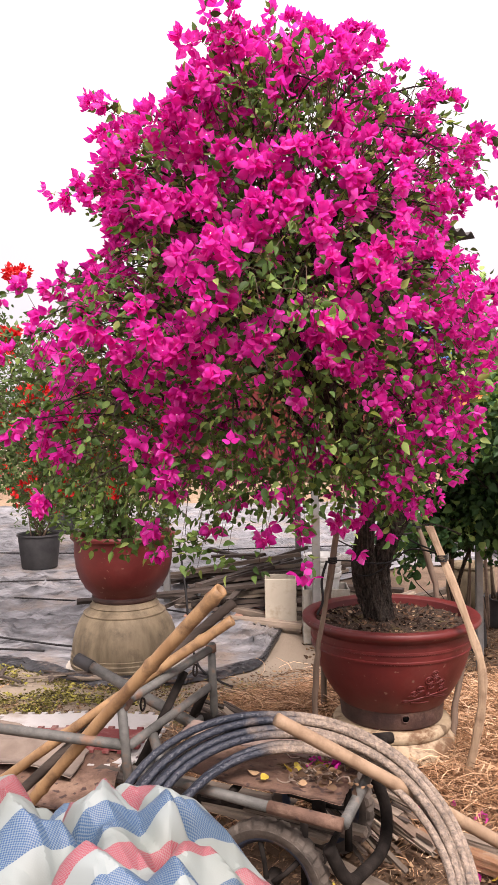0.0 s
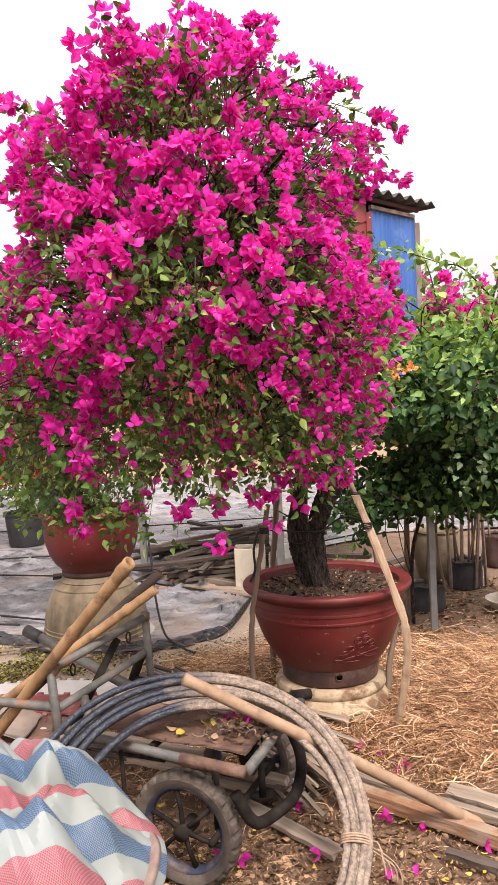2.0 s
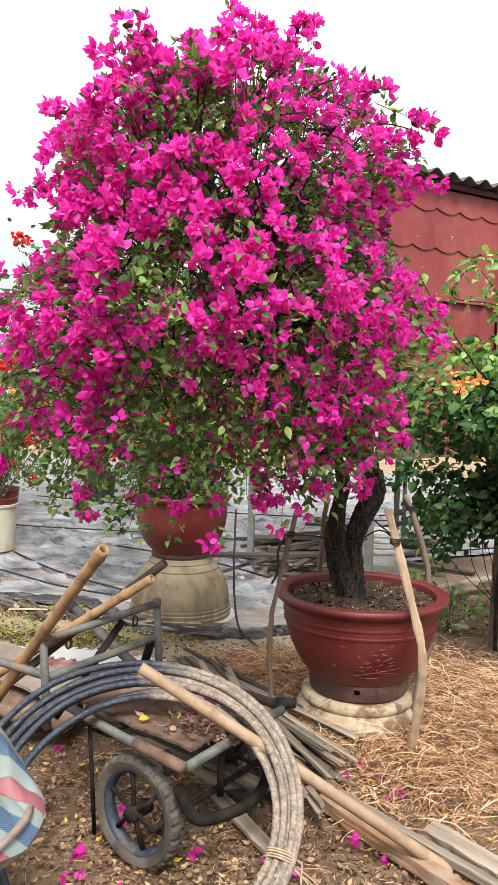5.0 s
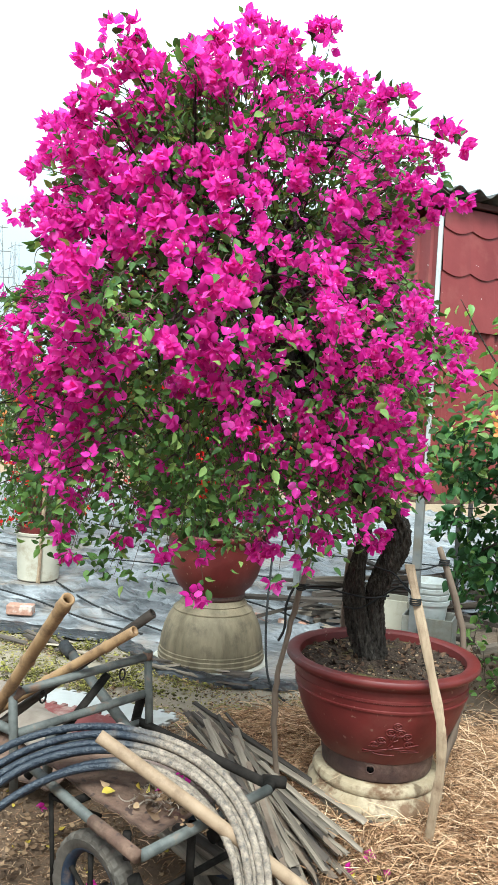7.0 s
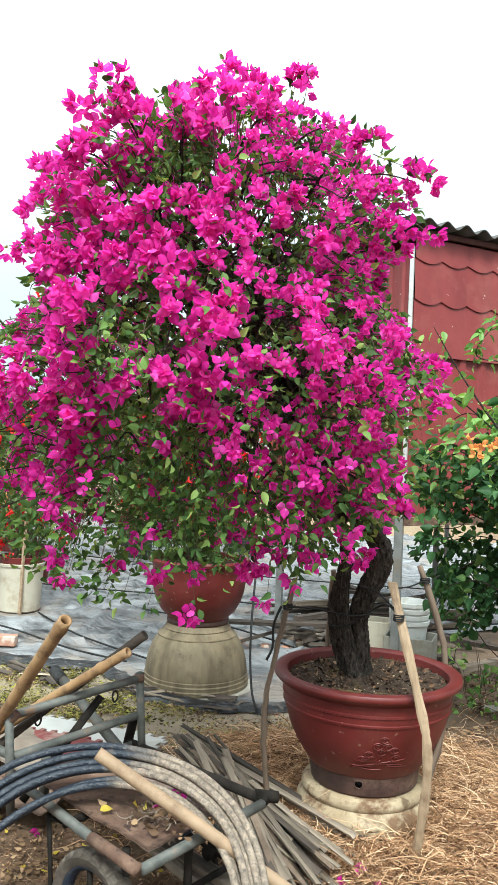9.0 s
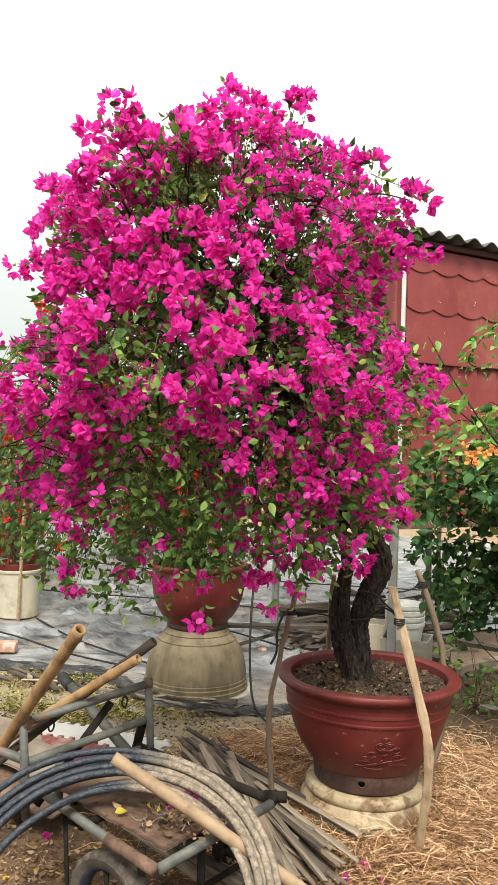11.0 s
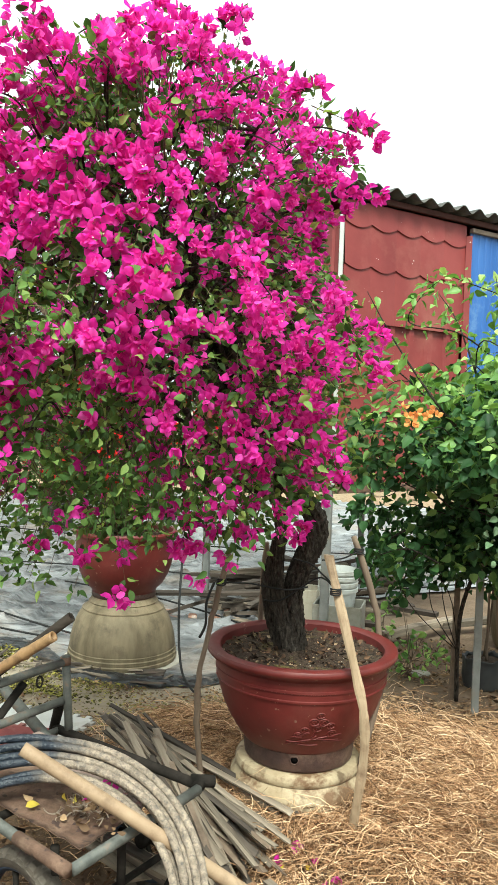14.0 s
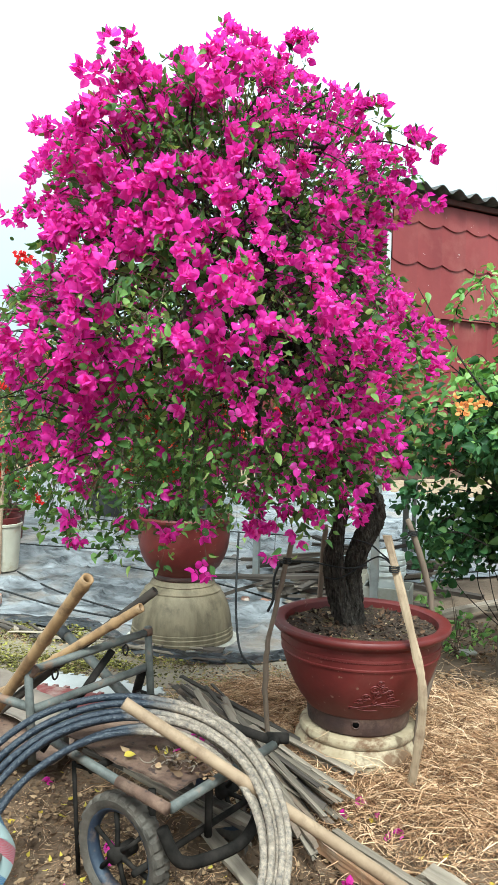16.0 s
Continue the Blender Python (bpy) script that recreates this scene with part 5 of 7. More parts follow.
bar("brace", (-0.27, 2.95, 0.70), (-0.46, 2.72, 0.34), 0.016, M_black)
bar("brace", (-0.21, 3.12, 0.57), (-0.30, 3.22, 0.36), 0.02, M_black)
bar("brace", (-0.36, 2.72, 0.55), (-0.30, 2.62, 0.42), 0.018, M_steel)
for c in ((-0.235, 3.0, 0.69), (-0.39, 2.70, 0.665)):
    tube("chain_link", [(c[0] + 0.006 * math.cos(a), c[1] + 0.011 * math.cos(a), c[2] + 0.022 * math.sin(a)) for a in np.linspace(0, 2 * np.pi, 12, endpoint=False)], 0.004, M_black, cart, sides=5, closed=True)
# legs
bar("leg", on_cart(0.62, 0.0, 0.45), on_cart(0.63, 0.06, 0.02), 0.008, M_black, sides=6)
bar("leg", on_cart(0.62, 0.0, 0.44), on_cart(0.50, 0.25, 0.36), 0.007, M_black, sides=6)
bar("leg", on_cart(0.18, 0.12, 0.44), on_cart(0.18, 0.12, 0.20), 0.014, M_black, sides=6)
bar("leg", on_cart(0.06, 0.45, 0.44), on_cart(0.06, 0.45, 0.23), 0.014, M_black, sides=6)
bar("axle", on_cart(0.16, -0.04, 0.2), on_cart(0.16, 1.05, 0.2), 0.012, M_black, sides=8)
tube("bent_bar", smooth_line([on_cart(0.06, 0.05, 0.36), on_cart(0.0, 0.12, 0.25), on_cart(-0.03, 0.35, 0.21), on_cart(-0.07, 0.6, 0.22), on_cart(-0.05, 0.78, 0.3), on_cart(0.02, 0.8, 0.42)], 6), 0.021, M_black, cart, "bent tube under the deck, its shade put into a near-black colour", 9)


def sheet_grid(corners, nu, nv, bump, seed, thick=0.004):
    """A dented metal sheet over four corners (a, b, c, d in order)."""
    a, b, c, d = [np.array(p, float) for p in corners]
    top = []
    for i in range(nu + 1):
        for j in range(nv + 1):
            u, v_ = i / nu, j / nv
            p = a * (1 - u) * (1 - v_) + b * u * (1 - v_) + c * u * v_ + d * (1 - u) * v_
            p = p + [0, 0, bump * noise.noise((u * 3 + seed, v_ * 3, seed))]
            if i in (0, nu) or j in (0, nv):
                p = p + 0.006 * np.array([noise.noise((u * 17, v_ * 13, seed + k)) for k in range(3)])
            top.append(p)
    n_ = len(top)
    V = top + [p - [0, 0, thick] for p in top]
    w = nv + 1
    Fc = [(i * w + j, (i + 1) * w + j, (i + 1) * w + j + 1, i * w + j + 1) for i in range(nu) for j in range(nv)]
    Fc += [tuple(n_ + k for k in f[::-1]) for f in Fc]
    loop = [i * w for i in range(nu)] + [nu * w + j for j in range(nv)] + [i * w + nv for i in range(nu, 0, -1)] + [j for j in range(nv, 0, -1)]
    Fc += [(loop[k], n_ + loop[k], n_ + loop[(k + 1) % len(loop)], loop[(k + 1) % len(loop)])[::-1] for k in range(len(loop))]
    return V, Fc


v, f = sheet_grid([on_cart(0.02, 0.10, 0.484), on_cart(0.84, 0.09, 0.49), on_cart(0.84, 0.52, 0.493), on_cart(0.02, 0.54, 0.487)], 20, 14, 0.012, 3)
mesh_ob("deck", local(cart, v), f, M_rust, cart, "rust-brown dented deck plate")
v, f = sheet_grid([on_cart(0.04, 0.57, 0.484), on_cart(0.94, 0.55, 0.488), on_cart(0.94, 0.80, 0.488), on_cart(0.04, 0.82, 0.484)], 20, 14, 0.014, 8)
mesh_ob("deck", local(cart, v), f, M_tray, cart, "second deck plate, greyed rust")


def wheel(centre, axis, tilt):
    """A small pneumatic wheel: tyre with tread blocks, rim and spokes."""
    R, rt = 0.195, 0.042
    a = Vector(axis).normalized()
    m = Matrix.Translation(Vector(centre) - cart.location) @ a.to_track_quat("Z", "Y").to_matrix().to_4x4()
    prof = [(-0.026, 0.136), (-0.032, 0.139), (-0.037, 0.150), (-0.041, 0.165), (-0.042, 0.176), (-0.039, 0.178), (-0.035, 0.192), (-0.018, 0.201), (0.0, 0.2035), (0.018, 0.201), (0.035, 0.192), (0.039, 0.178), (0.042, 0.176), (0.041, 0.165), (0.037, 0.150), (0.032, 0.139), (0.026, 0.136)]
    prof = [(h * 0.86, 0.2035 - (0.2035 - r) * 0.78) for h, r in prof]
    nn = 150
    V, Fc = [], []
    for i in range(nn):
        t_ = 2 * math.pi * i / nn
        for k, (h, r) in enumerate(prof):
            lug = (i + (3 if k > 8 else 0)) % 6
            groove = 0.009 if lug < 2 and 5 <= k <= 11 and k != 8 else (0.003 if k == 8 else 0.0)
            V.append(m @ Vector(((r - groove) * math.cos(t_ + 0.012 * abs(k - 8)), (r - groove) * math.sin(t_ + 0.012 * abs(k - 8)), h)))
    L = len(prof)
    for i in range(nn):
        j = (i + 1) % nn
        Fc += [(i * L + k, j * L + k, j * L + k + 1, i * L + k + 1) for k in range(L - 1)]
    w = thing("wheel", "", "")
    w.parent = cart
    ty = mesh_ob("tyre", V, Fc, M_rubber, w, "dusty grey rubber tyre with worn tread")
    ty.data.set_sharp_from_angle(angle=radians(28))
    rim = [(-0.024, 0.156), (-0.027, 0.150), (-0.020, 0.143), (-0.010, 0.134), (0.010, 0.134), (0.020, 0.143), (0.027, 0.150), (0.024, 0.156)]
    V, Fc = [], []
    for i in range(48):
        t_ = 2 * math.pi * i / 48
        V += [m @ Vector((r * math.cos(t_), r * math.sin(t_), h)) for h, r in rim]
    for i in range(48):
        j = (i + 1) % 48
        Fc += [(i * 8 + k, j * 8 + k, j * 8 + k + 1, i * 8 + k + 1) for k in range(7)]
    mesh_ob("rim", V, Fc, M_rim, w, "faded blue painted rim")
    v, f = tube_data([m @ Vector((0, 0, -0.05)), m @ Vector((0, 0, 0.05))], 0.026, 14)
    mesh_ob("hub", v, f, M_black, w)
    for k in range(6):
        t_ = 2 * math.pi * k / 6 + tilt
        v, f = tube_data([m @ Vector((0.02 * math.cos(t_), 0.02 * math.sin(t_), -0.02)), m @ Vector((0.07 * math.cos(t_ + 0.05), 0.07 * math.sin(t_ + 0.05), -0.014)), m @ Vector((0.136 * math.cos(t_), 0.136 * math.sin(t_), -0.004))], [0.010, 0.008, 0.010], 6)
        mesh_ob("spoke", v, f, M_black, w)
    return w


WAX = (0.36, 0.93, 0.0)
wheel((0.050, 2.410, 0.200), WAX, 0.3)
wheel((0.245, 2.95, 0.200), WAX, 1.1)

# scraps on the deck
n = 70
q = np.random.default_rng(77)
pp = np.array([on_cart(q.normal(0.16, 0.09), q.normal(0.36, 0.10), 0.497) for _ in range(n)])
pp[:, 2] += q.uniform(0, 0.012, n)
dd = np.concatenate([q.normal(0, 1, (n, 2)), np.zeros((n, 1))], 1)
dd /= np.linalg.norm(dd, axis=1)[:, None]
tagged(cloud("leaf_scraps", LEAF_V, LEAF_F, frames_for(n, dd, q, 0.25), pp, q.uniform(0.015, 0.045, n), M_litter), "dry leaf scraps lying on the rusty cart deck", "leaf litter", kind="stuff")
n = 9
pp = np.array([on_cart(0.17 + q.normal(0, 0.05), 0.48 + q.normal(0, 0.06), 0.515) for _ in range(n)])
dd = q.normal(0, 1, (n, 3)) * [1, 1, 0.4]
dd /= np.linalg.norm(dd, axis=1)[:, None]
tagged(cloud("deck_petals", BRACT_V, BRACT_F, frames_for(n, dd, q, 0.3), pp, q.uniform(0.03, 0.045, n), M_bract), "fallen magenta bracts on the rusty cart deck", "petals", kind="stuff")
pp = np.array([on_cart(a, b, 0.507) for a, b in ((0.37, 0.12), (0.24, 0.33), (0.2, 0.42), (0.27, 0.3), (0.42, 0.72))])
dd = q.normal(0, 1, (5, 3)) * [1, 1, 0.2]
dd /= np.linalg.norm(dd, axis=1)[:, None]
tagged(cloud("deck_leaves", LEAF_V, LEAF_F, frames_for(5, dd, q, 0.1), pp, np.full(5, 0.05), M_yellow), "yellow fallen leaves on the rusty cart deck", "leaves", kind="stuff")

# ---- coil of water pipe leaning on the cart ----
coil = thing("pipe_coil", "coil of old polythene water pipe caked with pale mud", "pipe coil", at=(0.12, 2.2, 0.0))
KC = np.array([0.125, 2.20, 0.325])
KA = np.array([0.50, 0.092, -0.03])
KB = np.array([-0.04, 0.385, 0.30])
KN = np.cross(KA, KB)
KN /= np.linalg.norm(KN)
kq = np.random.default_rng(9)


def coil_point(t, ring, k):
    """Round the coil; strands bunch at the tie and fan out on the far side."""
    fan = 0.42 + 0.58 * (0.5 - 0.5 * math.cos(t + 0.55))
    rad = 1.0 + ring * fan
    return KC + rad * (KA * math.cos(t) + KB * math.sin(t)) + KN * k * (0.35 + 0.65 * fan)


STRANDS = [(0.125, 0.018), (0.092, -0.020), (0.055, 0.020), (0.025, -0.016), (-0.012, 0.016), (-0.045, -0.018), (-0.085, 0.020), (-0.15, -0.012), (-0.20, 0.014)]
for i, (ring, k) in enumerate(STRANDS):
    wob = kq.normal(0, 0.009, 8)
    wk = kq.normal(0, 0.008, 8)
    tt = np.linspace(0, 2 * np.pi, 72, endpoint=False)
    pts = np.array([coil_point(t, ring + np.interp(t, np.linspace(0, 2 * np.pi, 9), np.r_[wob, wob[0]]), k + np.interp(t, np.linspace(0, 2 * np.pi, 9), np.r_[wk, wk[0]])) for t in tt])
    pts[:, 2] = np.maximum(pts[:, 2], 0.012)
    tube("strand", pts, 0.0128, M_hose, coil, sides=9, closed=True)
tie_t = -0.18
for j in range(5):
    c = coil_point(tie_t + 0.013 * (j - 2) + kq.normal(0, 0.005), -0.06, kq.normal(0, 0.003))
    rad_dir = (KA * math.cos(tie_t) + KB * math.sin(tie_t))
    rad_dir /= np.linalg.norm(rad_dir)
    ring = [c + 0.048 * math.cos(a) * rad_dir + 0.034 * math.sin(a) * KN for a in np.linspace(0, 2 * np.pi, 18, endpoint=False)]
    tube("twine_tie", ring, 0.0036, M_rope, coil, "pale twine bound round the strands", 5, True)
c = coil_point(tie_t, 0.02, 0)
for j in range(4):
    e = c + np.array([0.06 + 0.02 * j, 0.03 * (j - 1.5), -0.03 - 0.03 * j])
    tube("twine_end", smooth_line([c, (c + e) / 2 + kq.normal(0, 0.015, 3), e, e + [0.01, 0, -0.06]], 4), 0.003, M_rope, coil, sides=5)

# ---- poles ----


def bamboo(name, label, p0, p1, r, material, nodes, seed):
    """A culm with swollen joints, hollow at the near end p0."""
    t = thing(name, label, "pole", at=p0)
    p0, p1 = np.array(p0), np.array(p1)
    d = (p1 - p0) / np.linalg.norm(p1 - p0)
    L = np.linalg.norm(p1 - p0)
    q = np.random.default_rng(seed)
    xs = np.linspace(0, L, 60)
    rad = np.full(60, r) * np.linspace(1.0, 0.95, 60)
    for nd in nodes:
        rad = rad + 0.24 * r * np.exp(-((xs - nd * L) / 0.009) ** 2)
    pts = p0 + d * xs[:, None] + np.array([0, 0, 1.0]) * (0.012 * np.sin(xs / L * np.pi))[:, None] + q.normal(0, 0.0002, (60, 3))
    v, f = tube_data(local(t, pts), rad, 14)
    f = [g for g in f if len(g) == 4]
    # hollow near end
    vi, fi = tube_data(local(t, [pts[0], pts[0] + d * 0.05]), [r * 0.72, r * 0.70], 14, False, len(v))
    base = len(v)
    v = v + vi
    f += [tuple(reversed(g)) for g in fi if len(g) == 4] + [tuple(base + 14 + k for k in range(14))]
    f += [(k, base + k, base + (k + 1) % 14, (k + 1) % 14) for k in range(14)]
    f.append(tuple(59 * 14 + k for k in range(14)))
    mesh_ob("culm", v, f, material, t)
    return t


bamboo("bamboo_pole", "thick yellow bamboo culm propped on the cart frame", (-0.086, 2.386, 1.132), (-0.98, 2.87, 0.09), 0.0225, M_bamboo, (0.03, 0.27, 0.50, 0.76), 1)
bamboo("bamboo_pole", "thin yellow bamboo culm propped on the cart frame", (-0.075, 2.80, 0.935), (-1.20, 2.846, 0.15), 0.019, M_bamboo, (0.10, 0.34, 0.56, 0.78), 2)
bamboo("steel_pipe", "dark rusty pipe propped on the cart frame", (-0.075, 2.93, 0.972), (-1.06, 2.81, 0.13), 0.019, M_darkwood, (), 3)
gp = thing("drain_pipe", "grey plastic pipe with a black end cap", "pipe", at=(-0.76, 3.40, 0.60))
tube("pipe", [(-0.75, 3.395, 0.598), (-0.5, 3.24, 0.52), (-0.23, 3.07, 0.44)], 0.023, M_steel, gp, sides=14)
tube("end_cap", [(-0.80, 3.42, 0.613), (-0.725, 3.375, 0.589)], 0.028, M_blackplastic, gp, "black push-on cap", sides=14)
pole = thing("long_pole", "smooth tan wooden pole lying across the coil", "pole", at=(0.079, 2.337, 0.746))
line = smooth_line([(0.079, 2.337, 0.746), (0.42, 2.458, 0.510), (0.76, 2.578, 0.268), (1.04, 2.678, 0.066), (1.12, 2.706, 0.012)], 8)
tube("shaft", line, np.linspace(0.0205, 0.023, len(line)), M_pole, pole, sides=14)

# ---- boards and strips ----
W = [((0.60, 2.98, 0.05), (1.30, 2.44, 0.04), 0.055, 0.05, M_redwood, "orange split timber lying on the earth"), ((0.66, 3.03, 0.06), (1.42, 2.50, 0.05), 0.03, 0.03, M_wood, "grey split timber beside the orange one"),
     ((1.02, 2.90, 0.05), (1.32, 2.66, 0.06), 0.08, 0.035, M_wood, "broken grey wood offcut"), ((0.14, 2.95, 0.03), (0.56, 2.52, 0.03), 0.055, 0.02, M_wood, "grey weathered slat under the cart"),
     ((0.95, 2.50, 0.03), (1.3, 2.28, 0.02), 0.03, 0.03, M_darkwood, "dark offcut on the earth")]
for k, (a, b, w, t_, mat_, lab) in enumerate(W):
    tagged(plank("board", a, b, w, t_, mat_, None, "", 4 * k, k), lab, "board")
q = np.random.default_rng(15)
for k in range(92):
    u = (k % 46) / 45
    s0 = np.array([-0.36 + 0.40 * u, 3.92 - 0.30 * u, 0.16 + 0.10 * q.uniform()]) + q.normal(0, 0.05, 3) * [1, 1, 0.3]
    s1 = np.array([0.68 - 0.26 * q.uniform(), 3.44 - 0.64 * u, 0.04 + 0.11 * q.uniform()]) + q.normal(0, 0.06, 3) * [1, 1, 0.2]
    if k > 60:
        s0 = s0 + (s1 - s0) * q.uniform(0.2, 0.5)
    tagged(plank("wood_strip", s0, s1, q.uniform(0.010, 0.034), q.uniform(0.006, 0.014), (M_wood, M_darkwood, M_stickgrey)[int(q.choice(3, p=(0.55, 0.25, 0.20)))], None, "", q.uniform(-30, 30), 200 + k, 6),
           "thin weathered wood strip in a loose heap", "wood strip", "strips in the heap")
for k in range(9):
    s0 = np.array([0.0 + 0.05 * k, 3.05 - 0.03 * k, 0.12 + 0.02 * (k % 3)]) + q.normal(0, 0.02, 3) * [1, 1, 0.2]
    s1 = np.array([-0.75 + 0.06 * k, 3.42 - 0.03 * k, 0.10 + 0.02 * (k % 3)]) + q.normal(0, 0.03, 3) * [1, 1, 0.2]
    tagged(plank("old_lath", s0, s1, q.uniform(0.04, 0.08), 0.02, M_darkwood if k % 2 else M_wood, None, "", q.uniform(-15, 15), 300 + k, 8), "old lath lying beside the cart", "board")


def jigsaw(name, label, corner, ux, uy, nu, nv, size, material, thick=0.012):
    """A foam mat whose edges carry interlocking teeth; ux and uy are its directions."""
    t = thing(name, label, "mat", at=corner)
    ux, uy = np.array(ux) / np.linalg.norm(ux), np.array(uy) / np.linalg.norm(uy)
    loop = []

    def teeth(p, d, o, n_):
        s = size
        for i in range(n_):
            b = p + d * s * i
            loop.extend([b, b + d * s * 0.36, b + d * s * 0.28 + o * s * 0.42, b + d * s * 0.72 + o * s * 0.42, b + d * s * 0.64])
    p0 = np.zeros(3)
    teeth(p0, ux, -uy, nu)
    teeth(p0 + ux * size * nu, uy, ux, nv)
    teeth(p0 + ux * size * nu + uy * size * nv, -ux, uy, nu)
    teeth(p0 + uy * size * nv, -uy, -ux, nv)
    bm = bmesh.new()
    vs = [bm.verts.new(tuple(p + [0, 0, 0.02 * noise.noise((p[0] * 2, p[1] * 2, 5))])) for p in loop]
    face = bm.faces.new(vs)
    ext = bmesh.ops.extrude_face_region(bm, geom=[face])
    bmesh.ops.translate(bm, verts=[g for g in ext["geom"] if isinstance(g, bmesh.types.BMVert)], vec=(0, 0, thick))
    bmesh.ops.triangulate(bm, faces=[g for g in bm.faces if len(g.verts) > 4])
    bmesh.ops.recalc_face_normals(bm, faces=bm.faces[:])
    part("pad", bm, material, t)
    return t


jigsaw("foam_mat", "white interlocking foam mat lying on rubbish", (-0.47, 3.98, 0.14), (-1.0, 0.02, 0.02), (-0.18, -1, -0.01), 12, 8, 0.07, M_mat)
jigsaw("foam_mat", "maroon interlocking foam mat lying on the white one", (-0.55, 3.70, 0.175), (-1.0, 0.05, 0.0), (-0.18, -1, -0.02), 12, 3, 0.07, M_matred)
v, f = sheet_grid([(-0.75, 3.62, 0.18), (-1.9, 3.95, 0.22), (-2.0, 3.55, 0.24), (-0.8, 3.25, 0.16)], 16, 10, 0.05, 5, 0.006)
tagged(mesh_ob("waste_board", v, f, M_card), "dirty pale board lying on the rubbish", "board")
v, f = sheet_grid([(-0.62, 3.55, 0.14), (-1.5, 3.62, 0.16), (-1.5, 3.1, 0.16), (-0.6, 3.05, 0.12)], 16, 10, 0.05, 6, 0.006)
tagged(mesh_ob("waste_board", v, f, M_rust), "reddish old sheet lying under the mats", "sheet")

# ---- tray with the striped woven sack ----
tray = thing("barrow_tray", "rusty wheelbarrow tray with a rolled rim", "barrow", at=(-0.30, 1.50, 0.40))
v, f = [], []
pr = [(0.55, 0.12), (0.75, 0.14), (0.93, 0.195), (1.0, 0.217), (1.03, 0.207), (0.99, 0.199), (0.91, 0.178), (0.72, 0.12), (0.5, 0.10)]
for i in range(64):
    a = 2 * math.pi * i / 64
    ca, sa = math.cos(a), math.sin(a)
    ex = 0.42 * abs(ca) ** 0.7 * math.copysign(1, ca)
    ey = 0.30 * abs(sa) ** 0.7 * math.copysign(1, sa)
    v += [(ex * r - 0.02, ey * r * 0.92, z) for r, z in pr]
L = len(pr)
for i in range(64):
    j = (i + 1) % 64
    f += [(i * L + k, j * L + k, j * L + k + 1, i * L + k + 1) for k in range(L - 1)]
f.append(tuple(i * L for i in range(64)))
mesh_ob("pan", v, f, M_tray, tray, "shallow rusted pan")
for a, b in (((-0.45, 1.42, 0.42), (-0.5, 1.40, 0.02)), ((-0.10, 1.55, 0.42), (-0.08, 1.6, 0.02)), ((-0.45, 1.66, 0.42), (-0.5, 1.7, 0.02))):
    tube("leg", [a, b], 0.014, M_rust, tray, sides=8)

M_sack = bpy.data.materials.new("striped_woven_plastic")
M_sack.use_nodes = True
nt = M_sack.node_tree
bs = nt.nodes["Principled BSDF"]
uvn = nt.nodes.new("ShaderNodeUVMap")
uvn.uv_map = "weave"
sep = nt.nodes.new("ShaderNodeSeparateXYZ")
link(nt, uvn.outputs[0], sep.inputs[0])
fr = nt.nodes.new("ShaderNodeMath")
fr.operation = "FRACT"
link(nt, sep.outputs[0], fr.inputs[0])
WHITE, BLUE, RED = (0.215, 0.255, 0.25), (0.010, 0.060, 0.150), (0.27, 0.034, 0.058)
band = ramp(nt, [(0.0, BLUE), (0.27, WHITE), (0.50, RED), (0.77, WHITE)], "CONSTANT")
link(nt, fr.outputs[0], band.inputs[0])
chk = nt.nodes.new("ShaderNodeTexChecker")
chk.inputs["Scale"].default_value = 90
chk.inputs["Color1"].default_value = (*WHITE, 1)
link(nt, uvn.outputs[0], chk.inputs["Vector"])
mxs = nt.nodes.new("ShaderNodeMix")
mxs.data_type = "RGBA"
mxs.inputs[7].default_value = (*WHITE, 1)
half = nt.nodes.new("ShaderNodeMath")
half.operation = "MULTIPLY"
half.inputs[1].default_value = 0.5
link(nt, chk.outputs["Fac"], half.inputs[0])
link(nt, half.outputs[0], mxs.inputs[0])
link(nt, band.outputs[0], mxs.inputs[6])
dn = nt.nodes.new("ShaderNodeTexNoise")
dn.inputs["Scale"].default_value = 5
tcn = nt.nodes.new("ShaderNodeTexCoord")
link(nt, tcn.outputs["Object"], dn.inputs["Vector"])
drt = ramp(nt, [(0.35, (0.80, 0.78, 0.72)), (0.65, (1, 1, 1))])
link(nt, dn.outputs["Fac"], drt.inputs[0])
mul = nt.nodes.new("ShaderNodeMix")
mul.data_type, mul.blend_type = "RGBA", "MULTIPLY"
mul.inputs[0].default_value = 1
link(nt, mxs.outputs[2], mul.inputs[6])
link(nt, drt.outputs[0], mul.inputs[7])
link(nt, mul.outputs[2], bs.inputs["Base Color"])
bs.inputs["Roughness"].default_value = 0.6
bpn = nt.nodes.new("ShaderNodeBump")
bpn.inputs["Strength"].default_value, bpn.inputs["Distance"].default_value = 0.15, 0.002
link(nt, chk.outputs["Fac"], bpn.inputs["Height"])
link(nt, bpn.outputs[0], bs.inputs["Normal"])


def facet(x, y, seed):
    """Heights on a triangle lattice, joined by flat faces: the creases of stiff cloth."""
    u, v_ = x + y * 0.577, y * 1.155
    i, j = math.floor(u), math.floor(v_)
    a, b = u - i, v_ - j

    def h(p, q_):
        s = math.sin(12.9898 * p + 78.233 * q_ + 37.7 * seed) * 43758.5453
        return 2 * (s - math.floor(s)) - 1
    if a + b < 1:
        return h(i, j) * (1 - a - b) + h(i + 1, j) * a + h(i, j + 1) * b
    return h(i + 1, j + 1) * (a + b - 1) + h(i, j + 1) * (1 - a) + h(i + 1, j) * (1 - b)


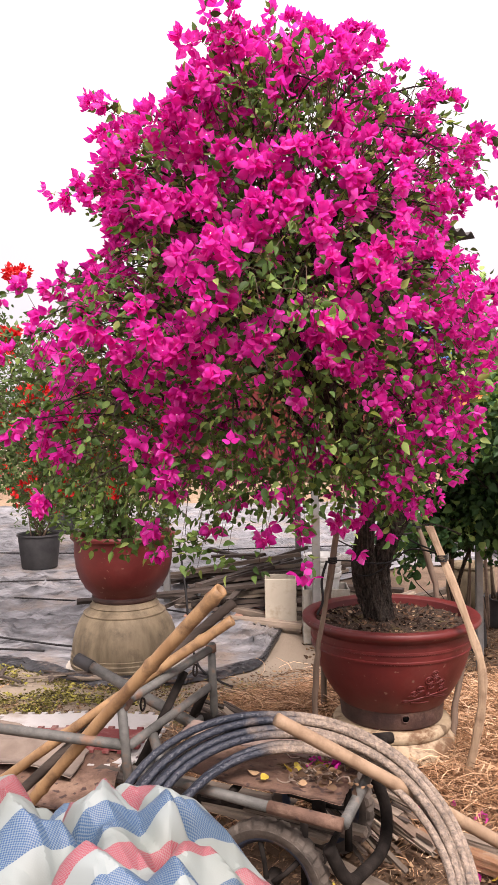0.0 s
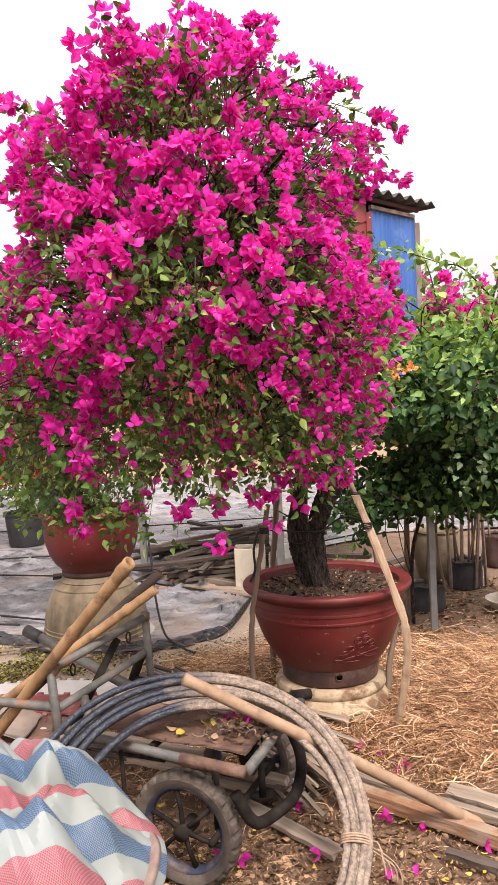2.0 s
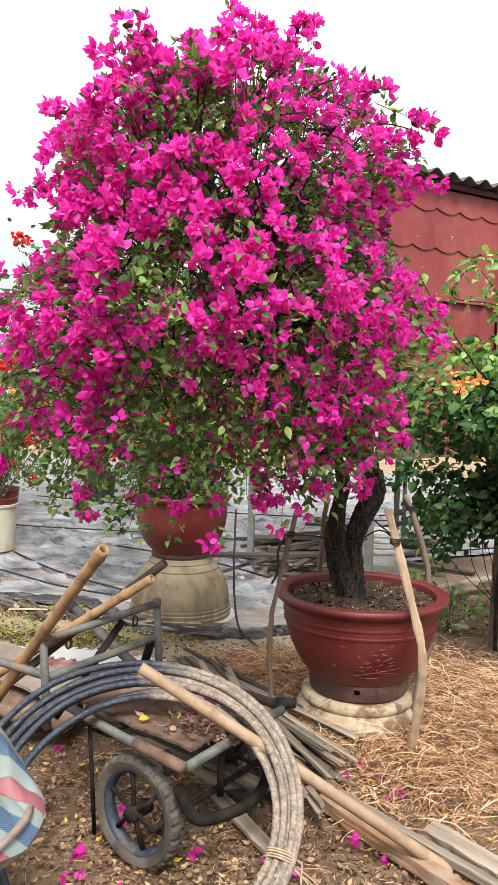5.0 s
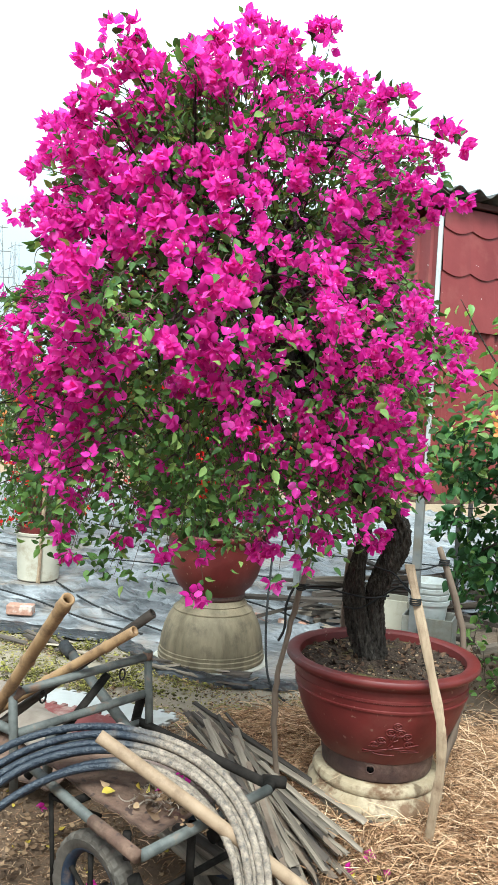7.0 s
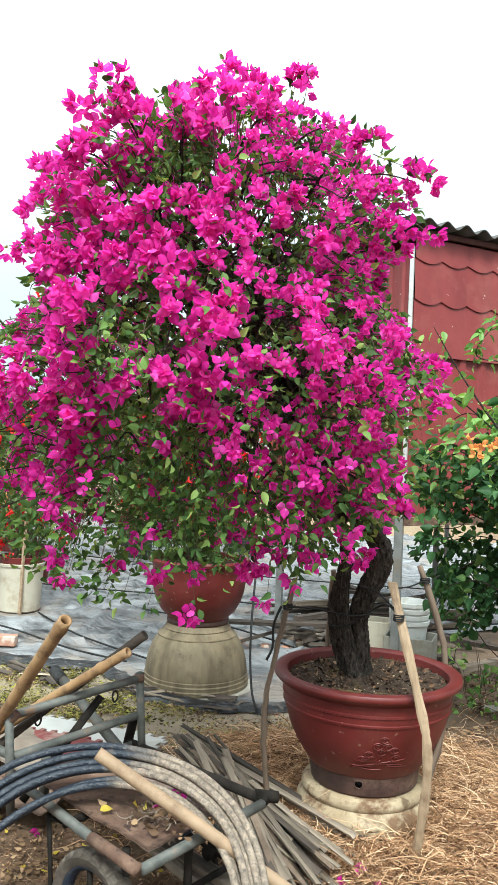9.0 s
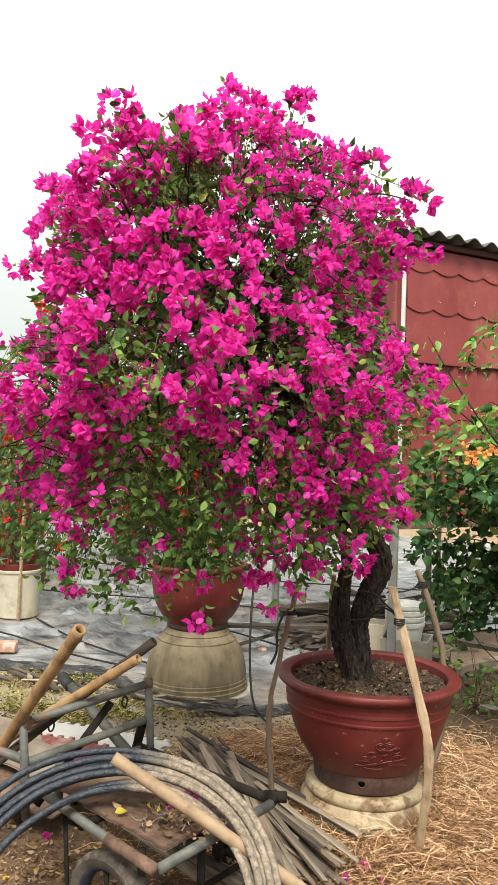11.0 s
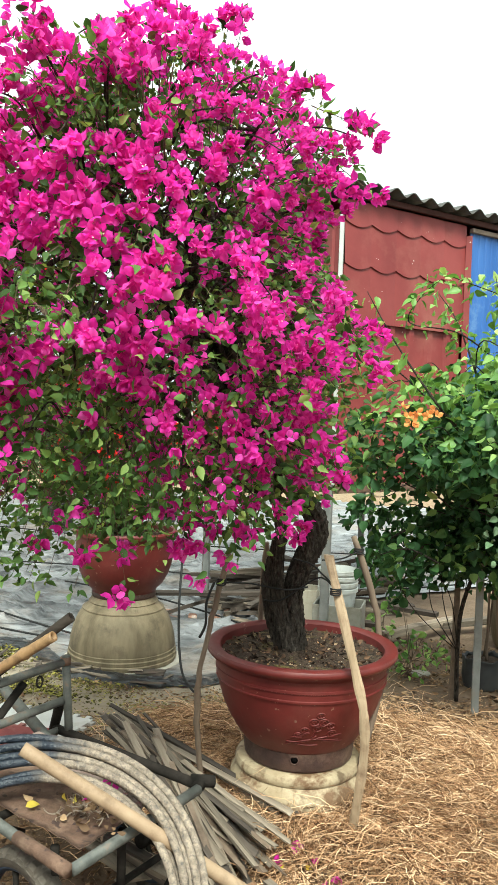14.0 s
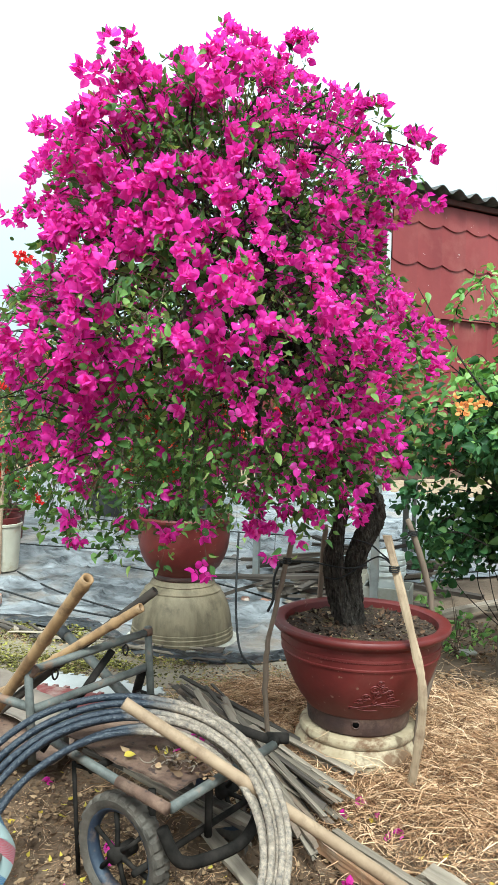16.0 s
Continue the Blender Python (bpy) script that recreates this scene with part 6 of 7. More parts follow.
def sack():
    """A half-full sack lying in the tray: stiff cloth with broad flat folds and sharp ridges, striped across."""
    nu, nr = 200, 96
    cx, cy, cz = -0.335, 1.53, 0.605
    V, UV, Fc = [], [], []
    for j in range(nr + 1):
        r = min(1.0, 1.12 * j / nr)
        drop = max(0.0, 1.12 * j / nr - 1.0) / 0.12
        for i in range(nu):
            ph = 2 * math.pi * i / nu
            ca, sa = math.cos(ph), math.sin(ph)
            x = 0.455 * r * math.copysign(abs(ca) ** 0.85, ca)
            y = 0.36 * r * math.copysign(abs(sa) ** 0.85, sa)
            bx_, by_ = x + 0.02 * noise.noise((x * 7, y * 7, 3)), y + 0.02 * noise.noise((x * 7, y * 7, 9))
            f1 = facet(bx_ * 6.5 + 0.35, by_ * 6.0 + 1.5 * x, 2)
            f2 = facet(bx_ * 13 - by_ * 4, by_ * 12 + bx_ * 4, 5)
            inner = 1 - r ** 5
            z = 0.235 * (1 - r ** 3.4) + inner * (0.060 * f1 + 0.036 * f2 + 0.018 * (1 - 2.4 * abs(noise.noise((bx_ * 4.2 + 3, by_ * 4.6 + 1.5 * x, 6)))) + 0.010 * (1 - 2.4 * abs(noise.noise((bx_ * 9, by_ * 10 - 3 * x, 16)))) - 0.11 * (1 - abs(noise.noise((x * 4 + 1, y * 4.5 - x * 2, 3)))) ** 9) + 0.03 * (1 - inner) * f1
            edge_ = 1 + 0.06 * noise.noise((ca * 2, sa * 2, 5)) + 0.02 * noise.noise((ca * 6, sa * 6, 7)) - 0.10 * drop
            w = np.array([x * edge_, y * edge_, z - 0.05 * drop])
            V.append((cx + w[0], cy + w[1], cz + w[2] - 0.06 * w[0]))
            g1 = 1.3 * y + 0.35 * z + 0.05 * noise.noise((x * 3, y * 3, 8))
            g2 = 1.25 * x + 0.05 * noise.noise((x * 3, y * 3, 18))
            UV.append(((g1 * 0.80 - g2 * 0.55) / 0.29, (g1 * 0.55 + g2 * 0.80) / 0.29))
    for j in range(nr):
        for i in range(nu):
            i2 = (i + 1) % nu
            Fc.append((j * nu + i, (j + 1) * nu + i, (j + 1) * nu + i2, j * nu + i2))
    ob = mesh_ob("striped_sack", V, Fc, M_sack)
    ob.data.set_sharp_from_angle(angle=radians(17))
    uv = ob.data.uv_layers.new(name="weave")
    li = np.zeros(len(ob.data.loops), int)
    ob.data.loops.foreach_get("vertex_index", li)
    uv.data.foreach_set("uv", np.array(UV)[li].reshape(-1))
    return tagged(ob, "crumpled woven plastic sheet with blue, red and white stripes", "sack")


sack()

# ---- raised cabin of coloured sheet metal ----
TH = radians(42)
U = np.array([math.sin(TH), math.cos(TH), 0])
N = np.array([math.cos(TH), -math.sin(TH), 0])   # outwards from the front
VV = -N
K0 = np.array([0.41, 5.96, 0])
Z0, Z1 = 1.24, 3.32
cabin = thing("sheet_metal_cabin", "raised cabin of faded red and blue sheet metal on posts", "cabin", at=(0.45, 5.95, 0.0))


def wall_pt(s, z, out=0.0):
    return K0 + U * s + N * out + np.array([0, 0, z])


def side_pt(s, z, out=0.0):
    return K0 + VV * s - U * out + np.array([0, 0, z])


def ribbed(name, fn, s0, s1, z0, z1, material, pitch=0.17, amp=0.018, label="", base=0.0):
    """A sheet with upright ribs between s0 and s1."""
    ss, oo = [], []
    s = s0
    while s < s1:
        for ds, o in ((0, 0), (0.30, 0), (0.40, 1), (0.62, 1), (0.72, 0)):
            if s + ds * pitch < s1:
                ss.append(s + ds * pitch)
                oo.append(o * amp)
        s += pitch
    ss.append(s1)
    oo.append(0)
    V, Fc = [], []
    zs = np.linspace(z0, z1, 5)
    for zz in zs:
        for s, o in zip(ss, oo):
            d = 0.006 * noise.noise((s * 2.3, zz * 1.7, 3))
            V.append(fn(s, zz, base + o + d))
    w = len(ss)
    V += [fn(s, zz, base - 0.01) for zz in (z0, z1) for s in (s0, s1)]
    for r_ in range(4):
        Fc += [(r_ * w + k, r_ * w + k + 1, (r_ + 1) * w + k + 1, (r_ + 1) * w + k) for k in range(w - 1)]
    b = 5 * w
    Fc.append((b, b + 2, b + 3, b + 1))
    return mesh_ob(name, local(cabin, V), Fc, material, cabin, label, smooth=False)


def tiled(name, s0, s1, zs, material, label):
    """Tile-effect sheet: stepped rows with a wavy drip edge."""
    V, Fc = [], []
    nx_ = 150
    for r_ in range(len(zs) - 1):
        zt, zb = zs[r_], zs[r_ + 1]
        b = len(V)
        for z, o in ((zt, 0.004), ((zt + zb) / 2, 0.009), (zb + 0.006, 0.015), (zb, 0.015), (zb, 0.004)):
            for k in range(nx_ + 1):
                s = s0 + (s1 - s0) * k / nx_
                wave = 0.036 * (0.55 - abs(math.sin(math.pi * (s - s0) / 0.25)))
                top = r_ == 0 and z == zt
                rib = 0.007 * abs(math.sin(math.pi * (s - s0) / 0.25))
                V.append(wall_pt(s, z + (0 if top else wave) if not (r_ == len(zs) - 2 and z <= zb + 0.011) else z, o + rib + 0.004 * noise.noise((s * 3, z * 3, 5))))
        for j in range(4):
            Fc += [(b + j * (nx_ + 1) + k, b + (j + 1) * (nx_ + 1) + k, b + (j + 1) * (nx_ + 1) + k + 1, b + j * (nx_ + 1) + k + 1) for k in range(nx_)]
    return mesh_ob(name, local(cabin, V), Fc, material, cabin, label, smooth=False)


tiled("upper_cladding", 0.03, 1.28, [3.28, 3.11, 2.81, 2.42], M_redsheet, "tile-pattern red cladding sheet, scratched")
ribbed("lower_cladding", wall_pt, 0.03, 1.28, Z0, 2.42, M_redsheet, 0.2, 0.02, "ribbed red cladding sheet", -0.02)
ribbed("side_cladding", side_pt, 0.02, 1.95, Z0, 3.2, M_redsheet, 0.15, 0.015, "ribbed red side cladding")
ribbed("blue_door", wall_pt, 1.33, 2.06, Z0, 3.235, M_bluesheet, 0.075, 0.007, "faded blue ribbed door panel", 0.005)


def cabin_box(name, c0, c1, size, material, label=""):
    """A bar from c0 to c1 with a cross-section, turned with the cabin."""
    return box(name, ((Vector(c1) - Vector(c0)).length, *size), along(c0, c1), material, cabin, label, 0.003)


cabin_box("corner_trim", wall_pt(0.0, Z0, 0.01), wall_pt(0.0, 3.2, 0.01), (0.035, 0.03), M_trim, "bright metal corner trim")
cabin_box("door_jamb", wall_pt(1.305, Z0, 0.015), wall_pt(1.305, 3.2, 0.015), (0.05, 0.05), M_redsheet, "red-painted jamb beside the door")
cabin_box("door_jamb", wall_pt(2.085, Z0, 0.012), wall_pt(2.085, 3.2, 0.012), (0.04, 0.05), M_card, "pale weathered jamb")
cabin_box("lintel", wall_pt(1.33, 3.25, 0.014), wall_pt(2.03, 3.25, 0.014), (0.04, 0.035), M_card, "pale weathered lintel")
cabin_box("eaves_board", wall_pt(-0.03, 3.31, 0.03), wall_pt(2.08, 3.31, 0.03), (0.03, 0.04), M_eaves, "dark red-brown eaves board")
cabin_box("floor_beam", wall_pt(0, Z0 - 0.03, 0), wall_pt(2.05, Z0 - 0.03, 0), (0.05, 0.06), M_rust)
cabin_box("floor_beam", side_pt(0, Z0 - 0.03, 0), side_pt(1.97, Z0 - 0.03, 0), (0.05, 0.06), M_rust)
# back walls close the cabin
fl = [wall_pt(s, Z0, -d) for s, d in ((0.02, 0.03), (2.05, 0.03), (2.05, 1.95), (0.02, 1.95))]
fr_ = [p + np.array([0, 0, 2.05]) for p in fl]
mesh_ob("back_cladding", local(cabin, fl + fr_), [(1, 2, 6, 5), (2, 3, 7, 6), (0, 3, 2, 1), (4, 5, 6, 7)], M_redsheet, cabin, "plain back of the cabin", smooth=False)
# corrugated roof, ribs running front to back
V, Fc = [], []
ns, nd_ = 132, 6
for layer in (0, -0.008):
    for i in range(ns + 1):
        s = -0.12 + 2.36 * i / ns
        for j in range(nd_ + 1):
            d = -0.13 + 2.3 * j / nd_
            V.append(wall_pt(s, 3.37 + layer + 0.024 * math.sin(2 * math.pi * s / 0.177) + 0.05 * d / 2.0 + 0.01 * noise.noise((s * 2, d * 2, 0)), -d + 0.012 * noise.noise((s * 6, 1, layer))))
w, tot = nd_ + 1, (ns + 1) * (nd_ + 1)
for i in range(ns):
    for j in range(nd_):
        q4 = (i * w + j, (i + 1) * w + j, (i + 1) * w + j + 1, i * w + j + 1)
        Fc += [q4, tuple(tot + k for k in q4[::-1])]
    Fc.append((i * w, tot + i * w, tot + (i + 1) * w, (i + 1) * w))
mesh_ob("roof", local(cabin, V), Fc, M_roof, cabin, "grey corrugated fibre-cement roof sheets")
for p in ((0.39, 5.97), (-0.935, 7.33), tuple((K0 + U * 2.0 - N * 0.03)[:2]), tuple((K0 + U * 2.0 + VV * 1.9)[:2])):
    cabin_box("post", (p[0], p[1], -0.08), (p[0], p[1], Z0), (0.06, 0.06), M_galv, "galvanised square steel post")

tagged(box("steel_post", (1.35, 0.05, 0.05), along((0.346, 9.6, -0.08), (0.346, 9.6, 1.27)), M_galv), "galvanised square post standing in the film", "post")
fp = thing("fence_post", "grey square steel post tied to a rail with string", "post", at=(1.438, 5.28, 0))
box("shaft", (1.22, 0.045, 0.045), along((1.438, 5.28, -0.05), (1.438, 5.28, 1.17)), M_galv, fp)
tube("string_tie", [(1.438 + 0.036 * math.cos(a), 5.28 + 0.036 * math.sin(a), 0.93) for a in np.linspace(0, 2 * np.pi, 12, endpoint=False)], 0.008, M_rope, fp, sides=5, closed=True)
tagged(plank("fence_rail", (1.40, 5.33, 0.95), (2.6, 6.0, 1.12), 0.035, 0.03, M_stickgrey, None, "", 0, 71), "thin wooden rail tied to the steel post", "rail")
tagged(plank("wood_stake", (1.30, 5.55, -0.05), (1.31, 5.52, 0.72), 0.03, 0.025, M_stickgrey, None, "", 0, 72), "short weathered wooden stake", "stake")


def grow_bag(label, x, y, r, h, stems_, seed, material):
    """A soft black bag of soil, crumpled at the top, with thin saplings in it."""
    q_ = np.random.default_rng(seed)
    t = thing("grow_bag", label, "plant pot", "grow bags under the vine", at=(x, y, -0.07))
    prof = smooth_line([(0.0, 0.0), (0.85 * r, 0.0), (0.98 * r, 0.05 * h), (1.0 * r, 0.4 * h), (0.96 * r, 0.8 * h), (1.03 * r, 0.97 * h), (0.97 * r, h), (0.90 * r, 0.93 * h)], 3)
    V, Fc = [], []
    m_ = len(prof)
    for i in range(40):
        a = 2 * math.pi * i / 40
        for rr_, zz in prof:
            w = 1 + 0.09 * noise.noise((math.cos(a) * 2.5, math.sin(a) * 2.5, zz * 14 + seed)) + 0.05 * noise.noise((math.cos(a) * 7, math.sin(a) * 7, zz * 9 + seed))
            V.append((rr_ * w * math.cos(a), rr_ * w * math.sin(a), zz + (0.025 * noise.noise((math.cos(a) * 3, math.sin(a) * 3, seed)) if zz > 0.7 * h else 0)))
    for i in range(40):
        j = (i + 1) % 40
        Fc += [(i * m_ + k, j * m_ + k, j * m_ + k + 1, i * m_ + k + 1) for k in range(m_ - 1)]
    mesh_ob("bag", V, Fc, material, t)
    lathe("soil", [(0.0, 0.9 * h), (0.5 * r, 0.91 * h), (0.93 * r, 0.87 * h)], M_soil, t, n=24)
    for _ in range(stems_):
        p = np.array([x, y, -0.07 + 0.88 * h]) + q_.normal(0, 0.4 * r, 3) * [1, 1, 0]
        tip = p + [q_.normal(0.04, 0.10), q_.normal(0, 0.06), q_.uniform(0.75, 1.1)]
        tube("stem", smooth_line([p, (p + tip) / 2 + q_.normal(0, 0.025, 3), tip], 5), np.linspace(0.011, 0.007, 11), M_stickgrey if q_.uniform() < 0.6 else M_twig, t, sides=6)
    return t


grow_bag("crumpled black plastic grow bag with thin saplings", 1.51, 5.93, 0.14, 0.20, 3, 3, M_blackplastic)
grow_bag("crumpled black plastic grow bag with a bundle of bare saplings", 1.95, 6.58, 0.145, 0.24, 7, 5, M_blackplastic)
grow_bag("brown plastic grow bag with a bundle of bare saplings", 2.46, 7.35, 0.17, 0.30, 5, 8, M_potfoot)
clay = thing("clay_jar", "dull olive clay jar standing behind the vine", "jar", at=(1.80, 7.0, -0.07))
lathe("body", [(0, 0), (0.16, 0), (0.18, 0.02), (0.215, 0.2), (0.205, 0.36), (0.19, 0.40), (0.205, 0.42), (0.20, 0.435), (0.18, 0.42), (0.17, 0.35), (0, 0.33)], M_beige, clay, n=40)
basin = thing("basin", "shallow beige enamel basin on the ground", "basin", at=(2.12, 5.82, -0.06))
lathe("bowl", [(0.0, 0.0), (0.12, 0.0), (0.14, 0.01), (0.175, 0.07), (0.19, 0.075), (0.19, 0.083), (0.172, 0.08), (0.135, 0.02), (0.0, 0.012)], M_cream_plastic, basin, n=40)
dish = thing("rice_bowl", "white bowl tipped on its side in the basin", "bowl", at=(2.14, 5.80, 0.03))
ob = lathe("shell", [(0.0, -0.05), (0.05, -0.05), (0.055, -0.04), (0.09, 0.0), (0.11, 0.045), (0.113, 0.047), (0.106, 0.045), (0.085, 0.005), (0.0, -0.03)], M_white, dish, n=36)
ob.rotation_euler = (radians(20), radians(-48), 0)
for k in range(4):
    x, y = 1.80 + 0.10 * k, 6.42 + 0.05 * (k % 2)
    tagged(plank("cane_stake", (x, y, -0.05), (x + 0.06 * ((k % 3) - 0.6), y + 0.03, 0.95 + 0.1 * (k % 3)), 0.022, 0.02, M_stickgrey, None, "", 0, 80 + k), "thin cane stake by the grow bags", "stake", "cane stakes")

# ---- vine on the right ----
vq = np.random.default_rng(61)


def vine():
    t = thing("trumpet_vine", "dense green climbing vine with heart-shaped leaves and a few orange flowers", "vine", at=(1.35, 5.55, -0.05))
    base = np.array([1.33, 5.5, -0.05])
    lines, LP, LD, LS = [], [], [], []
    trunk = smooth_line([base, (1.33, 5.42, 0.5), (1.42, 5.25, 0.9), (1.5, 5.1, 1.3)], 8)
    v, f = tube_data(local(t, trunk), np.linspace(0.015, 0.010, len(trunk)), 9)
    mesh_ob("trunk", v, f, M_bark, t)
    c = np.array([1.72, 4.98, 1.50])
    rad = np.array([1.02, 0.82, 0.72])
    for _ in range(60):
        d = vq.normal(0, 1, 3) + [0, 0, 0.9]
        d /= np.linalg.norm(d)
        e = c + d * rad * vq.uniform(0.7, 1.0)
        s = trunk[-1] + vq.normal(0, 0.05, 3)
        line = smooth_line([s, (s + e) / 2 + vq.normal(0, 0.1, 3) + [0, 0, 0.1], e, e + np.array([d[0], d[1], -0.2]) * 0.15], 6)
        lines.append((line, np.linspace(0.005, 0.002, len(line))))
    n_ = 15000
    d = vq.normal(0, 1, (n_, 3))
    d /= np.linalg.norm(d, axis=1)[:, None]
    lump = np.array([1 + 0.26 * noise.noise(tuple(x * 2.1)) + 0.24 * noise.noise(tuple(x * 5 + 3)) for x in d])
    rr_ = vq.uniform(0.20, 1.0, n_) ** 0.5 * lump
    P = c + d * rad * rr_[:, None]
    low = np.clip((1.62 - P[:, 2]) / 0.5, 0, 1)
    P[:, 1] += 0.70 * low * (P[:, 1] < c[1])
    keep_ = (P[:, 2] > 0.55 + 0.3 * vq.uniform(size=n_)) & ((P[:, 0] > 1.22 + 0.15 * vq.uniform(size=n_)) | (P[:, 2] > 1.28 + 0.12 * vq.uniform(size=n_)))
    keep_ &= np.array([noise.noise(tuple(x * 3.6 + 7)) for x in P]) > -0.30 + 0.30 * vq.uniform(size=n_)
    LP.append(P[keep_])
    LD.append((d * [0.7, 0.7, 0.3] + [0, 0, -0.30] + vq.normal(0, 0.25, (n_, 3)))[keep_])
    n2 = 1900
    e2 = vq.normal(0, 1, (n2, 3))
    e2 /= np.linalg.norm(e2, axis=1)[:, None]
    LP.append(np.array([2.0, 5.45, 1.10]) + e2 * [0.80, 0.38, 0.42] * vq.uniform(0.3, 1.0, n2)[:, None] ** 0.5)
    LD.append(e2)
    # inner leaves added low down by the cabin to stand in for shade
    e3 = vq.normal(0, 1, (380, 3))
    e3 /= np.linalg.norm(e3, axis=1)[:, None]
    LP.append(np.array([1.00, 5.32, 0.95]) + e3 * [0.34, 0.26, 0.34] * vq.uniform(0.1, 1.0, 380)[:, None] ** 0.5)
    LD.append(e3)
    e4 = vq.normal(0, 1, (900, 3))
    e4 /= np.linalg.norm(e4, axis=1)[:, None]
    LP.append(np.array([1.52, 5.30, 1.02]) + e4 * [0.42, 0.28, 0.34] * vq.uniform(0.1, 1.0, 900)[:, None] ** 0.5)
    LD.append(e4)
    e5 = vq.normal(0, 1, (420, 3))
    e5 /= np.linalg.norm(e5, axis=1)[:, None]
    LP.append(np.array([1.24, 5.48, 0.93]) + e5 * [0.26, 0.22, 0.24] * vq.uniform(0.1, 1.0, 420)[:, None] ** 0.5)
    LD.append(e5)
    for k in range(5):
        e = np.array([1.0, 5.3, 0.95]) + vq.normal(0, 1, 3) * [0.2, 0.14, 0.2]
        line = smooth_line([trunk[5], (trunk[5] + e) / 2 + vq.normal(0, 0.06, 3), e], 5)
        lines.append((line, np.linspace(0.004, 0.002, len(line))))
    # long sprays that reach out
    for a, b in (((1.5, 5.0, 2.1), (1.45, 5.4, 2.62)), ((1.8, 4.9, 2.15), (2.0, 5.1, 2.55)), ((1.0, 4.9, 1.1), (0.78, 5.0, 0.80)), ((1.1, 5.0, 1.0), (0.95, 5.1, 0.62)),
                 ((1.35, 4.9, 2.0), (1.12, 5.3, 2.5)), ((1.7, 4.4, 1.5), (1.75, 4.3, 0.95)), ((1.2, 4.75, 0.95), (0.85, 4.85, 0.95))):
        a, b = np.array(a), np.array(b)
        line = smooth_line([a, (a + b) / 2 + [0, 0, 0.06], b], 6)
        lines.append((line, np.linspace(0.007, 0.002, len(line))))
        k_ = 46
        u = vq.uniform(0, 1, k_)
        LP.append(a + (b - a) * u[:, None] + vq.normal(0, 0.045, (k_, 3)))
        LD.append(vq.normal(0, 0.5, (k_, 3)) + [0, 0, -0.4])
    # arching shoots across the cabin wall and out of the underside: points, thickness, leaves
    for pts, thick, k_ in (([(1.35, 4.70, 1.60), (1.16, 4.55, 1.81), (0.93, 4.55, 2.13), (0.77, 4.55, 2.40)], 0.010, 26), ([(1.70, 5.0, 1.80), (1.51, 5.0, 2.03), (1.25, 5.0, 2.23), (0.97, 5.0, 2.29), (1.03, 5.0, 2.44), (1.14, 5.0, 2.54)], 0.006, 90),
                           ([(1.90, 4.85, 2.05), (1.62, 4.8, 2.36), (1.48, 4.8, 2.41), (1.32, 4.8, 2.47), (1.19, 4.8, 2.52)], 0.006, 60), ([(1.2, 4.7, 1.75), (0.95, 4.6, 1.98), (0.79, 4.6, 2.05), (0.71, 4.6, 2.22)], 0.005, 60),
                           ([(1.2, 4.75, 1.5), (0.95, 4.65, 1.72), (0.76, 4.6, 1.70), (0.72, 4.6, 1.50)], 0.005, 75), ([(1.25, 4.8, 1.25), (1.0, 4.7, 1.45), (0.84, 4.65, 1.34), (0.78, 4.62, 1.20)], 0.005, 70),
                           ([(1.30, 5.2, 1.15), (1.0, 5.2, 1.22), (0.80, 5.2, 1.16), (0.66, 5.2, 1.12)], 0.004, 46), ([(1.40, 5.2, 0.98), (1.1, 5.2, 0.98), (0.92, 5.2, 0.90), (0.84, 5.2, 0.80)], 0.004, 40)):
        line = smooth_line(pts, 8)
        lines.append((line, np.linspace(thick, 0.002, len(line))))
        LP.append(line[vq.integers(4, len(line), k_)] + vq.normal(0, 0.035, (k_, 3)))
        LD.append(vq.normal(0, 0.5, (k_, 3)) + [0, 0, -0.4])
    tagged(tubes("stem_work", lines, M_bark, t, "thin climbing stems", 5), kind="stuff")
    LP_, LD_ = np.concatenate(LP), np.concatenate(LD)
    LD_ /= np.linalg.norm(LD_, axis=1)[:, None]
    def hanging(P_):
        """Blades that face up and outwards, their tips drooping."""
        o = P_ - c
        o /= np.linalg.norm(o, axis=1)[:, None]
        nrm = o * 0.6 + [0, -0.15, 0.65] + vq.normal(0, 1.15, o.shape)
        tip = o * [1, 1, 0] + [0, 0, -0.45] + vq.normal(0, 0.85, o.shape)
        nrm /= np.linalg.norm(nrm, axis=1)[:, None]
        tip -= nrm * (tip * nrm).sum(1)[:, None]
        tip /= np.linalg.norm(tip, axis=1)[:, None]
        return np.stack([np.cross(tip, nrm), tip, nrm], 2)

    SP = []
    for sx, sy, z0_, z1_ in ((1.46, 4.50, 1.50, 1.10), (1.56, 4.48, 1.45, 1.02), (1.64, 4.50, 1.42, 1.05), (1.80, 4.46, 1.48, 1.05), (1.98, 4.52, 1.45, 1.10)):
        u = np.linspace(0, 1, 17)
        SP.append(np.stack([sx + 0.05 * np.sin(5 * u) + vq.normal(0, 0.03, 17), sy + vq.normal(0, 0.03, 17), z0_ + (z1_ - z0_) * u], 1))
    SP = np.concatenate(SP)
    tagged(cloud("drooping_foliage", HEART_V, HEART_F, hanging(SP), SP, vq.uniform(0.035, 0.062, len(SP)), M_pale, t, "pale grey-green leaves on drooping strands"), kind="stuff")
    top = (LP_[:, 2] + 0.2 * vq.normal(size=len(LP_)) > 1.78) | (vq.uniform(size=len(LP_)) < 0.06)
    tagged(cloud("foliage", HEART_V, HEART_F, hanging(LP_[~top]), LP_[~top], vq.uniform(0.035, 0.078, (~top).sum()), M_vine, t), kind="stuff")
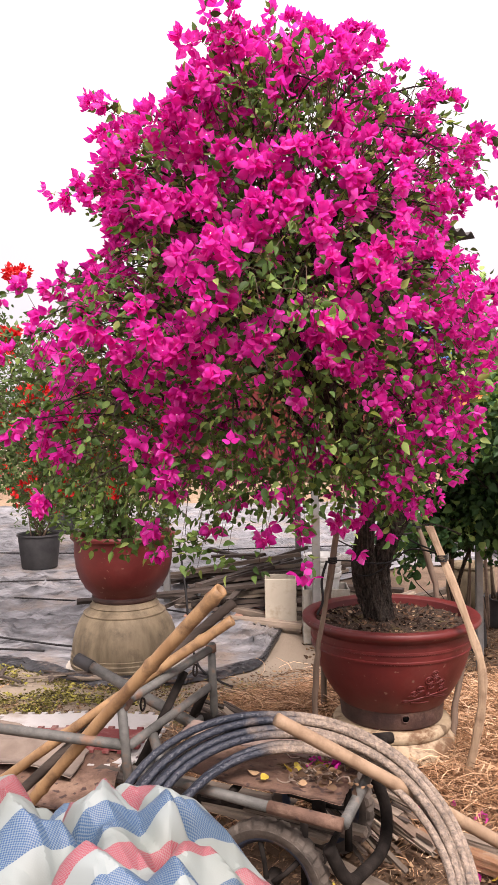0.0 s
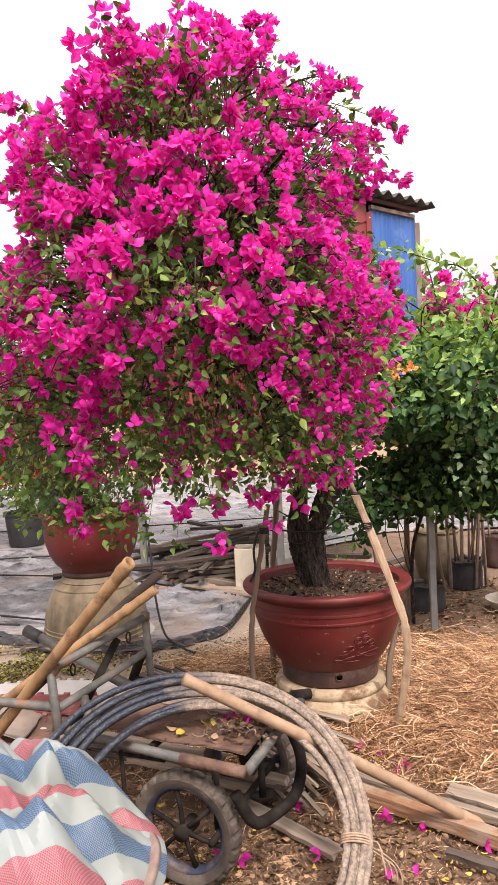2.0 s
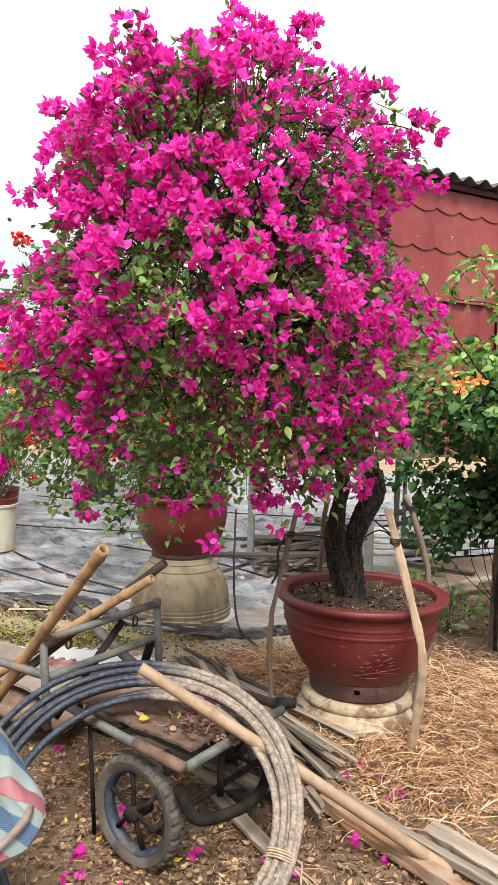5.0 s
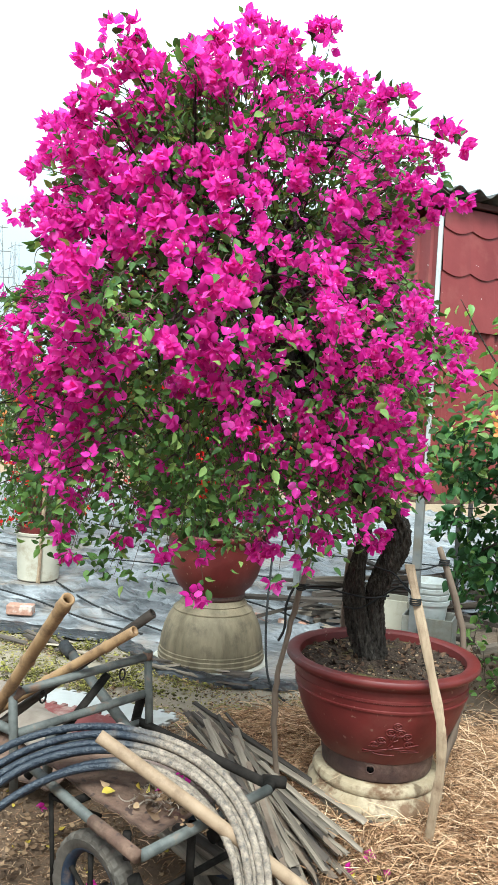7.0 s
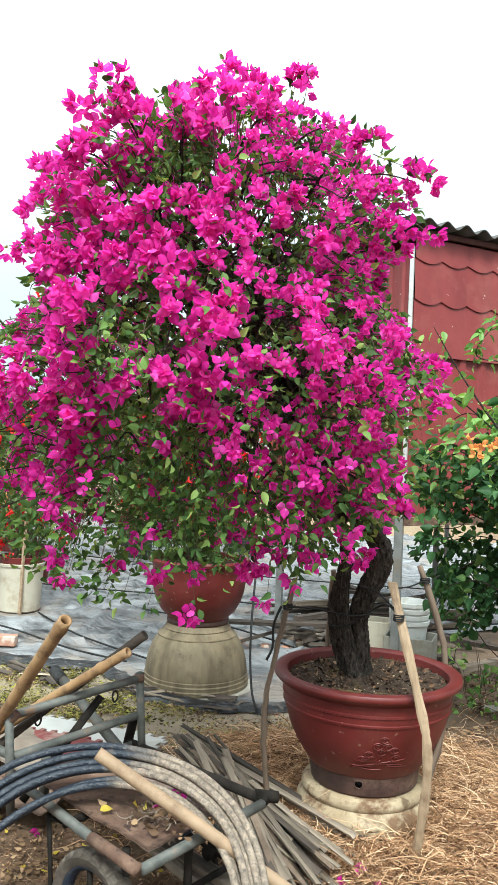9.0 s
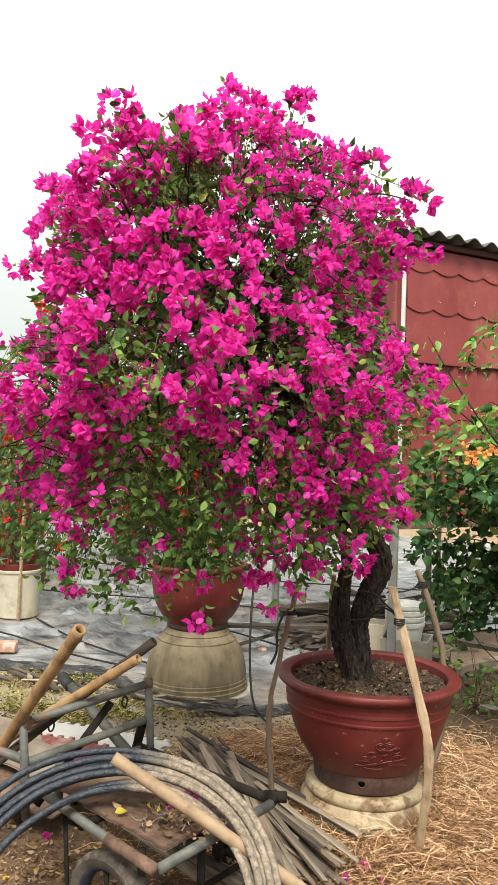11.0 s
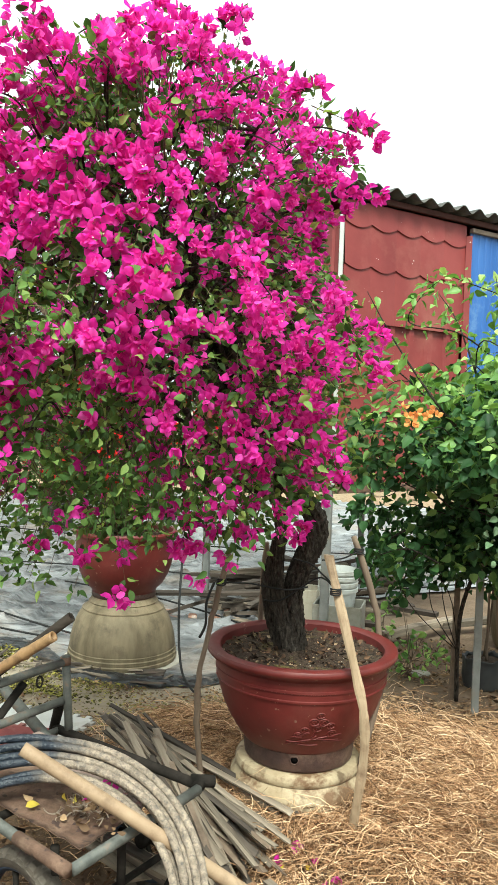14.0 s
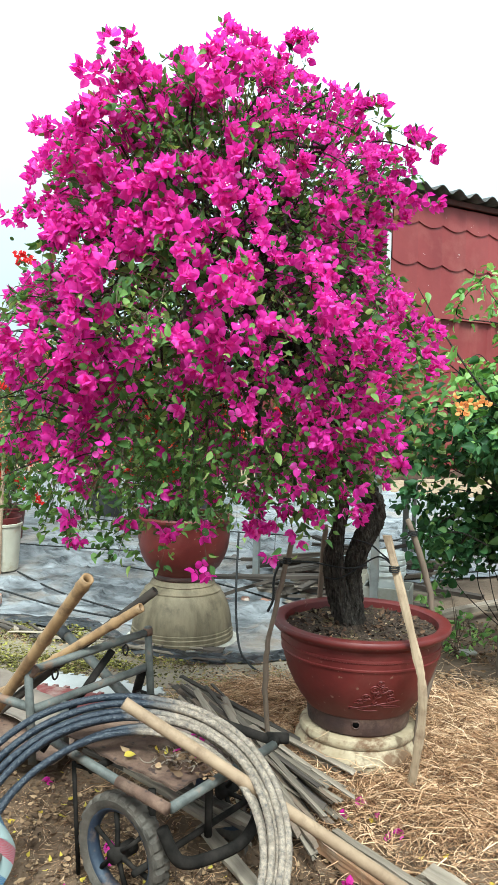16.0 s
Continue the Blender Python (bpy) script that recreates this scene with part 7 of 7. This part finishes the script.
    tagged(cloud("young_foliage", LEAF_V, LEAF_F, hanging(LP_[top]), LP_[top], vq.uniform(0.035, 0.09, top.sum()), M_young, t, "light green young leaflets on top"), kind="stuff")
    for fc_, k_ in (((1.05, 4.10, 1.735), 7), ((1.13, 4.12, 1.755), 4), ((1.9, 4.2, 1.72), 3)):
        P = np.array(fc_) + vq.normal(0, 0.022, (k_, 3))
        D = vq.normal(0, 0.5, (k_, 3)) + [0, -0.8, 0.2]
        D /= np.linalg.norm(D, axis=1)[:, None]
        turns_ = frames_for(k_, D, vq, 0.4)
        for i in range(k_):
            cloud("trumpet_flower", FLORET_V, FLORET_F, turns_[i:i + 1], P[i:i + 1], np.full(1, 0.031), M_orange, t, "orange trumpet flower")
    return t


vine()
shrub("pink_bougainvillea", "distant bougainvillea bush with magenta flowers on top", (2.9, 9.6, 0.0), canes_round(60, (2.64, 9.6), 0.62, 0.6, 2.15, 2.62, vq, 0.25), 3600, 340, M_vine, M_bract, 91, 0.08, flower=0.06, per=(18, 30))

weed_canes = [((1.00 + 0.18 * math.cos(2.4 * k), 5.95 + 0.15 * math.sin(2.4 * k), 0.06 + 0.05 * (k % 5)), 0.06) for k in range(5)]
shrub("young_weed", "low weed with fresh light green leaves on bare earth", (1.00, 5.95, -0.07), weed_canes, 110, 0, M_young, M_orange, 97, 0.05, heart=True, cane_r=0.002)

# ---- timber heap, pails behind the pot ----
hq = np.random.default_rng(33)
for k in range(44):
    x0, y0 = -0.60 + hq.normal(0, 0.35), 7.3 + hq.normal(0, 0.5)
    x1, y1 = 0.50 + hq.normal(0, 0.35), 7.6 + hq.normal(0, 0.6)
    z = 0.0 + 0.30 * hq.uniform() * math.exp(-((k % 7) - 3) ** 2 / 8)
    tagged(plank("old_timber", (x0, y0, z), (x1, y1, z + hq.normal(0.05, 0.05)), hq.uniform(0.03, 0.07), hq.uniform(0.02, 0.04), M_darkwood if k % 5 else M_wood, None, "", hq.uniform(-20, 20), 400 + k, 7), "dark rotting timber in a heap", "timber", "timber in the heap")
for k, (a, b) in enumerate((((-0.95, 7.42, 0.0), (0.05, 6.55, 0.02)), ((-0.55, 6.75, -0.02), (0.3, 6.3, 0.0)), ((0.78, 6.62, 0.02), (1.35, 7.3, 0.04)), ((1.2, 7.1, 0.02), (2.2, 7.9, 0.05)), ((-0.8, 7.0, 0.0), (-0.1, 7.3, 0.12)))):
    tagged(plank("pale_beam", a, b, 0.08, 0.05, M_wood, None, "", 0, 500 + k), "pale sawn beam lying on the ground", "beam")
for k in range(14):
    x, y = -0.55 + hq.normal(0, 0.35), 6.9 + hq.normal(0, 0.3)
    box_ob = box("brick_piece", (0.12 * hq.uniform(0.6, 1.2), 0.09, 0.06), Matrix.Translation((x, y, -0.03)) @ Matrix.Rotation(hq.uniform(0, 3), 4, "Z"), M_brick, bevel=0.012)
    tagged(box_ob, "broken brick lying in the rubble", "brick", "rubble bricks")


def pail_stack(x, y, z, count):
    t = thing("bucket_stack", "stack of white plastic buckets", "bucket", at=(x, y, z))
    for k in range(count):
        o = 0.045 * k
        lathe("bucket", [(0, o), (0.105, o), (0.108, o + 0.01), (0.14, o + 0.27), (0.15, o + 0.272), (0.152, o + 0.30), (0.143, o + 0.302), (0.138, o + 0.27), (0.10, o + 0.02)], M_white, t, n=36)
    return t


pail_stack(0.45, 6.22, 0.16, 4)
crate = thing("plastic_bin", "translucent grey plastic bin", "bin", at=(0.45, 6.2, -0.07))
for nm, sx, sy, px, py in (("side", 0.36, 0.012, 0, -0.14), ("side", 0.36, 0.012, 0, 0.14), ("end", 0.012, 0.268, -0.174, 0), ("end", 0.012, 0.268, 0.174, 0)):
    box(nm, (sx, sy, 0.42), Matrix.Translation((0.47 + px, 6.2 + py, 0.14)), M_bin, crate)
box("base", (0.335, 0.268, 0.012), Matrix.Translation((0.47, 6.2, -0.06)), M_bin, crate)
tub = thing("plastic_tub", "cream square plastic tub", "tub", at=(0.10, 6.6, -0.07))
for nm, sx, sy, px, py in (("side", 0.26, 0.01, 0, -0.11), ("side", 0.26, 0.01, 0, 0.11), ("end", 0.01, 0.21, -0.125, 0), ("end", 0.01, 0.21, 0.125, 0)):
    box(nm, (sx, sy, 0.42), Matrix.Translation((0.12 + px, 6.6 + py, 0.14)), M_cream_plastic, tub)
box("base", (0.24, 0.21, 0.01), Matrix.Translation((0.12, 6.6, -0.06)), M_cream_plastic, tub)
tagged(box("stone_piece", (0.12, 0.08, 0.03), Matrix.Translation((1.09, 5.98, -0.05)) @ Matrix.Rotation(0.5, 4, "Z"), M_concrete, bevel=0.01), "pale broken stone on the earth", "stone")

# ---- straw, fallen leaves and petals ----
tq = np.random.default_rng(71)


def straw_density(x, y):
    d = ((x - 1.0) / 1.25) ** 2 + ((y - 4.05) / 1.05) ** 2
    e = ((x - 0.05) / 0.45) ** 2 + ((y - 4.35) / 0.42) ** 2
    g = np.maximum(np.exp(-d ** 2), 0.8 * np.exp(-e ** 2))
    return g


def scatter(n_, x0, x1, y0, y1, dens, q_):
    out = []
    while len(out) < n_:
        x, y = q_.uniform(x0, x1), q_.uniform(y0, y1)
        if q_.uniform() < dens(x, y) * (0.7 + 0.9 * noise.noise((x * 2.2, y * 2.2, 0))):
            out.append((x, y))
    return np.array(out)


def curl(turn_deg, n_=7, w_=0.0072):
    """A thin curved stem of unit length, in its own plane."""
    V, Fc = [], []
    ang, p = -radians(turn_deg) / 2, np.zeros(2)
    for i in range(n_ + 1):
        t_ = np.array([math.sin(ang), math.cos(ang)])
        nrm = np.array([t_[1], -t_[0]]) * w_ * (1 - 0.5 * i / n_)
        lift = 0.13 * math.sin(math.pi * i / n_) + (0.10 * (i - 3) if i > 3 else 0.0)
        V += [(*(p - nrm), lift), (*(p + nrm), lift + 0.01)]
        p = p + t_ / n_
        ang += radians(turn_deg) / n_
    for i in range(n_):
        Fc.append((2 * i, 2 * i + 1, 2 * i + 3, 2 * i + 2))
    return V, Fc


STRAW_V, STRAW_F = curl(35)


def stems(xy_, turn_deg, lo, hi, q_, rise, name, label, pile=0.085):
    n_ = len(xy_)
    dn = straw_density(xy_[:, 0], xy_[:, 1])
    z_ = bed(xy_[:, 0], xy_[:, 1]) + q_.uniform(0, pile, n_) * dn + 0.002
    a_ = q_.uniform(0, 2 * np.pi, n_)
    d_ = np.stack([np.cos(a_), np.sin(a_), q_.normal(0.02, rise, n_)], 1)
    d_ /= np.linalg.norm(d_, axis=1)[:, None]
    s_ = np.stack([-np.sin(a_), np.cos(a_), q_.normal(0, 0.5, n_)], 1)
    s_ -= d_ * (s_ * d_).sum(1)[:, None]
    s_ /= np.linalg.norm(s_, axis=1)[:, None]
    V_, F_ = curl(turn_deg)
    return tagged(cloud(name, V_, F_, np.stack([s_, d_, np.cross(s_, d_)], 2), np.column_stack([xy_, z_]), q_.uniform(lo, hi, n_), M_straw), label, "straw", kind="stuff")


xy = scatter(40000, -0.7, 2.9, 2.75, 5.6, straw_density, tq)
xy = xy[((xy[:, 0] - PX) ** 2 + (xy[:, 1] - PY) ** 2) > 0.30 ** 2]
k3 = len(xy) // 3
stems(xy[:k3], 40, 0.08, 0.28, tq, 0.30, "straw", "tangled dry golden straw spread round the pot")
stems(xy[k3:2 * k3], 110, 0.08, 0.24, tq, 0.40, "curled_straw", "curled dry straw tangled round the pot")
stems(xy[2 * k3:], 190, 0.08, 0.22, tq, 0.45, "chopped_straw", "short looped straw stems round the pot")

aw, rw = tq.uniform(0, 2 * np.pi, 1500), 0.325 + 0.10 * tq.uniform(0, 1, 1500) ** 1.5
stems(np.stack([PX + rw * np.cos(aw), PY + rw * np.sin(aw)], 1), 60, 0.06, 0.20, tq, 0.5, "banked_straw", "dry straw banked up against the cream stand", 0.12)


def flat_scatter(name, label, cat, xy, tv, tf, lo, hi, material, q_, lift=0.012, roughness=0.35):
    k = len(xy)
    a_ = q_.uniform(0, 2 * np.pi, k)
    d_ = np.stack([np.cos(a_), np.sin(a_), q_.normal(0, 0.15, k)], 1)
    d_ /= np.linalg.norm(d_, axis=1)[:, None]
    s_ = np.stack([-np.sin(a_), np.cos(a_), q_.normal(0, roughness, k)], 1)
    s_ -= d_ * (s_ * d_).sum(1)[:, None]
    s_ /= np.linalg.norm(s_, axis=1)[:, None]
    t_ = np.stack([s_, d_, np.cross(s_, d_)], 2)
    z_ = bed(xy[:, 0], xy[:, 1]) + lift * q_.uniform(0.3, 1.2, k)
    return tagged(cloud(name, tv, tf, t_, np.column_stack([xy, z_]), q_.uniform(lo, hi, k), material), label, cat, kind="stuff")


def near_cart(x, y):
    return math.exp(-(((x - 0.25) / 1.1) ** 2 + ((y - 2.5) / 0.9) ** 2))


flat_scatter("dead_leaves", "brown dead leaves littering the earth round the cart", "leaf litter", scatter(8000, -1.6, 1.9, 1.5, 4.4, near_cart, tq), LEAF_V, LEAF_F, 0.008, 0.036, M_litter, tq, 0.014, 1.2)
flat_scatter("yellow_leaves", "yellow fallen leaves scattered on the earth", "leaves", scatter(150, -1.2, 1.7, 1.7, 3.6, near_cart, tq), LEAF_V, LEAF_F, 0.02, 0.038, M_yellow, tq, 0.02, 0.7)
flat_scatter("fallen_bracts", "fallen magenta bracts scattered on the earth", "petals", scatter(60, -0.8, 1.6, 1.7, 3.9, near_cart, tq), FLORET_V, FLORET_F, 0.026, 0.042, M_bract, tq, 0.026, 0.8)
flat_scatter("ground_litter", "yellowish leaf litter on the earth before the film", "leaf litter", scatter(6000, -3.2, 0.1, 4.0, 5.35, lambda x, y: 2.5 * max(0.0, noise.noise((x * 1.6, y * 2.4, 40)) + 0.12), tq), LEAF_V, LEAF_F, 0.008, 0.026, leafy("mossy_litter", [(0.0, (0.12, 0.10, 0.03)), (1.0, (0.36, 0.30, 0.10))], 0.1, 0.8), tq)


def mossy(x, y):
    d = [math.exp(-(((x - a) / 0.42) ** 2 + ((y - b) / 0.22) ** 2)) for a, b in ((-1.25, 4.68), (-1.75, 4.45), (-1.95, 5.25))]
    return 1.6 * max(d) * max(0.0, 0.35 + noise.noise((x * 5, y * 7, 12)))


flat_scatter("mossy_leaves", "small yellow-green leaves matted on the earth", "leaf litter", scatter(4200, -2.8, -0.4, 3.9, 5.7, mossy, tq), LEAF_V, LEAF_F, 0.012, 0.034, leafy("matted_leaf", [(0.0, (0.035, 0.028, 0.010)), (0.6, (0.13, 0.115, 0.028)), (1.0, (0.34, 0.31, 0.07))], 0.1, 0.8), tq, 0.02, 1.0)
flat_scatter("stray_straw", "stray straw stems on the bare earth", "straw", scatter(1500, -1.4, 2.2, 1.8, 5.2, lambda x, y: 0.6, tq), STRAW_V, STRAW_F, 0.05, 0.16, M_straw, tq)

CRUMB_V = [(0, 0, 0.5), (0.55, 0.1, 0), (0.1, 0.5, 0.05), (-0.5, 0.15, -0.05), (-0.1, -0.55, 0.02), (0, 0, -0.35)]
CRUMB_F = [(0, 1, 2), (0, 2, 3), (0, 3, 4), (0, 4, 1), (5, 2, 1), (5, 3, 2), (5, 4, 3), (5, 1, 4)]
M_crumb = leafy("earth_crumb", [(0.0, (0.10, 0.07, 0.048)), (0.8, (0.22, 0.165, 0.115)), (1.0, (0.38, 0.31, 0.24))], 0.0, 0.95)
flat_scatter("soil_crumbs", "crumbs of dry earth on the ground", "soil crumbs", scatter(9000, -1.8, 2.4, 1.5, 5.6, lambda x, y: 0.7, tq), CRUMB_V, CRUMB_F, 0.003, 0.010, M_crumb, tq, 0.006, 1.0)
flat_scatter("short_straw", "short bits of straw on the bare earth", "straw", scatter(5500, -1.5, 2.2, 1.6, 4.2, near_cart, tq), STRAW_V, STRAW_F, 0.03, 0.11, M_straw, tq, 0.014, 0.9)
flat_scatter("brown_litter", "brown twigs and leaf crumbs under the vine", "leaf litter", scatter(2600, 0.3, 2.9, 4.9, 6.9, lambda x, y: 0.7, tq), LEAF_V, LEAF_F, 0.012, 0.05, M_litter, tq, 0.02, 1.2)
flat_scatter("dry_weed", "dry grass stems among the litter under the vine", "dry grass", scatter(1500, 0.9, 2.9, 4.8, 6.4, lambda x, y: 0.7, tq), STRAW_V, STRAW_F, 0.06, 0.2, M_straw, tq, 0.03, 1.0)
tw = np.random.default_rng(93)
for k in range(30):
    x, y, a = tw.uniform(-2.3, -0.5), tw.uniform(4.98, 5.28), tw.uniform(0, 3.1)
    ln = tw.uniform(0.10, 0.38)
    z = float(bed(x, y)) + 0.028
    tagged(plank("bark_scrap", (x, y, z), (x + ln * math.cos(a), y + 0.4 * ln * math.sin(a), z + tw.uniform(0, 0.02)), tw.uniform(0.012, 0.05), 0.012, M_darkwood if k % 3 else M_wood, None, "", tw.uniform(-25, 25), 700 + k, 5),
           "scrap of brown bark lying by the torn film edge", "bark", "bark scraps")

n = 70
pp = np.array([on_cart(tw.normal(0.18, 0.06), tw.normal(0.40, 0.09), 0.500) for _ in range(n)])
dd = tw.normal(0, 1, (n, 3)) * [1, 1, 0.25]
dd /= np.linalg.norm(dd, axis=1)[:, None]
DRY_V, DRY_F = curl(120, 6, 0.045)
tagged(cloud("dry_scraps", DRY_V, DRY_F, frames_for(n, dd, tw, 0.3), pp, tw.uniform(0.03, 0.09, n), leafy("dry_curl", [(0.0, (0.14, 0.10, 0.075)), (1.0, (0.42, 0.34, 0.27))], 0.1, 0.8)), "curled dry leaves heaped on the rusty cart deck", "leaf litter", kind="stuff")

flat_scatter("mulch_litter", "brown leaf crumbs in patches before the film", "leaf litter", scatter(4500, -3.2, 0.3, 3.9, 5.35, lambda x, y: 2.5 * max(0.0, noise.noise((x * 1.7, y * 2.6, 44)) + 0.1), tq), LEAF_V, LEAF_F, 0.008, 0.03, M_litter, tq, 0.016, 1.2)

# ---- distant pylons ----


def pylon(x, y, h):
    t = thing("power_pylon", "distant grey lattice steel power pylon", "pylon", at=(x, y, 0))
    lines = []
    lv = np.linspace(0, h, 10)
    half = np.interp(lv, [0, h * 0.6, h], [1.5, 0.55, 0.3])
    cs = ((-1, -1), (1, -1), (1, 1), (-1, 1))
    for sx_, sy_ in cs:
        tube("mast_leg", [(x + sx_ * w_, y + sy_ * w_, z_) for w_, z_ in zip(half, lv)], 0.04, M_galv, t, sides=4)
    for k_ in range(9):
        for a_ in range(4):
            (ax, ay), (bx_, by_) = cs[a_], cs[(a_ + 1) % 4]
            lines.append(([(x + ax * half[k_], y + ay * half[k_], lv[k_]), (x + bx_ * half[k_ + 1], y + by_ * half[k_ + 1], lv[k_ + 1])], 0.018))
    tagged(tubes("lattice", lines, M_galv, t, "diagonal lattice bracing", 4), kind="stuff")
    for z_, w_ in ((h * 0.72, 2.6), (h * 0.85, 2.1), (h * 0.97, 1.6)):
        tube("cross_arm", [(x - w_, y + w_ * 0.4, z_), (x, y, z_ + 0.3), (x + w_, y - w_ * 0.4, z_)], 0.035, M_galv, t, sides=4)
    return t


pylon(-39.6, 48.9, 15.0)
pylon(-62.0, 79.0, 21.0)
